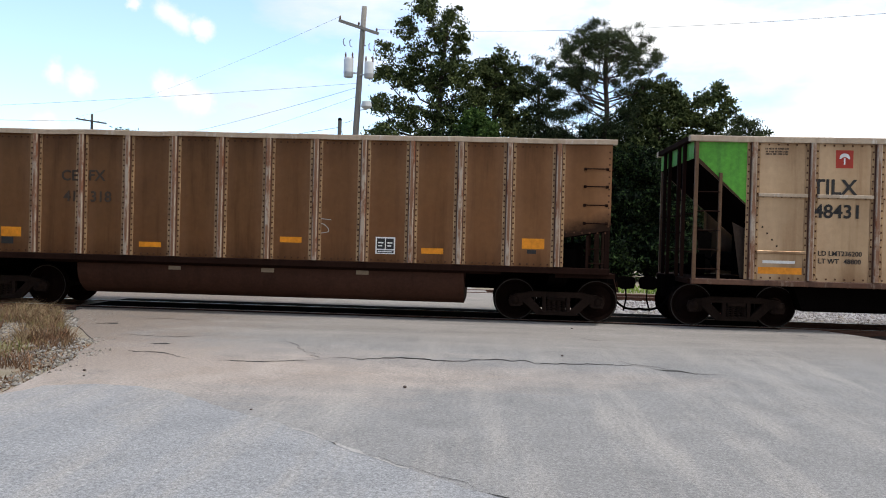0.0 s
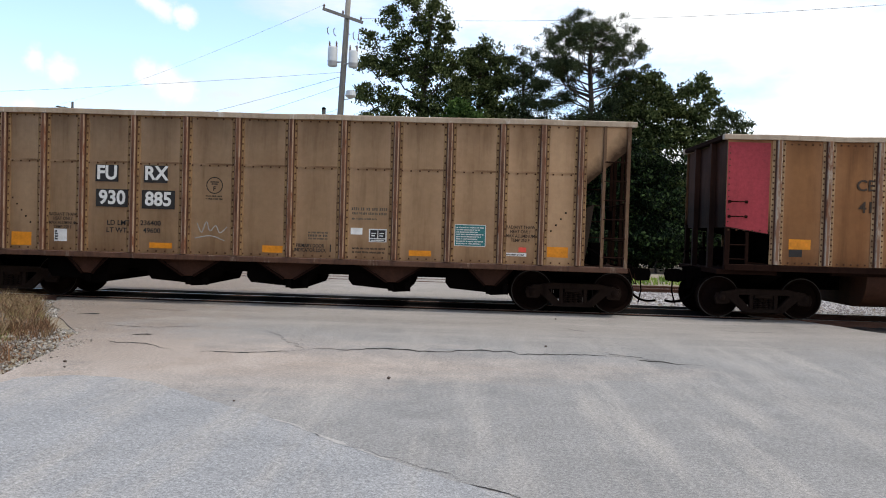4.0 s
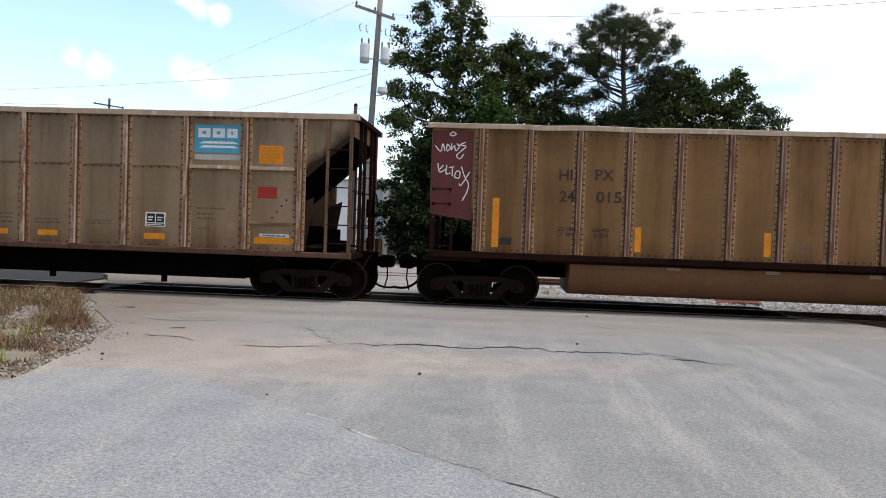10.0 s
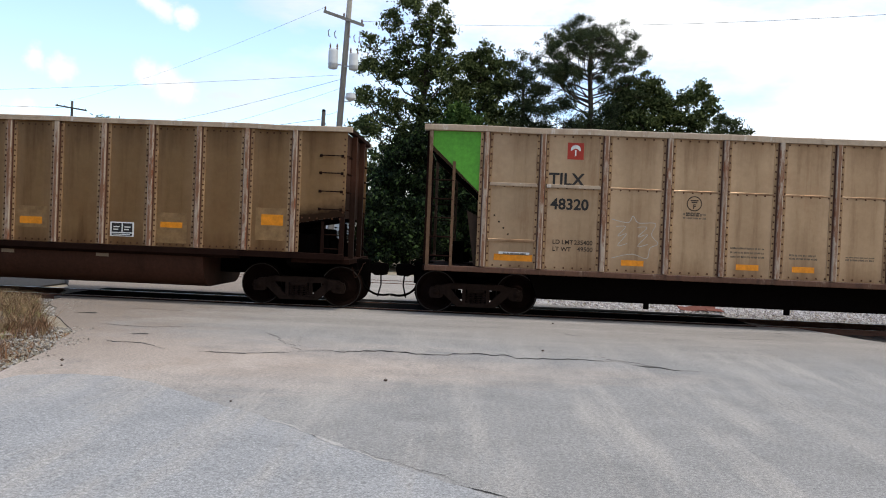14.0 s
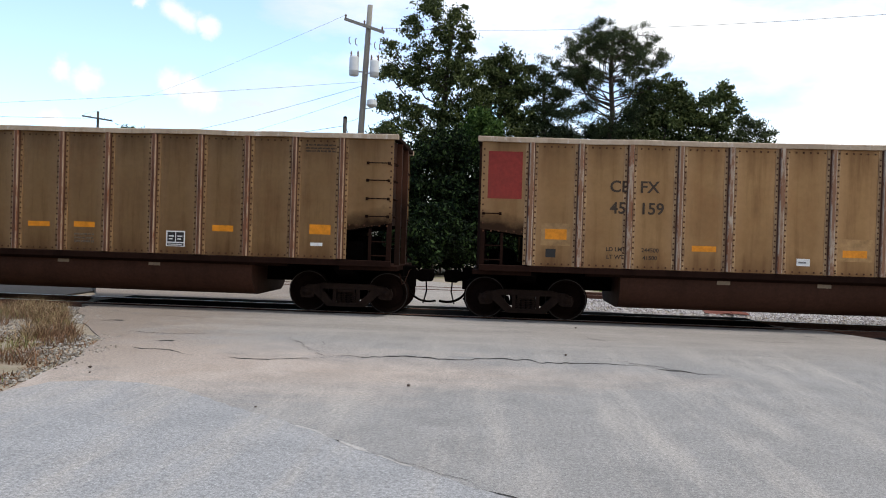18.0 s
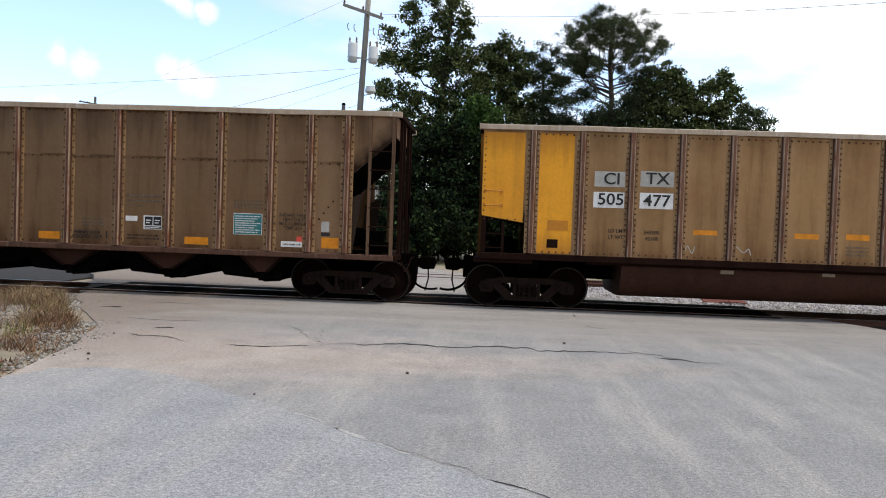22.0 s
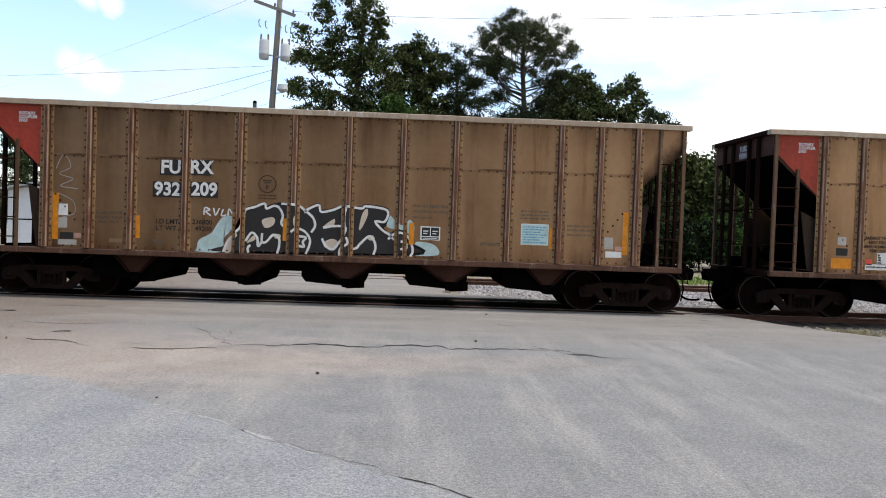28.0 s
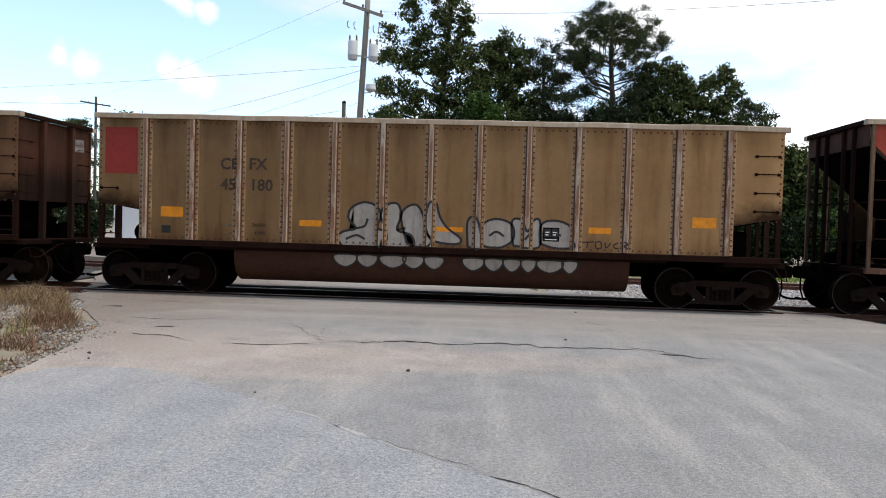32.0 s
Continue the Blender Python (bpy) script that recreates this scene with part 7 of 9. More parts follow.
lettering("PX", -3.64, 2.9, 0.32, FADED2, wagon_d, STENCIL_Y, bold=0.006, wide=1.0)
lettering("24", -4.39, 2.43, 0.32, FADED2, wagon_d, STENCIL_Y, bold=0.006, wide=1.0)
lettering("015", -3.52, 2.44, 0.32, FADED2, wagon_d, STENCIL_Y, bold=0.006, wide=1.15)
lettering("LD LMT", -4.36, 1.76, 0.12, FADED2, wagon_d, STENCIL_Y, bold=0.002, wide=1.0)
lettering("LT WT", -4.39, 1.64, 0.12, FADED2, wagon_d, STENCIL_Y, bold=0.002, wide=1.0)
lettering("286400", -3.68, 1.76, 0.12, FADED2, wagon_d, STENCIL_Y, bold=0.002, wide=1.0)
lettering("41200", -3.66, 1.64, 0.12, FADED2, wagon_d, STENCIL_Y, bold=0.002, wide=1.0)
decal("reflector", -5.94, -5.8, 1.33, 2.37, ORANGE, wagon_d, NEAR, "orange reflective strip")
decal("reflector", -2.96, -2.83, 1.33, 1.85, ORANGE, wagon_d, NEAR, "orange reflective strip")
decal("reflector", -0.33, -0.19, 1.33, 1.82, ORANGE, wagon_d, NEAR, "orange reflective strip")
decal("reflector", 2.75, 2.86, 1.34, 1.82, ORANGE, wagon_d, NEAR, "orange reflective strip")
decal("reflector", 5.97, 6.09, 1.34, 2.33, ORANGE, wagon_d, NEAR, "orange reflective strip")
decal("stencil_box", -5.77, -5.52, 1.39, 1.54, INK, wagon_d, NEAR)
decal("stencil_line", 0.22, 0.62, 1.57, 1.6, FADED, wagon_d, NEAR)
decal("stencil_line", 0.23, 0.62, 1.5, 1.53, FADED, wagon_d, NEAR)
decal("stencil_line", 0.23, 0.62, 1.43, 1.46, FADED, wagon_d, NEAR)
decal("stencil_line", 4.26, 4.97, 3.64, 3.67, FADED2, wagon_d, NEAR)
decal("stencil_line", 4.27, 4.97, 3.57, 3.6, FADED2, wagon_d, NEAR)
decal("stencil_line", 4.27, 4.97, 3.51, 3.54, FADED2, wagon_d, NEAR)
lettering("TILX", -4.43, 2.98, 0.36, INK, wagon_e, STENCIL_Y, bold=0.008, wide=1.0)
lettering("48320", -4.34, 2.46, 0.32, INK, wagon_e, STENCIL_Y, bold=0.008, wide=1.0)
lettering("LD LMT", -4.45, 1.67, 0.13, FADED2, wagon_e, STENCIL_Y, bold=0.002, wide=1.0)
lettering("235400", -4.02, 1.67, 0.13, FADED2, wagon_e, STENCIL_Y, bold=0.002, wide=1.0)
lettering("LT WT", -4.47, 1.52, 0.13, FADED2, wagon_e, STENCIL_Y, bold=0.002, wide=1.0)
lettering("49500", -3.98, 1.53, 0.13, FADED2, wagon_e, STENCIL_Y, bold=0.002, wide=1.0)
decal("owner_emblem", -4.43, -4.09, 3.42, 3.77, RED2, wagon_e, NEAR, "red square emblem with a white tree shape")
decal("reflector", -5.89, -5.0, 1.23, 1.37, ORANGE, wagon_e, NEAR, "orange reflective strip")
decal("reflector", -3.21, -2.74, 1.23, 1.35, ORANGE, wagon_e, NEAR, "orange reflective strip")
decal("reflector", -0.82, -0.35, 1.24, 1.36, ORANGE, wagon_e, NEAR, "orange reflective strip")
decal("reflector", 0.34, 0.8, 1.24, 1.36, ORANGE, wagon_e, NEAR, "orange reflective strip")
decal("notice", -5.79, -5.14, 1.36, 1.42, WHITE, wagon_e, NEAR)
decal("stencil_line", -1.97, -1.48, 2.35, 2.38, FADED, wagon_e, NEAR)
decal("stencil_line", -1.96, -1.47, 2.27, 2.3, FADED, wagon_e, NEAR)
decal("stencil_line", -0.95, -0.23, 1.68, 1.71, FADED, wagon_e, NEAR)
decal("stencil_line", -0.95, -0.23, 1.59, 1.62, FADED, wagon_e, NEAR)
decal("stencil_line", -0.94, -0.23, 1.5, 1.53, FADED, wagon_e, NEAR)
decal("stencil_line", 0.27, 0.85, 1.58, 1.61, FADED, wagon_e, NEAR)
decal("stencil_line", 0.27, 0.85, 1.51, 1.54, FADED, wagon_e, NEAR)
decal("stencil_line", 1.43, 2.02, 1.59, 1.61, FADED, wagon_e, NEAR)
decal("stencil_line", 1.43, 2.02, 1.53, 1.56, FADED, wagon_e, NEAR)
decal("stencil_line", 3.94, 4.57, 1.93, 1.96, FADED, wagon_e, NEAR)
decal("stencil_line", 3.94, 4.29, 1.81, 1.84, FADED, wagon_e, NEAR)
decal("stencil_line", 3.95, 4.34, 1.71, 1.74, FADED, wagon_e, NEAR)
decal("stencil_line", 3.96, 4.23, 1.49, 1.52, FADED, wagon_e, NEAR)
decal("reflector", 2.76, 3.23, 1.24, 1.37, ORANGE, wagon_e, NEAR, "orange reflective strip")
decal("reflector", 5.22, 6.14, 1.22, 1.36, ORANGE, wagon_e, NEAR, "orange reflective strip")
decal("notice", 5.34, 5.99, 1.37, 1.44, WHITE, wagon_e, NEAR)
TOUCH = plain("touched_up_tan_paint", (0.36, 0.22, 0.105), 0.42, 0.65, 0.3, 5)
for x0, x1, z0, z1 in ((-5.98, -5.36, 1.66, 2.13), (0.12, 0.82, 1.52, 1.98), (3.2, 3.88, 1.3, 1.95), (5.36, 6.02, 1.45, 2.14)):
    decal("touched_up_patch", x0, x1, z0, z1, TOUCH, wagon_f, NEAR, "paler touched-up square of paint", 0.0015)
lettering("CE", -4.37, 2.93, 0.34, FADED2, wagon_f, STENCIL_Y, bold=0.006, wide=1.0)
lettering("FX", -3.75, 2.93, 0.34, FADED2, wagon_f, STENCIL_Y, bold=0.006, wide=1.0)
lettering("45", -4.39, 2.48, 0.34, FADED2, wagon_f, STENCIL_Y, bold=0.006, wide=1.0)
lettering("159", -3.69, 2.48, 0.34, FADED2, wagon_f, STENCIL_Y, bold=0.006, wide=1.0)
lettering("LD LMT", -4.41, 1.62, 0.12, FADED2, wagon_f, STENCIL_Y, bold=0.002, wide=1.0)
lettering("244500", -3.7, 1.62, 0.12, FADED2, wagon_f, STENCIL_Y, bold=0.002, wide=1.0)
lettering("LT WT", -4.42, 1.46, 0.12, FADED2, wagon_f, STENCIL_Y, bold=0.002, wide=1.0)
lettering("41500", -3.7, 1.46, 0.12, FADED2, wagon_f, STENCIL_Y, bold=0.002, wide=1.0)
decal("reflector", -5.89, -5.44, 1.79, 2.01, ORANGE, wagon_f, NEAR, "orange reflective strip")
decal("reflector", -2.84, -2.34, 1.63, 1.75, ORANGE, wagon_f, NEAR, "orange reflective strip")
decal("reflector", 0.22, 0.71, 1.6, 1.75, ORANGE, wagon_f, NEAR, "orange reflective strip")
decal("notice", -0.7, -0.43, 1.4, 1.55, WHITE, wagon_f, NEAR)
decal("stencil_box", -5.87, -5.66, 1.41, 1.59, INK, wagon_f, NEAR)
decal("reflector", 3.3, 3.78, 1.63, 1.75, ORANGE, wagon_f, NEAR, "orange reflective strip")
decal("reflector", 5.48, 5.95, 1.77, 2.0, ORANGE, wagon_f, NEAR, "orange reflective strip")
decal("stencil_patch", -4.92, -4.21, 2.68, 3.0, PLATEGREY, wagon_g, NEAR - 0.002, "pale stencil patch")
lettering("CI", -4.56, 2.84, 0.34, INK, wagon_g, STENCIL_Y - 0.003, bold=0.004, wide=1.1)
decal("stencil_patch", -3.97, -3.28, 2.71, 3.03, PLATEGREY, wagon_g, NEAR - 0.002, "pale stencil patch")
lettering("TX", -3.62, 2.87, 0.34, INK, wagon_g, STENCIL_Y - 0.003, bold=0.004, wide=1.1)
decal("stencil_patch", -4.93, -4.21, 2.24, 2.57, WHITE, wagon_g, NEAR - 0.002, "pale stencil patch")
lettering("505", -4.57, 2.41, 0.34, INK, wagon_g, STENCIL_Y - 0.003, bold=0.004, wide=1.1)
decal("stencil_patch", -3.97, -3.28, 2.25, 2.58, WHITE, wagon_g, NEAR - 0.002, "pale stencil patch")
lettering("477", -3.62, 2.41, 0.34, INK, wagon_g, STENCIL_Y - 0.003, bold=0.004, wide=1.1)
lettering("LD LMT", -4.42, 1.76, 0.11, FADED2, wagon_g, STENCIL_Y, bold=0.002, wide=1.0)
lettering("LT WT", -4.44, 1.63, 0.11, FADED2, wagon_g, STENCIL_Y, bold=0.002, wide=1.0)
lettering("243500", -3.7, 1.75, 0.11, FADED2, wagon_g, STENCIL_Y, bold=0.002, wide=1.0)
lettering("42100", -3.69, 1.62, 0.11, FADED2, wagon_g, STENCIL_Y, bold=0.002, wide=1.0)
decal("reflector", -5.87, -5.44, 1.73, 1.94, ORANGE2, wagon_g, NEAR - 0.006, "dark orange reflector on the yellow paint")
decal("reflector", -2.84, -2.35, 1.74, 1.84, ORANGE, wagon_g, NEAR, "orange reflective strip")
decal("stencil_box", -5.87, -5.64, 1.36, 1.54, RUST, wagon_g, NEAR - 0.006)
decal("reflector", -0.78, -0.29, 1.73, 1.84, ORANGE, wagon_g, NEAR, "orange reflective strip")
decal("reflector", 0.26, 0.73, 1.74, 1.86, ORANGE, wagon_g, NEAR, "orange reflective strip")
decal("reflector", 3.36, 3.82, 1.74, 1.87, ORANGE, wagon_g, NEAR, "orange reflective strip")
decal("reflector", 5.49, 5.95, 1.74, 1.95, ORANGE, wagon_g, NEAR, "orange reflective strip")
decal("notice", 5.52, 5.78, 1.49, 1.56, WHITE, wagon_g, NEAR)
decal("stencil_line", 0.27, 0.72, 1.57, 1.6, FADED, wagon_g, NEAR)
decal("stencil_line", 0.28, 0.72, 1.49, 1.52, FADED, wagon_g, NEAR)
decal("stencil_line", 0.28, 0.73, 1.41, 1.45, FADED, wagon_g, NEAR)
decal("stencil_line", 5.36, 6.02, 3.64, 3.67, FADED2, wagon_g, NEAR)
decal("stencil_line", 5.36, 6.03, 3.57, 3.6, FADED2, wagon_g, NEAR)
decal("stencil_line", 5.36, 6.03, 3.51, 3.54, FADED2, wagon_g, NEAR)
lettering("CE", -4.37, 2.87, 0.34, FADED2, wagon_j, STENCIL_Y, bold=0.006, wide=1.0)
lettering("FX", -3.75, 2.88, 0.34, FADED2, wagon_j, STENCIL_Y, bold=0.006, wide=1.0)
lettering("45", -4.39, 2.43, 0.34, FADED2, wagon_j, STENCIL_Y, bold=0.006, wide=1.0)
lettering("180", -3.67, 2.43, 0.34, FADED2, wagon_j, STENCIL_Y, bold=0.006, wide=1.0)
decal("reflector", -5.87, -5.38, 1.71, 1.93, ORANGE, wagon_j, NEAR, "orange reflective strip")
decal("reflector", -2.82, -2.34, 1.59, 1.72, ORANGE, wagon_j, NEAR, "orange reflective strip")
decal("stencil_box", -5.85, -5.65, 1.36, 1.52, INK, wagon_j, NEAR)
decal("reflector", 0.09, 0.69, 1.56, 1.66, ORANGE, wagon_j, NEAR, "orange reflective strip")
decal("reflector", 3.33, 3.8, 1.61, 1.74, ORANGE, wagon_j, NEAR, "orange reflective strip")
decal("reflector", 5.46, 5.95, 1.79, 2.01, ORANGE, wagon_j, NEAR, "orange reflective strip")
lettering("246500", -3.7, 1.58, 0.1, FADED2, wagon_j, STENCIL_Y, bold=0.002, wide=1.0)
lettering("41800", -3.68, 1.41, 0.1, FADED2, wagon_j, STENCIL_Y, bold=0.002, wide=1.0)
decal("stencil_line", -4.5, -4.2, 1.55, 1.58, FADED, wagon_j, NEAR)
decal("stencil_line", -4.49, -4.2, 1.37, 1.41, FADED, wagon_j, NEAR)
decal("stencil_patch", -4.13, -3.63, 2.58, 2.94, INK, wagon_c, NEAR - 0.0125, "black stencil patch")
lettering("FU", -3.88, 2.76, 0.41, WHITE, wagon_c, STENCIL_Y - 0.003, bold=0.012, wide=0.95)
decal("stencil_patch", -3.07, -2.56, 2.58, 2.95, INK, wagon_c, NEAR - 0.0125, "black stencil patch")
lettering("RX", -2.81, 2.77, 0.41, WHITE, wagon_c, STENCIL_Y - 0.003, bold=0.012, wide=0.95)
decal("stencil_patch", -4.11, -3.41, 2.04, 2.42, INK, wagon_c, NEAR - 0.0125, "black stencil patch")
lettering("930", -3.76, 2.23, 0.41, WHITE, wagon_c, STENCIL_Y - 0.003, bold=0.012, wide=0.95)
decal("stencil_patch", -3.11, -2.39, 2.02, 2.42, INK, wagon_c, NEAR - 0.0125, "black stencil patch")
lettering("885", -2.75, 2.22, 0.41, WHITE, wagon_c, STENCIL_Y - 0.003, bold=0.012, wide=0.95)
decal("stencil_patch", -4.15, -3.68, 2.58, 2.95, INK, wagon_h, NEAR - 0.0125, "black stencil patch")
lettering("FU", -3.92, 2.77, 0.38, WHITE, wagon_h, STENCIL_Y - 0.003, bold=0.012, wide=0.95)
decal("stencil_patch", -3.18, -2.66, 2.57, 2.93, INK, wagon_h, NEAR - 0.0125, "black stencil patch")
lettering("RX", -2.92, 2.75, 0.38, WHITE, wagon_h, STENCIL_Y - 0.003, bold=0.012, wide=0.95)
decal("stencil_patch", -4.16, -3.48, 2.03, 2.4, INK, wagon_h, NEAR - 0.0125, "black stencil patch")
lettering("930", -3.82, 2.21, 0.38, WHITE, wagon_h, STENCIL_Y - 0.003, bold=0.012, wide=0.95)
decal("stencil_patch", -3.17, -2.45, 2.01, 2.38, INK, wagon_h, NEAR - 0.0125, "black stencil patch")
lettering("986", -2.81, 2.2, 0.38, WHITE, wagon_h, STENCIL_Y - 0.003, bold=0.012, wide=0.95)
decal("stencil_patch", -3.82, -3.37, 2.65, 2.98, INK, wagon_i, NEAR - 0.0125, "black stencil patch")
lettering("FU", -3.6, 2.81, 0.38, WHITE, wagon_i, STENCIL_Y - 0.003, bold=0.012, wide=0.95)
decal("stencil_patch", -3.18, -2.77, 2.67, 2.99, INK, wagon_i, NEAR - 0.0125, "black stencil patch")
lettering("RX", -2.97, 2.83, 0.38, WHITE, wagon_i, STENCIL_Y - 0.003, bold=0.012, wide=0.95)
decal("stencil_patch", -3.96, -3.37, 2.19, 2.51, INK, wagon_i, NEAR - 0.0125, "black stencil patch")
lettering("932", -3.66, 2.35, 0.38, WHITE, wagon_i, STENCIL_Y - 0.003, bold=0.012, wide=0.95)
decal("stencil_patch", -3.19, -2.62, 2.21, 2.53, INK, wagon_i, NEAR - 0.0125, "black stencil patch")
lettering("209", -2.9, 2.37, 0.38, WHITE, wagon_i, STENCIL_Y - 0.003, bold=0.012, wide=0.95)
lettering("LD LMT", -3.61, 1.7, 0.15, INK, wagon_c, STENCIL_Y, bold=0.002, wide=1.0)
lettering("236400", -2.91, 1.71, 0.15, INK, wagon_c, STENCIL_Y, bold=0.002, wide=1.0)
lettering("LT WT", -3.65, 1.54, 0.15, INK, wagon_c, STENCIL_Y, bold=0.002, wide=1.0)
lettering("49600", -2.88, 1.55, 0.15, INK, wagon_c, STENCIL_Y, bold=0.002, wide=1.0)
lettering("LD LMT", -3.69, 1.69, 0.14, INK, wagon_h, STENCIL_Y, bold=0.002, wide=1.0)
lettering("236400", -3.0, 1.7, 0.14, INK, wagon_h, STENCIL_Y, bold=0.002, wide=1.0)
lettering("LT WT", -3.72, 1.53, 0.14, INK, wagon_h, STENCIL_Y, bold=0.002, wide=1.0)
lettering("49600", -2.97, 1.54, 0.14, INK, wagon_h, STENCIL_Y, bold=0.002, wide=1.0)
lettering("LD LMT", -3.65, 1.68, 0.14, INK, wagon_i, STENCIL_Y, bold=0.002, wide=1.0)
lettering("236800", -2.93, 1.69, 0.14, INK, wagon_i, STENCIL_Y, bold=0.002, wide=1.0)
lettering("LT WT", -3.67, 1.54, 0.14, INK, wagon_i, STENCIL_Y, bold=0.002, wide=1.0)
lettering("49200", -2.9, 1.55, 0.14, INK, wagon_i, STENCIL_Y, bold=0.002, wide=1.0)
decal("reflector", -2.93, -2.44, 1.18, 1.3, ORANGE, wagon_c, NEAR, "orange reflective strip")
decal("reflector", -0.48, 0.02, 1.16, 1.31, ORANGE, wagon_c, NEAR, "orange reflective strip")
decal("reflector", 2.66, 3.13, 1.18, 1.3, ORANGE, wagon_c, NEAR, "orange reflective strip")
decal("reflector", -5.96, -5.52, 1.16, 1.45, ORANGE, wagon_c, NEAR, "orange reflective strip")
decal("notice_board", -5.02, -4.74, 1.27, 1.54, WHITE, wagon_c, NEAR, "white notice")
decal("notice", -5.35, -5.18, 1.3, 1.42, PINKRED, wagon_c, NEAR, "red sticker")
decal("notice", 1.41, 1.66, 1.6, 1.74, WHITE, wagon_c, NEAR)
decal("stencil_line", 0.5, 0.92, 1.6, 1.63, FADED, wagon_c, NEAR)
decal("stencil_line", 0.5, 0.92, 1.53, 1.57, FADED, wagon_c, NEAR)
decal("stencil_line", 0.51, 0.93, 1.47, 1.5, FADED, wagon_c, NEAR)
decal("stencil_line", 1.42, 2.18, 2.12, 2.17, FADED, wagon_c, NEAR)
decal("stencil_line", 1.43, 2.18, 2.03, 2.07, FADED, wagon_c, NEAR)
decal("stencil_line", 1.43, 1.97, 1.92, 1.95, FADED, wagon_c, NEAR)
decal("stencil_line", 1.45, 2.15, 1.29, 1.32, FADED2, wagon_c, NEAR)
decal("stencil_line", 1.45, 2.16, 1.21, 1.24, FADED2, wagon_c, NEAR)
decal("reflector", -5.89, -5.44, 1.17, 1.39, ORANGE, wagon_h, NEAR, "orange reflective strip")
decal("reflector", -3.04, -2.54, 1.17, 1.3, ORANGE, wagon_h, NEAR, "orange reflective strip")
decal("reflector", -0.55, -0.07, 1.16, 1.32, ORANGE, wagon_h, NEAR, "orange reflective strip")
decal("notice_board", -4.87, -4.59, 1.28, 1.54, WHITE, wagon_h, NEAR, "white notice")
decal("notice", -5.15, -4.98, 1.27, 1.39, PINKRED, wagon_h, NEAR, "red sticker")
decal("notice", -5.15, -4.59, 1.16, 1.29, WHITE, wagon_h, NEAR)
decal("stencil_box", -5.79, -5.53, 1.45, 1.61, INK, wagon_h, NEAR)
decal("notice", -5.76, -5.57, 1.68, 1.86, PLATEGREY, wagon_h, NEAR)
decal("stencil_line", 0.42, 0.9, 1.61, 1.64, FADED, wagon_h, NEAR)
decal("stencil_line", 0.42, 0.9, 1.53, 1.56, FADED, wagon_h, NEAR)
decal("stencil_line", 0.43, 0.91, 1.46, 1.49, FADED, wagon_h, NEAR)
decal("stencil_line", -4.07, -3.66, 1.28, 1.31, FADED, wagon_h, NEAR)
decal("stencil_line", -4.07, -3.66, 1.22, 1.24, FADED, wagon_h, NEAR)
decal("reflector", 2.72, 3.24, 1.15, 1.31, ORANGE, wagon_h, NEAR, "orange reflective strip")
decal("reflector", 5.72, 6.17, 1.17, 1.4, ORANGE, wagon_h, NEAR, "orange reflective strip")
decal("stencil_line", 1.4, 2.21, 2.14, 2.19, FADED, wagon_h, NEAR)
decal("stencil_line", 1.41, 2.22, 2.03, 2.07, FADED, wagon_h, NEAR)
decal("stencil_line", 1.41, 1.82, 1.93, 1.96, FADED, wagon_h, NEAR)
decal("notice", 1.4, 1.66, 1.61, 1.72, WHITE, wagon_h, NEAR)
decal("stencil_line", 3.79, 4.42, 2.12, 2.14, FADED, wagon_h, NEAR)
decal("stencil_line", 3.79, 4.43, 2.04, 2.07, FADED, wagon_h, NEAR)
decal("stencil_line", 3.79, 4.43, 1.97, 2.0, FADED, wagon_h, NEAR)
decal("stencil_line", 1.44, 2.18, 1.29, 1.32, FADED2, wagon_h, NEAR)
decal("stencil_line", 1.44, 2.18, 1.22, 1.25, FADED2, wagon_h, NEAR)
decal("notice", 5.18, 5.34, 1.29, 1.4, PINKRED, wagon_h, NEAR, "red sticker")
decal("notice", 4.84, 5.36, 1.17, 1.29, WHITE, wagon_h, NEAR)
decal("notice", 5.71, 5.88, 1.52, 1.74, PLATEGREY, wagon_h, NEAR)
decal("stencil_box", 5.71, 5.9, 1.43, 1.51, INK, wagon_h, NEAR)
decal("reflector", -6.0, -5.88, 1.24, 2.2, ORANGE, wagon_i, NEAR, "orange reflective strip")
decal("reflector", -4.32, -4.21, 1.32, 1.79, ORANGE, wagon_i, NEAR, "orange reflective strip")
decal("reflector", -1.25, -1.14, 1.36, 1.83, ORANGE, wagon_i, NEAR - 0.008, "orange reflective strip")
decal("notice_board", -5.89, -5.69, 1.74, 1.98, WHITE, wagon_i, NEAR, "white notice")
decal("notice", -5.88, -5.7, 1.48, 1.7, PLATEGREY, wagon_i, NEAR)
decal("stencil_box", -5.84, -5.57, 1.25, 1.39, INK, wagon_i, NEAR)
decal("notice", -5.55, -5.41, 1.28, 1.38, PINKRED2, wagon_i, NEAR)
decal("notice", -5.88, -5.5, 1.13, 1.24, PLATEGREY, wagon_i, NEAR)
lettering("ALUMINUM CAR", -4.85, 1.825, 0.085, FADED, wagon_i, STENCIL_Y, bold=0.001, wide=0.85)
lettering("RADIANT THAW", -4.85, 1.725, 0.085, FADED, wagon_i, STENCIL_Y, bold=0.001, wide=0.85)
lettering("HEAT ONLY", -4.85, 1.63, 0.085, FADED, wagon_i, STENCIL_Y, bold=0.001, wide=0.85)
decal("notice", -4.84, -4.57, 1.21, 1.29, TAN_PALE, wagon_i, NEAR)
decal("stencil_line", -3.99, -3.7, 1.27, 1.3, FADED, wagon_i, NEAR)
decal("stencil_line", -3.99, -3.7, 1.21, 1.24, FADED, wagon_i, NEAR)
decal("reflector", 4.39, 4.5, 1.38, 1.83, ORANGE, wagon_i, NEAR, "orange reflective strip")
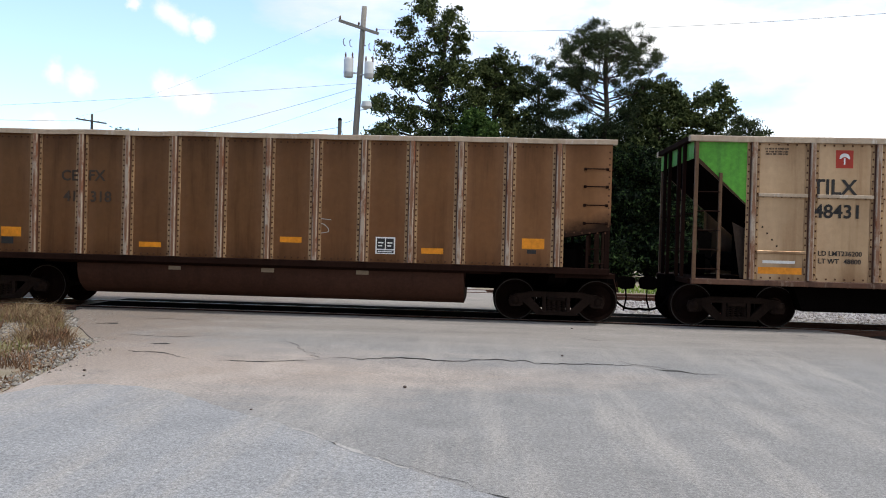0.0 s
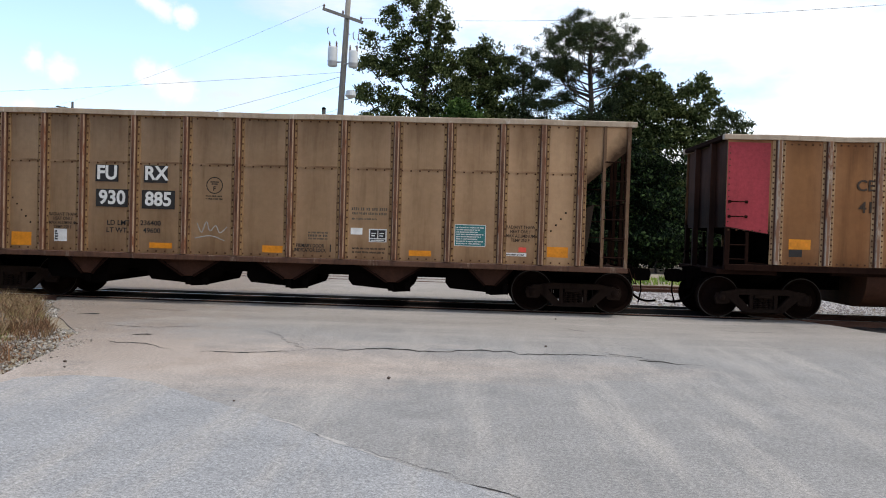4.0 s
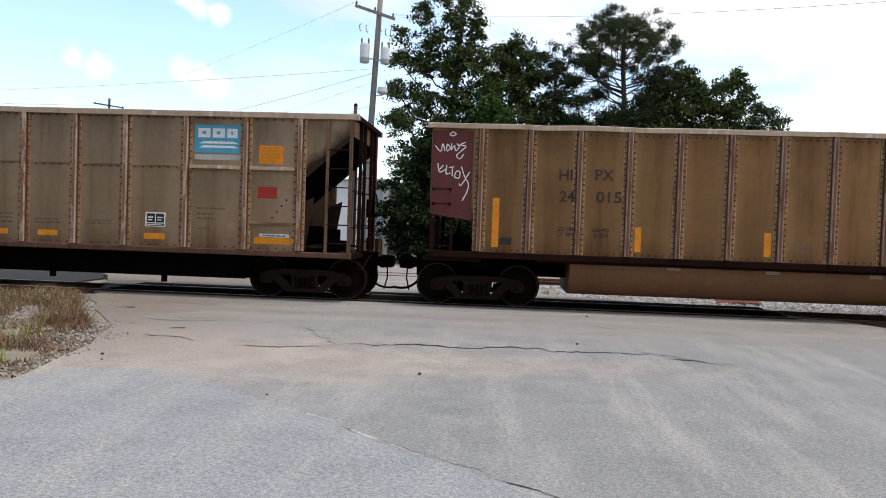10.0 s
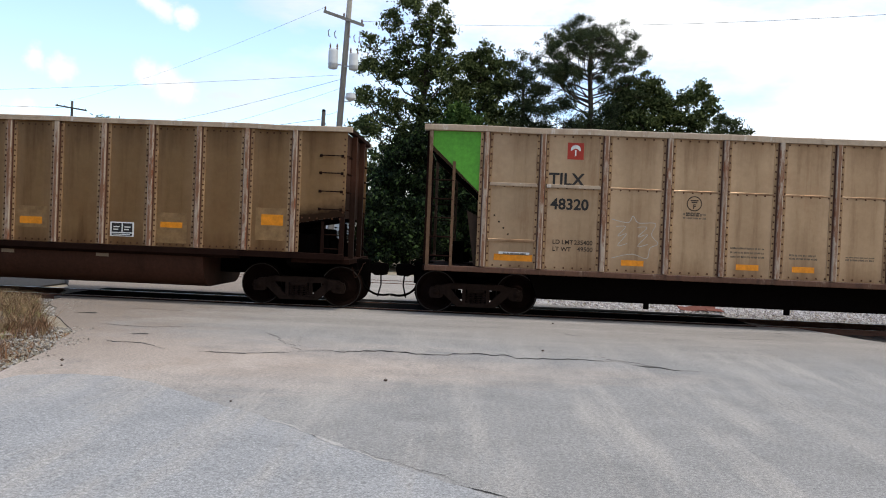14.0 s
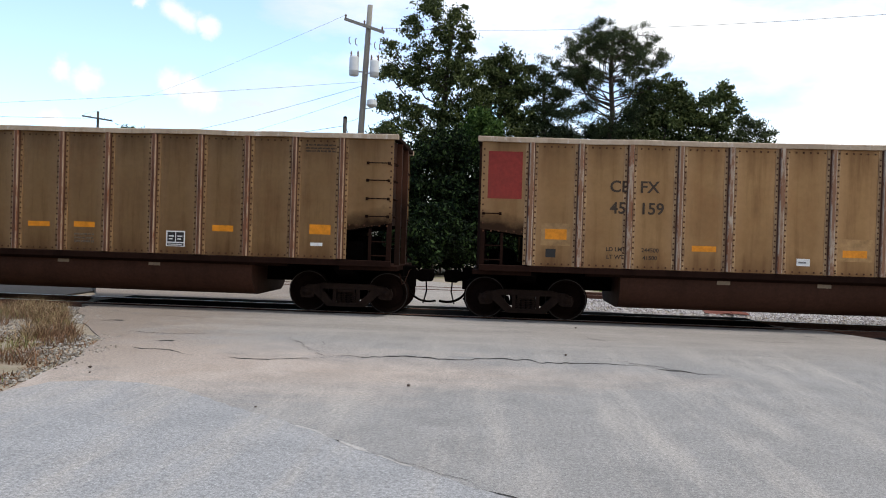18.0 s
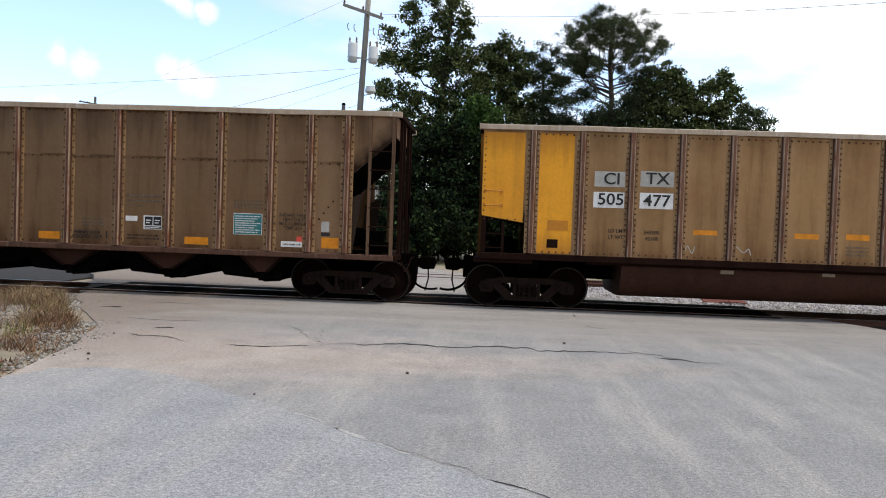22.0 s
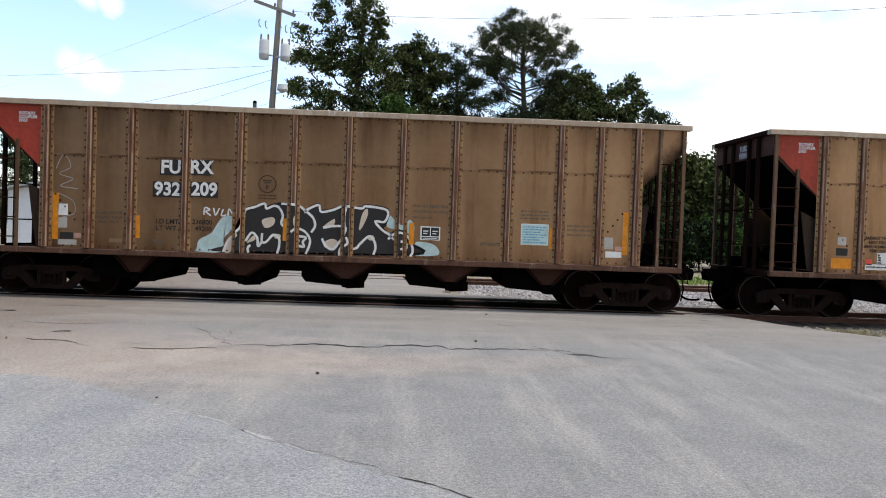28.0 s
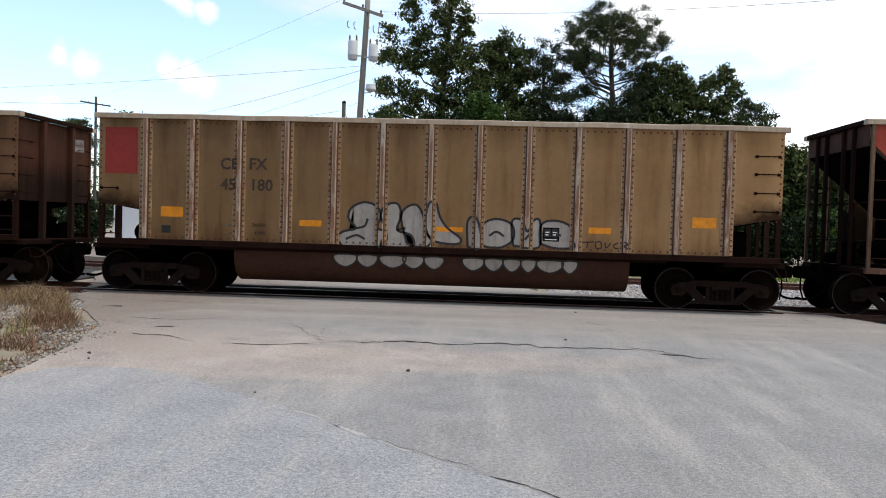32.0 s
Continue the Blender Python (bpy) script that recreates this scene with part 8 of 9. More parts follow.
decal("reflector", 5.97, 6.09, 1.3, 2.22, ORANGE, wagon_i, NEAR, "orange reflective strip")
decal("reflector", 1.4, 1.5, 1.37, 1.83, ORANGE, wagon_i, NEAR - 0.008, "orange reflective strip")
decal("notice", 5.58, 5.77, 1.42, 1.67, PLATEGREY, wagon_i, NEAR)
decal("notice", 5.61, 5.96, 1.24, 1.37, WHITE, wagon_i, NEAR)
decal("notice", 5.82, 5.98, 1.39, 1.48, PINKRED2, wagon_i, NEAR)
decal("stencil_line", 1.46, 2.24, 2.17, 2.22, FADED, wagon_i, NEAR)
decal("stencil_line", 1.47, 2.24, 2.06, 2.1, FADED, wagon_i, NEAR)
decal("stencil_line", 1.47, 1.89, 1.94, 1.97, FADED, wagon_i, NEAR)
decal("stencil_line", 3.76, 4.37, 2.15, 2.18, FADED, wagon_i, NEAR)
decal("stencil_line", 3.76, 4.38, 2.07, 2.1, FADED, wagon_i, NEAR)
decal("stencil_line", 3.76, 4.38, 2.0, 2.03, FADED, wagon_i, NEAR)
decal("stencil_line", 4.77, 5.32, 1.87, 1.9, FADED, wagon_i, NEAR)
decal("stencil_line", 4.77, 5.33, 1.78, 1.81, FADED, wagon_i, NEAR)
decal("stencil_line", 4.77, 5.33, 1.68, 1.71, FADED, wagon_i, NEAR)
decal("stencil_line", 2.91, 3.41, 1.44, 1.47, FADED, wagon_i, NEAR)
decal("stencil_line", 2.91, 3.42, 1.4, 1.43, FADED, wagon_i, NEAR)
lettering("TILX", -4.49, 3.02, 0.44, INK, wagon_a, STENCIL_Y, bold=0.008, wide=1.0)
lettering("48431", -4.4, 2.52, 0.39, INK, wagon_a, STENCIL_Y, bold=0.008, wide=1.0)
decal("owner_emblem", -4.47, -4.12, 3.43, 3.8, RED2, wagon_a, NEAR, "red square emblem with a white tree shape")
decal("reflector", -5.98, -5.09, 1.21, 1.35, ORANGE, wagon_a, NEAR, "orange reflective strip")
decal("notice", -5.89, -5.23, 1.43, 1.49, WHITE, wagon_a, NEAR)
lettering("LD LMT", -4.54, 1.66, 0.14, INK, wagon_a, STENCIL_Y, bold=0.002, wide=1.0)
lettering("236200", -4.1, 1.66, 0.14, INK, wagon_a, STENCIL_Y, bold=0.002, wide=1.0)
lettering("LT WT", -4.56, 1.5, 0.14, INK, wagon_a, STENCIL_Y, bold=0.002, wide=1.0)
lettering("48800", -4.08, 1.5, 0.14, INK, wagon_a, STENCIL_Y, bold=0.002, wide=1.0)
decal("stencil_line", -5.9, -5.42, 3.79, 3.82, FADED2, wagon_a, NEAR)
decal("stencil_line", -5.89, -5.42, 3.73, 3.76, FADED2, wagon_a, NEAR)
decal("stencil_line", -5.89, -5.41, 3.68, 3.71, FADED2, wagon_a, NEAR)
data_box(wagon_b, 2.32, 2.74, 1.4, 1.76)
data_box(wagon_d, 2.29, 2.7, 1.38, 1.77)
data_box(wagon_e, 2.79, 3.24, 1.51, 1.82)
data_box(wagon_f, 2.21, 2.73, 1.4, 1.71)
data_box(wagon_g, 2.34, 2.76, 1.38, 1.72)
data_box(wagon_j, 2.38, 2.72, 1.42, 1.71)
data_box(wagon_c, 1.8, 2.18, 1.45, 1.73)
data_box(wagon_h, 1.8, 2.22, 1.44, 1.74)
data_box(wagon_i, 1.64, 2.06, 1.48, 1.77)
for car, xs in ((wagon_c, (-4.83, 5.01)), (wagon_h, (-4.85, 5.1))):
    for x in xs:
        for k, words in enumerate(("RADIANT THAW", "HEAT ONLY", "MAX ALUMINUM", "TEMP 250 F")):
            lettering(words, x, 1.85 - 0.092 * k, 0.098, FADED2, car, STENCIL_Y, bold=0.001, wide=0.82)
for car, x in ((wagon_c, 0.55), (wagon_h, 0.55)):
    for k, words in enumerate(("PRIMARY DOOR", "INDICATOR LOCK")):
        lettering(words, x, 1.33 - 0.095 * k, 0.105, INK, car, STENCIL_Y, bold=0.002, wide=0.78)
    decal("lock_mark", x + 0.42, x + 0.445, 1.21, 1.37, INK, car, NEAR)
round_stamp(wagon_e, -1.74, 2.59, 0.148)
round_stamp(wagon_c, -1.54, 2.56, 0.17)
round_stamp(wagon_h, -1.65, 2.55, 0.163)
round_stamp(wagon_i, -1.6, 2.54, 0.178)
decal("tub_label", -2.22, -1.95, 0.93, 1.01, TUBLABEL, wagon_b, -1.5015)
decal("tub_label", -0.17, 0.11, 0.93, 1.02, TUBLABEL, wagon_b, -1.5015)
decal("tub_label", 1.9, 2.17, 0.94, 1.03, TUBLABEL, wagon_b, -1.5015)
decal("tub_label", -2.25, -1.97, 0.97, 1.03, TUBLABEL, wagon_d, -1.5015)
decal("tub_label", -0.24, 0.05, 0.96, 1.04, TUBLABEL, wagon_d, -1.5015)
decal("tub_label", 1.84, 2.1, 0.95, 1.03, TUBLABEL, wagon_d, -1.5015)
decal("tub_label", -2.27, -2.0, 0.95, 1.04, TUBLABEL, wagon_f, -1.5015)
decal("tub_label", -0.22, 0.06, 0.95, 1.03, TUBLABEL, wagon_f, -1.5015)
decal("tub_label", 1.87, 2.15, 0.95, 1.02, TUBLABEL, wagon_f, -1.5015)
decal("tub_label", -0.14, 0.12, 0.96, 1.04, TUBLABEL, wagon_g, -1.5015)
decal("tub_label", 1.92, 2.18, 0.95, 1.02, TUBLABEL, wagon_g, -1.5015)
decal("tub_label", -2.22, -1.95, 0.94, 1.02, TUBLABEL, wagon_g, -1.5015)


# ---- sprayed shapes ----
def over_ribs(bm, ribs, depth=0.085, half=0.046):
    """Repeats a flat sprayed shape on the faces of the ribs that it crosses."""
    src = bm.copy()
    for x in ribs:
        c = src.copy()
        for px, nx in ((x - half, -1), (x + half, 1)):
            bmesh.ops.bisect_plane(c, geom=list(c.verts) + list(c.edges) + list(c.faces), plane_co=(px, 0, 0), plane_no=(nx, 0, 0), clear_outer=True)
        if c.faces:
            me = bpy.data.meshes.new("tmp")
            for v in c.verts:
                v.co.y -= depth
            c.to_mesh(me)
            bm.from_mesh(me)
            bpy.data.meshes.remove(me)
        c.free()
    src.free()
    return bm


def blob(bm, ctrl, y, per=5, smooth=True):
    pts = curve_pts(ctrl, per, True)[:-1] if smooth else ctrl
    f = bm.faces.new([bm.verts.new((x, y, z)) for x, z in pts])
    bmesh.ops.triangulate(bm, faces=[f])
    return pts + [pts[0]]


def sprayed(name, car, fills, lines, ribs, label):
    """fills: (material, layer, outlines); lines: (material, layer, width, strokes)."""
    top = None
    for mat, layer, shapes in fills:
        bm = bmesh.new()
        for ctrl in shapes:
            blob(bm, ctrl, NEAR - 0.002 - 0.0015 * layer)
        ob = part(name, over_ribs(bm, ribs), mat, car if top is None else top, label if top is None else "")
        top = top or ob
    for mat, layer, width, strokes in lines:
        bm = bmesh.new()
        for ctrl in strokes:
            ribbon(bm, curve_pts(ctrl, 5), width, NEAR - 0.002 - 0.0015 * layer)
        ob = part(name if top is None else "outline", over_ribs(bm, ribs), mat, car if top is None else top, label if top is None else "")
        top = top or ob
    return top


# black block shapes with a white edge and an aqua haze
mass = [(-2.48, 1.09), (-2.42, 1.24), (-2.29, 1.46), (-2.15, 1.60), (-2.09, 1.79), (-2.06, 1.99), (-1.89, 2.05), (-1.65, 2.14), (-1.61, 2.06), (-1.47, 2.11), (-1.30, 2.15), (-1.14, 2.14), (-0.97, 2.12), (-0.78, 2.03), (-0.64, 2.12), (-0.51, 2.15), (-0.47, 2.03), (-0.23, 2.06), (0.05, 2.16), (0.13, 2.13), (0.39, 2.12), (0.48, 2.17), (0.93, 2.10), (0.91, 1.82), (0.82, 1.67), (0.98, 1.57), (1.13, 1.66), (1.31, 1.62), (1.43, 1.41), (1.47, 1.16)]
counters = [[(-2.46, 1.09), (-2.38, 1.30), (-2.23, 1.48), (-2.18, 1.44), (-2.28, 1.32), (-2.33, 1.09)],
            [(-1.69, 1.78), (-1.50, 1.85), (-1.42, 1.80), (-1.46, 1.68), (-1.62, 1.62)],
            [(-0.41, 1.69), (-0.18, 1.86), (-0.20, 1.71), (-0.35, 1.65)],
            [(-0.36, 1.38), (-0.19, 1.44), (-0.08, 1.34), (-0.23, 1.22), (-0.38, 1.27)],
            [(0.34, 1.66), (0.40, 1.98), (0.50, 2.10), (0.51, 1.94), (0.40, 1.69)],
            [(-1.03, 1.83), (-0.99, 1.90), (-0.92, 1.78), (-0.97, 1.65), (-1.02, 1.71)],
            [(-1.96, 1.35), (-1.86, 1.45), (-1.82, 1.37), (-1.98, 1.29)],
            [(-1.45, 1.48), (-1.33, 1.50), (-1.29, 1.44), (-1.39, 1.40)],
            [(0.52, 1.50), (0.63, 1.54), (0.68, 1.47), (0.58, 1.43)]]
haze = [[(-3.03, 1.15), (-2.98, 1.33), (-2.74, 1.47), (-2.63, 1.65), (-2.51, 1.81), (-2.33, 1.84), (-2.23, 1.68), (-2.37, 1.50), (-2.48, 1.34), (-2.50, 1.09), (-3.03, 1.08)],
        [(0.93, 1.74), (0.97, 1.97), (1.13, 1.85), (1.28, 1.77), (1.41, 1.90), (1.51, 1.75), (1.47, 1.60), (1.31, 1.64), (1.13, 1.68)],
        [(1.50, 1.16), (1.52, 1.37), (1.61, 1.44), (1.95, 1.38), (2.03, 1.17)]]
strokes = [[(-2.13, 1.60), (-2.07, 1.79), (-2.04, 1.98), (-1.85, 2.05), (-1.65, 2.13), (-1.60, 2.03), (-1.45, 2.09), (-1.34, 2.05), (-1.26, 1.89), (-1.29, 1.73), (-1.21, 1.65)],
           [(-1.30, 2.14), (-0.97, 2.12), (-0.78, 2.00), (-0.63, 1.87), (-0.58, 1.70), (-0.66, 1.56)],
           [(-0.80, 1.96), (-0.76, 2.03), (-0.52, 2.14), (-0.46, 2.00), (-0.21, 2.05), (0.05, 2.15), (0.03, 1.92), (0.04, 1.70)],
           [(-0.41, 1.67), (-0.18, 1.71), (0.06, 1.69), (0.02, 1.51), (-0.06, 1.38), (-0.19, 1.22), (-0.34, 1.28), (-0.43, 1.44)],
           [(0.05, 2.14), (0.39, 2.10), (0.48, 2.15), (0.92, 2.08), (0.88, 1.84), (0.68, 1.84), (0.82, 1.67), (0.98, 1.57), (1.07, 1.47)],
           [(-1.68, 1.51), (-1.68, 1.33), (-1.59, 1.33), (-1.45, 1.48), (-1.33, 1.42), (-1.32, 1.24), (-1.36, 1.09)],
           [(-2.02, 1.33), (-1.90, 1.51), (-1.78, 1.41), (-1.76, 1.23), (-1.68, 1.33)],
           [(-1.92, 1.25), (-1.97, 1.19), (-1.96, 1.09)],
           [(-1.08, 1.55), (-0.96, 1.63), (-0.79, 1.57), (-0.68, 1.41), (-0.70, 1.25), (-0.76, 1.10)],
           [(-0.98, 1.47), (-0.77, 1.45), (-0.83, 1.35), (-0.80, 1.25), (-0.95, 1.29), (-0.92, 1.38), (-0.98, 1.47)],
           [(0.17, 1.51), (0.21, 1.26), (0.31, 1.27), (0.37, 1.35), (0.56, 1.52), (0.67, 1.42), (0.70, 1.27), (0.66, 1.13)],
           [(0.96, 1.47), (1.11, 1.60), (1.29, 1.60), (1.43, 1.46), (1.49, 1.24), (1.44, 1.12)],
           [(-0.06, 1.09), (-0.04, 1.24), (0.11, 1.35), (0.08, 1.49)],
           [(1.23, 1.43), (1.34, 1.41), (1.34, 1.26), (1.23, 1.28)],
           [(1.07, 1.49), (1.15, 1.41), (1.12, 1.26)],
           [(-2.48, 1.09), (-2.40, 1.30), (-2.27, 1.46), (-2.13, 1.60)]]
CREAM = plain("cream_spray_paint", (0.60, 0.50, 0.39), 0.6, 0, 0.15, 5)
sprayed("graffiti", wagon_i, [(AQUA, 0, haze), (INK, 1, [mass]), (CREAM, 2, counters)], [(INK, 1, 0.05, [mass + [mass[0]]]), (WHITE, 3, 0.05, strokes)], HOP_RIBS, "large black block graffiti edged in white with an aqua haze")
sprayed("scrawl", wagon_i, [], [(WHITE, 1, 0.03, [[(-2.9, 1.85), (-2.88, 2.0), (-2.78, 1.96), (-2.86, 1.92), (-2.76, 1.84)], [(-2.7, 2.0), (-2.66, 1.85), (-2.58, 2.0)], [(-2.5, 1.98), (-2.54, 1.85), (-2.44, 1.86)], [(-2.4, 1.85), (-2.38, 1.99), (-2.28, 1.85), (-2.27, 2.0)], [(-2.12, 1.98), (-2.2, 1.92), (-2.14, 1.85), (-2.08, 1.9)]])], [], "small white sprayed scrawl")
sprayed("scrawl", wagon_i, [], [(PLATEGREY, 1, 0.014, [[(-5.95, 2.7), (-5.8, 3.0), (-5.65, 2.75), (-5.88, 2.6), (-5.6, 2.5), (-5.85, 2.35), (-5.5, 2.3)], [(-5.9, 2.2), (-5.6, 2.05), (-5.55, 1.8), (-5.8, 1.7)]])], [], "faint pale scrawl")

# silver bubble shapes outlined in black, running down over the tub
bub = [[(-1.87, 1.18), (-2.01, 1.36), (-1.87, 1.50), (-1.60, 1.58), (-1.76, 1.78), (-1.70, 2.01), (-1.41, 2.14), (-1.12, 2.03), (-1.06, 1.79), (-1.17, 1.61), (-0.94, 1.50), (-1.05, 1.20)],
       [(-1.05, 1.20), (-0.94, 1.56), (-1.06, 1.85), (-0.95, 2.09), (-0.71, 2.12), (-0.63, 1.86), (-0.71, 1.57), (-0.41, 1.46), (-0.39, 1.22)],
       [(-0.50, 1.30), (-0.63, 1.81), (-0.54, 2.04), (-0.31, 2.11), (-0.16, 1.88), (-0.12, 1.58), (0.03, 1.39), (-0.06, 1.23), (-0.35, 1.23)],
       [(-0.12, 1.70), (-0.05, 2.12), (0.10, 2.18), (0.19, 1.89), (0.35, 1.65), (0.64, 1.43), (0.59, 1.31), (0.23, 1.32), (-0.00, 1.41)],
       [(0.80, 1.25), (0.79, 1.81), (0.99, 1.84), (1.09, 1.26)],
       [(1.09, 1.32), (1.11, 1.73), (1.40, 1.86), (1.72, 1.75), (1.76, 1.45), (1.53, 1.27), (1.23, 1.26)],
       [(1.76, 1.31), (1.72, 1.81), (1.91, 1.86), (2.05, 1.61), (2.17, 1.85), (2.31, 1.83), (2.30, 1.29)],
       [(2.32, 1.37), (2.34, 1.77), (2.64, 1.86), (2.94, 1.75), (2.98, 1.49), (3.03, 1.31), (2.65, 1.28)]]
inner = [b + [b[0]] for b in bub] + [[(-1.60, 1.58), (-1.41, 1.63), (-1.35, 1.79)], [(-1.81, 1.34), (-1.58, 1.43), (-1.40, 1.35)], [(-0.71, 1.57), (-0.53, 1.61)], [(1.25, 1.50), (1.40, 1.59), (1.56, 1.50)], [(2.00, 1.44), (2.11, 1.58)], [(2.58, 1.60), (2.76, 1.55)]]
sprayed("graffiti", wagon_j, [(SILVER, 0, bub)], [(INK, 1, 0.05, inner)], GON_RIBS, "silver bubble graffiti outlined in black")
low = bmesh.new()
edges = bmesh.new()
for x0, w in ((-2.05, 0.45), (-1.55, 0.4), (-1.05, 0.5), (-0.55, 0.4), (-0.1, 0.38), (0.72, 0.42), (1.18, 0.36), (1.58, 0.34), (1.95, 0.3), (2.3, 0.5), (2.82, 0.3)):
    ctrl = [(x0, 1.0), (x0 + 0.02, 0.84), (x0 + w * 0.5, 0.74), (x0 + w - 0.02, 0.84), (x0 + w, 1.0)]
    pts = blob(low, ctrl, -1.446)
    ribbon(edges, pts, 0.035, -1.4475)
for mesh, lift in ((low, 0.022), (edges, 0.027)):
    for v in mesh.verts:
        # wrapped round the tub's flank
        v.co.y = -0.95 - 0.55 * math.sqrt(max(0.0, 1 - ((0.98 - min(v.co.z, 0.98)) / 0.62) ** 2)) - lift
drips = part("graffiti", low, SILVER, wagon_j, "silver lower edge of the graffiti on the tub")
part("outline", edges, INK, drips)
sprayed("scrawl", wagon_j, [], [(INK, 1, 0.028, [[(3.2, 1.42), (3.45, 1.44)], [(3.32, 1.43), (3.3, 1.3)], [(3.5, 1.3), (3.48, 1.42), (3.58, 1.44), (3.6, 1.32), (3.5, 1.3)], [(3.68, 1.43), (3.7, 1.32), (3.8, 1.42)], [(3.95, 1.43), (3.86, 1.38), (3.9, 1.31), (4.0, 1.33)], [(4.02, 1.3), (4.05, 1.45), (4.14, 1.4), (4.06, 1.37), (4.16, 1.3)]])], GON_RIBS, "small black sprayed scrawl")

# thin white hand strokes
sprayed("scrawl", wagon_e, [], [(PLATEGREY, 1, 0.014, [[(-3.44, 2.2), (-3.1, 2.14), (-3.0, 2.28), (-2.88, 2.14), (-2.53, 2.14), (-2.6, 1.9), (-2.46, 1.72), (-2.62, 1.62), (-2.68, 1.4), (-3.0, 1.48), (-3.42, 1.38)], [(-3.35, 2.05), (-3.15, 2.05), (-3.3, 1.85), (-3.12, 1.9), (-3.3, 1.65), (-3.1, 1.7)], [(-2.9, 2.05), (-2.7, 2.05), (-2.88, 1.85), (-2.68, 1.9), (-2.88, 1.65), (-2.66, 1.7)]])], [], "faint white chalk drawing")
sprayed("scrawl", wagon_b, [], [(PLATEGREY, 1, 0.016, [[(0.98, 2.4), (0.95, 2.05), (1.2, 2.0), (1.3, 1.85), (1.05, 1.8)], [(1.1, 2.12), (1.35, 2.1)]])], [], "faint chalk scrawl")
sprayed("scrawl", wagon_c, [], [(PLATEGREY, 1, 0.018, [[(-1.9, 1.75), (-1.8, 1.55), (-1.7, 1.78), (-1.62, 1.58), (-1.5, 1.7), (-1.4, 1.55), (-1.25, 1.68)], [(-1.95, 1.42), (-1.6, 1.48), (-1.3, 1.38)]])], [], "faint chalk scrawl")
sprayed("scrawl", wagon_g, [], [(PLATEGREY, 1, 0.02, [[(-3.0, 1.35), (-2.95, 1.5), (-2.85, 1.35), (-2.8, 1.5)], [(-2.0, 1.35), (-1.95, 1.52), (-1.8, 1.4), (-1.7, 1.48), (-1.65, 1.35)]])], [], "faint chalk scrawl")

# emblems and placards drawn as plain shapes
for car, x, z in ((wagon_e, -4.26, 3.6), (wagon_a, -4.295, 3.615)):
    bm = bmesh.new()
    box(bm, x - 0.015, x + 0.015, NEAR - 0.006, NEAR - 0.003, z - 0.11, z + 0.02)
    blob(bm, [(x - 0.1, z + 0.0), (x - 0.08, z + 0.09), (x, z + 0.12), (x + 0.08, z + 0.09), (x + 0.1, z), (x, z + 0.05)], NEAR - 0.006)
    part("emblem_shape", bm, WHITE, car, "white tree-shaped emblem")
placard = decal("placard", 3.85, 4.95, 3.15, 3.75, BLUE, wagon_e, NEAR, "blue company placard with pale shapes")
for k, (x0, x1) in enumerate(((3.93, 4.2), (4.25, 4.52), (4.57, 4.8))):
    part("placard_shape", box(bmesh.new(), x0, x1, NEAR - 0.006, NEAR - 0.003, 3.48, 3.68), WHITE, placard)
    part("placard_gap", box(bmesh.new(), x0 + 0.09, x1 - 0.1, NEAR - 0.008, NEAR - 0.006, 3.55, 3.62), BLUE, placard)
for z in (3.26, 3.35):
    part("placard_shape", prism(bmesh.new(), [(3.95, z), (4.85, z), (4.72, z + 0.05), (4.06, z + 0.05)], NEAR - 0.006, NEAR - 0.003), WHITE, placard)
decal("placard", 3.86, 4.95, 3.0, 3.12, PLATEGREY, wagon_e, NEAR, "pale strip below the placard")
decal("notice", 5.29, 5.82, 2.95, 3.34, ORANGE, wagon_e, NEAR, "orange notice with faded lines")
for k in range(5):
    decal("stencil_line", 5.33, 5.72 + 0.02 * (k % 3), 3.0 + 0.07 * k, 3.02 + 0.07 * k, ORANGE2, wagon_e, NEAR - 0.004)
decal("notice", 5.28, 5.70, 2.2, 2.45, RED2, wagon_e, NEAR, "faded red square")
def printed_notice(car, x0, x1, z0, z1, ground, ink, label, rows=8):
    """A glued notice: a pale margin, a coloured field and rows of small print."""
    margin = decal("placard", x0, x1, z0, z1, WHITE, car, NEAR, label)
    part("field", box(bmesh.new(), x0 + 0.014, x1 - 0.014, NEAR - 0.006, NEAR - 0.003, z0 + 0.014, z1 - 0.014), ground, margin)
    step = (z1 - z0 - 0.07) / rows
    for k in range(rows):
        z = z1 - 0.045 - step * (k + 0.6)
        decal("print_line", x0 + 0.04, x1 - 0.04 - 0.06 * (k % 3), z, z + 0.4 * step, ink, margin, NEAR - 0.006)


printed_notice(wagon_c, 3.62, 4.28, 1.42, 1.88, TEAL, WHITE, "teal notice with rows of white print")
printed_notice(wagon_h, 3.79, 4.42, 1.4, 1.86, TEAL, WHITE, "teal notice with rows of white print")
printed_notice(wagon_i, 3.78, 4.37, 1.45, 1.9, AQUA, BLUE, "sun-faded pale blue notice", 7)
decal("reflector", 5.55, 6.02, 1.24, 1.46, ORANGE, wagon_c, NEAR, "orange reflective strip")
decal("notice", 4.62, 5.15, 1.24, 1.31, WHITE, wagon_c, NEAR)
decal("notice", 4.98, 5.14, 1.33, 1.43, PINKRED, wagon_c, NEAR, "red sticker")
for car in (wagon_c, wagon_h, wagon_i):
    for k, words in enumerate(("ROTARY", "COUPLER", "END")):
        lettering(words, -6.72, 3.82 - 0.075 * k, 0.085, WHITE, car, NEAR - 0.008, "LEFT", 0.003)
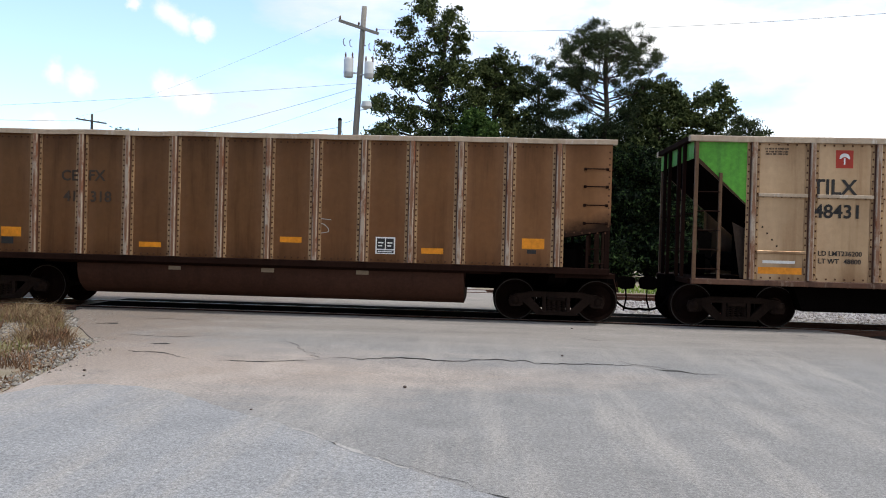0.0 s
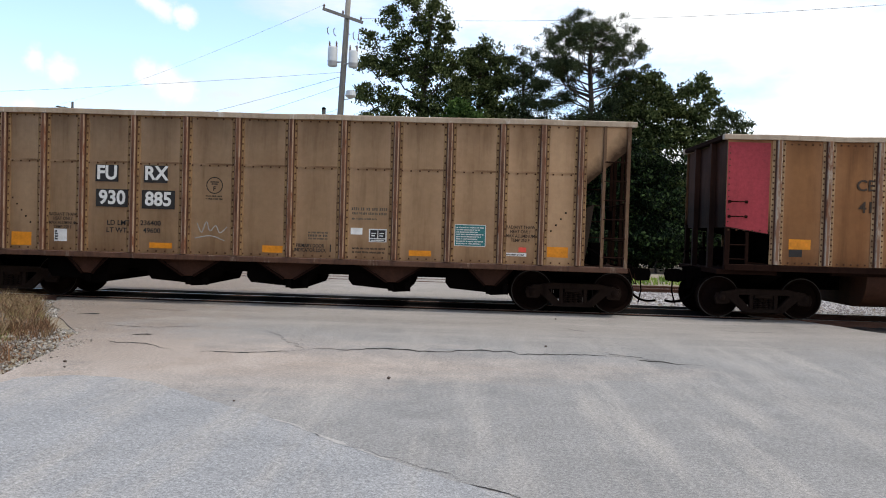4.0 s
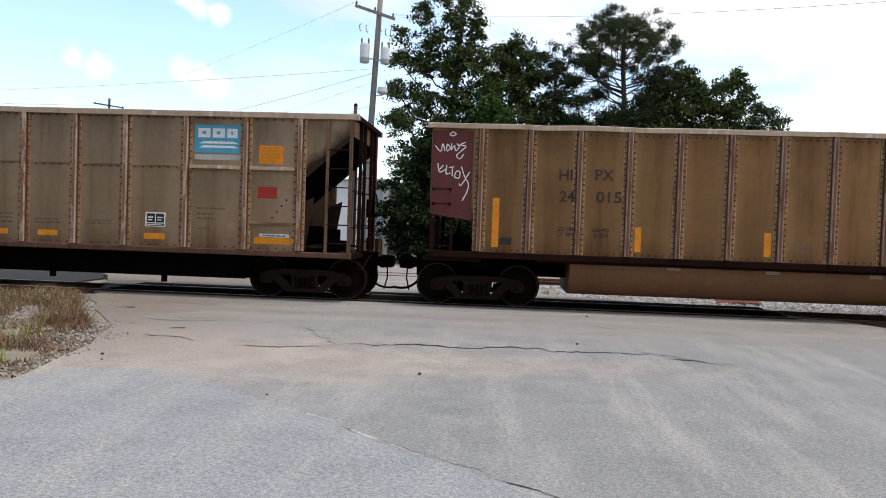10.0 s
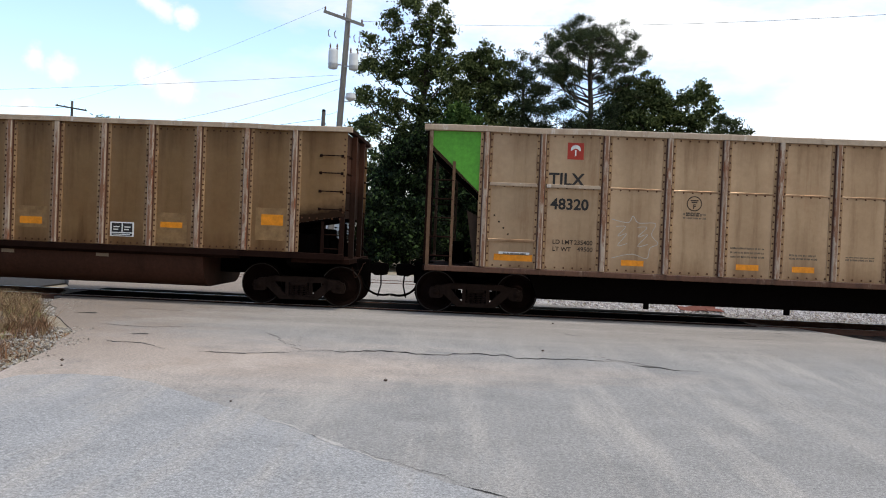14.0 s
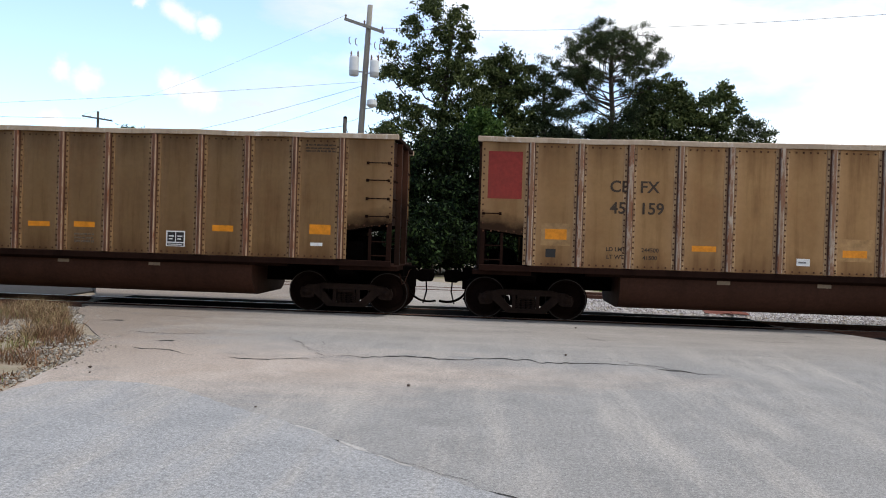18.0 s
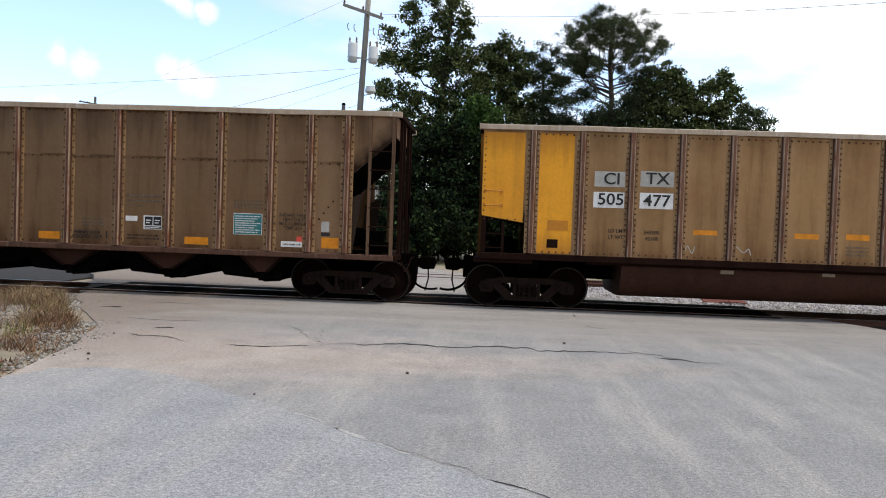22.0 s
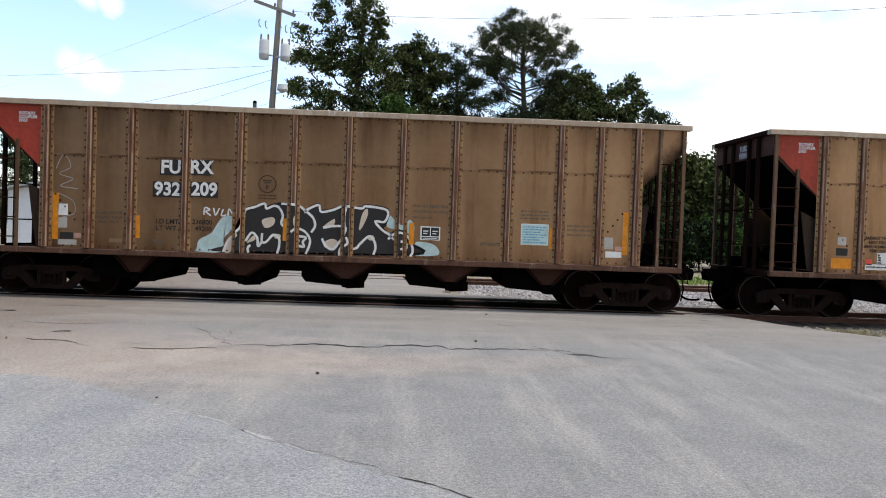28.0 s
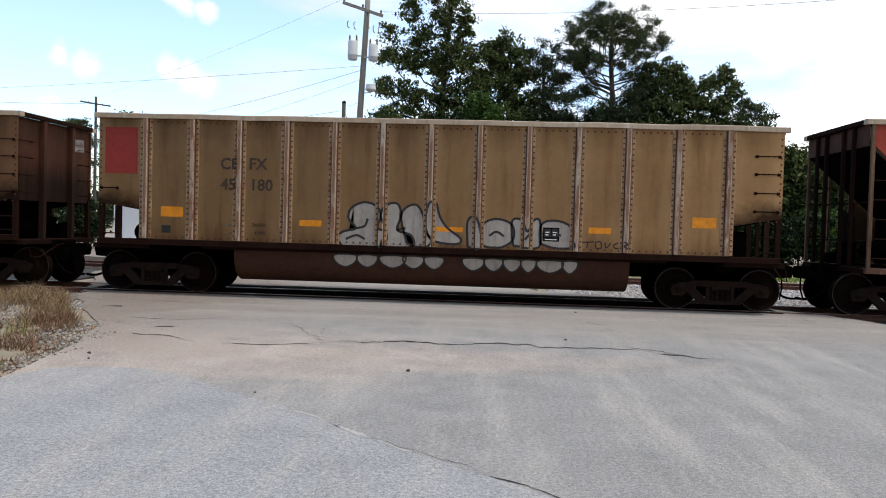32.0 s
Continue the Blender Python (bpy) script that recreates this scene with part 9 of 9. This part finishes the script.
for car, a, b in ((wagon_c, "FURX", "930885"), (wagon_h, "FURX", "930986"), (wagon_i, "FURX", "932209")):
    for words, z in ((a, 3.84), (b, 3.68)):
        ob = new("lettering", text_mesh(words, 0.19, WHITE))
        ob.parent = car
        ob.matrix_basis = pose(7.275, 0.95, z, 90, 0, 90)
for car, a, b in ((wagon_d, "HIPX", "24015"), (wagon_k, "HIPX", "24265"), (wagon_f, "CEFX", "45159"), (wagon_g, "CITX", "505477")):
    for words, z in ((a, 3.5), (b, 3.33)):
        ob = new("lettering", text_mesh(words, 0.19, WHITE))
        ob.parent = car
        ob.matrix_basis = pose(7.226, 1.1, z, 90, 0, 90)
for car in (wagon_h, wagon_c):
    for words, z in (("FURX", 3.84), ("930986" if car is wagon_h else "930885", 3.68)):
        ob = new("lettering", text_mesh(words, 0.19, WHITE))
        ob.parent = car
        ob.matrix_basis = pose(-7.275, -0.1, z, 90, 0, -90)

# two pale spray tags on the maroon end panel
tags = [[(-7.2, 3.44), (-7.08, 3.32), (-7.04, 3.48), (-6.99, 3.33)], [(-6.96, 3.35), (-6.94, 3.47), (-6.88, 3.39), (-6.95, 3.32)], [(-6.85, 3.49), (-6.86, 3.35), (-6.81, 3.44)], [(-6.79, 3.45), (-6.76, 3.34), (-6.69, 3.42), (-6.74, 3.49)],
        [(-6.56, 3.52), (-6.68, 3.46), (-6.55, 3.44), (-6.65, 3.33), (-6.74, 3.24), (-6.67, 3.17), (-6.59, 3.27)], [(-6.9, 3.68), (-6.83, 3.73), (-6.76, 3.69), (-6.84, 3.65), (-6.9, 3.68)],
        [(-7.13, 3.06), (-7.09, 2.88), (-6.95, 2.95)], [(-7.11, 2.91), (-7.01, 3.03)], [(-6.94, 3.03), (-6.95, 2.85), (-6.86, 2.87)], [(-6.89, 2.98), (-6.78, 3.0)], [(-6.82, 2.98), (-6.82, 2.8)],
        [(-6.73, 2.91), (-6.77, 2.79), (-6.67, 2.77), (-6.66, 2.9), (-6.73, 2.91)], [(-6.63, 3.01), (-6.56, 2.81), (-6.47, 2.64), (-6.5, 2.47), (-6.59, 2.29)], [(-6.45, 2.9), (-6.62, 2.62), (-6.67, 2.65)]]
sprayed("scrawl", wagon_d, [], [(WHITE, 4, 0.022, tags)], [], "two pale sprayed scrawls on the maroon panel")


# small print on the white notices
for car, x0, x1, z0, z1 in ((wagon_c, -5.02, -4.74, 1.27, 1.54), (wagon_h, -4.87, -4.59, 1.28, 1.54)):
    for k in range(4):
        decal("print_line", x0 + 0.02, x0 + 0.09, z1 - 0.07 - 0.055 * k, z1 - 0.04 - 0.055 * k, INK, car, NEAR - 0.004)
for car, x0, x1, z in ((wagon_h, -5.1, -4.64, 1.225), (wagon_h, 4.9, 5.3, 1.225), (wagon_c, 4.68, 5.1, 1.27), (wagon_e, -5.7, -5.2, 1.385), (wagon_e, 5.4, 5.95, 1.4), (wagon_f, -0.66, -0.47, 1.47)):
    decal("print_line", x0, x1, z - 0.012, z + 0.012, FADED2, car, NEAR - 0.004)


# ---- what moves ----
def motions():
    for (car, sets), centre in zip(TRAIN, CENTRES):
        walk(car, [(t, pose(centre + x, TRACK_Y, 0.0)) for t, x in RUN])
    # the wheels roll without slipping: a row for about every 75 degrees of turn
    ts = [t for t, _ in RUN]
    xs = [x for _, x in RUN]
    rows = []
    for k in range(230):
        t = round(960 * k / 229) / 30
        rows.append((t, math.degrees((float(np.interp(t, ts, xs)) - xs[0]) / WHEEL_R)))
    for car, sets in TRAIN:
        for axle, x in zip(sets, AXLES):
            walk(axle, [(t, pose(x, 0, WHEEL_R + 0.02, 0, a, 0)) for t, a in rows])


motions()
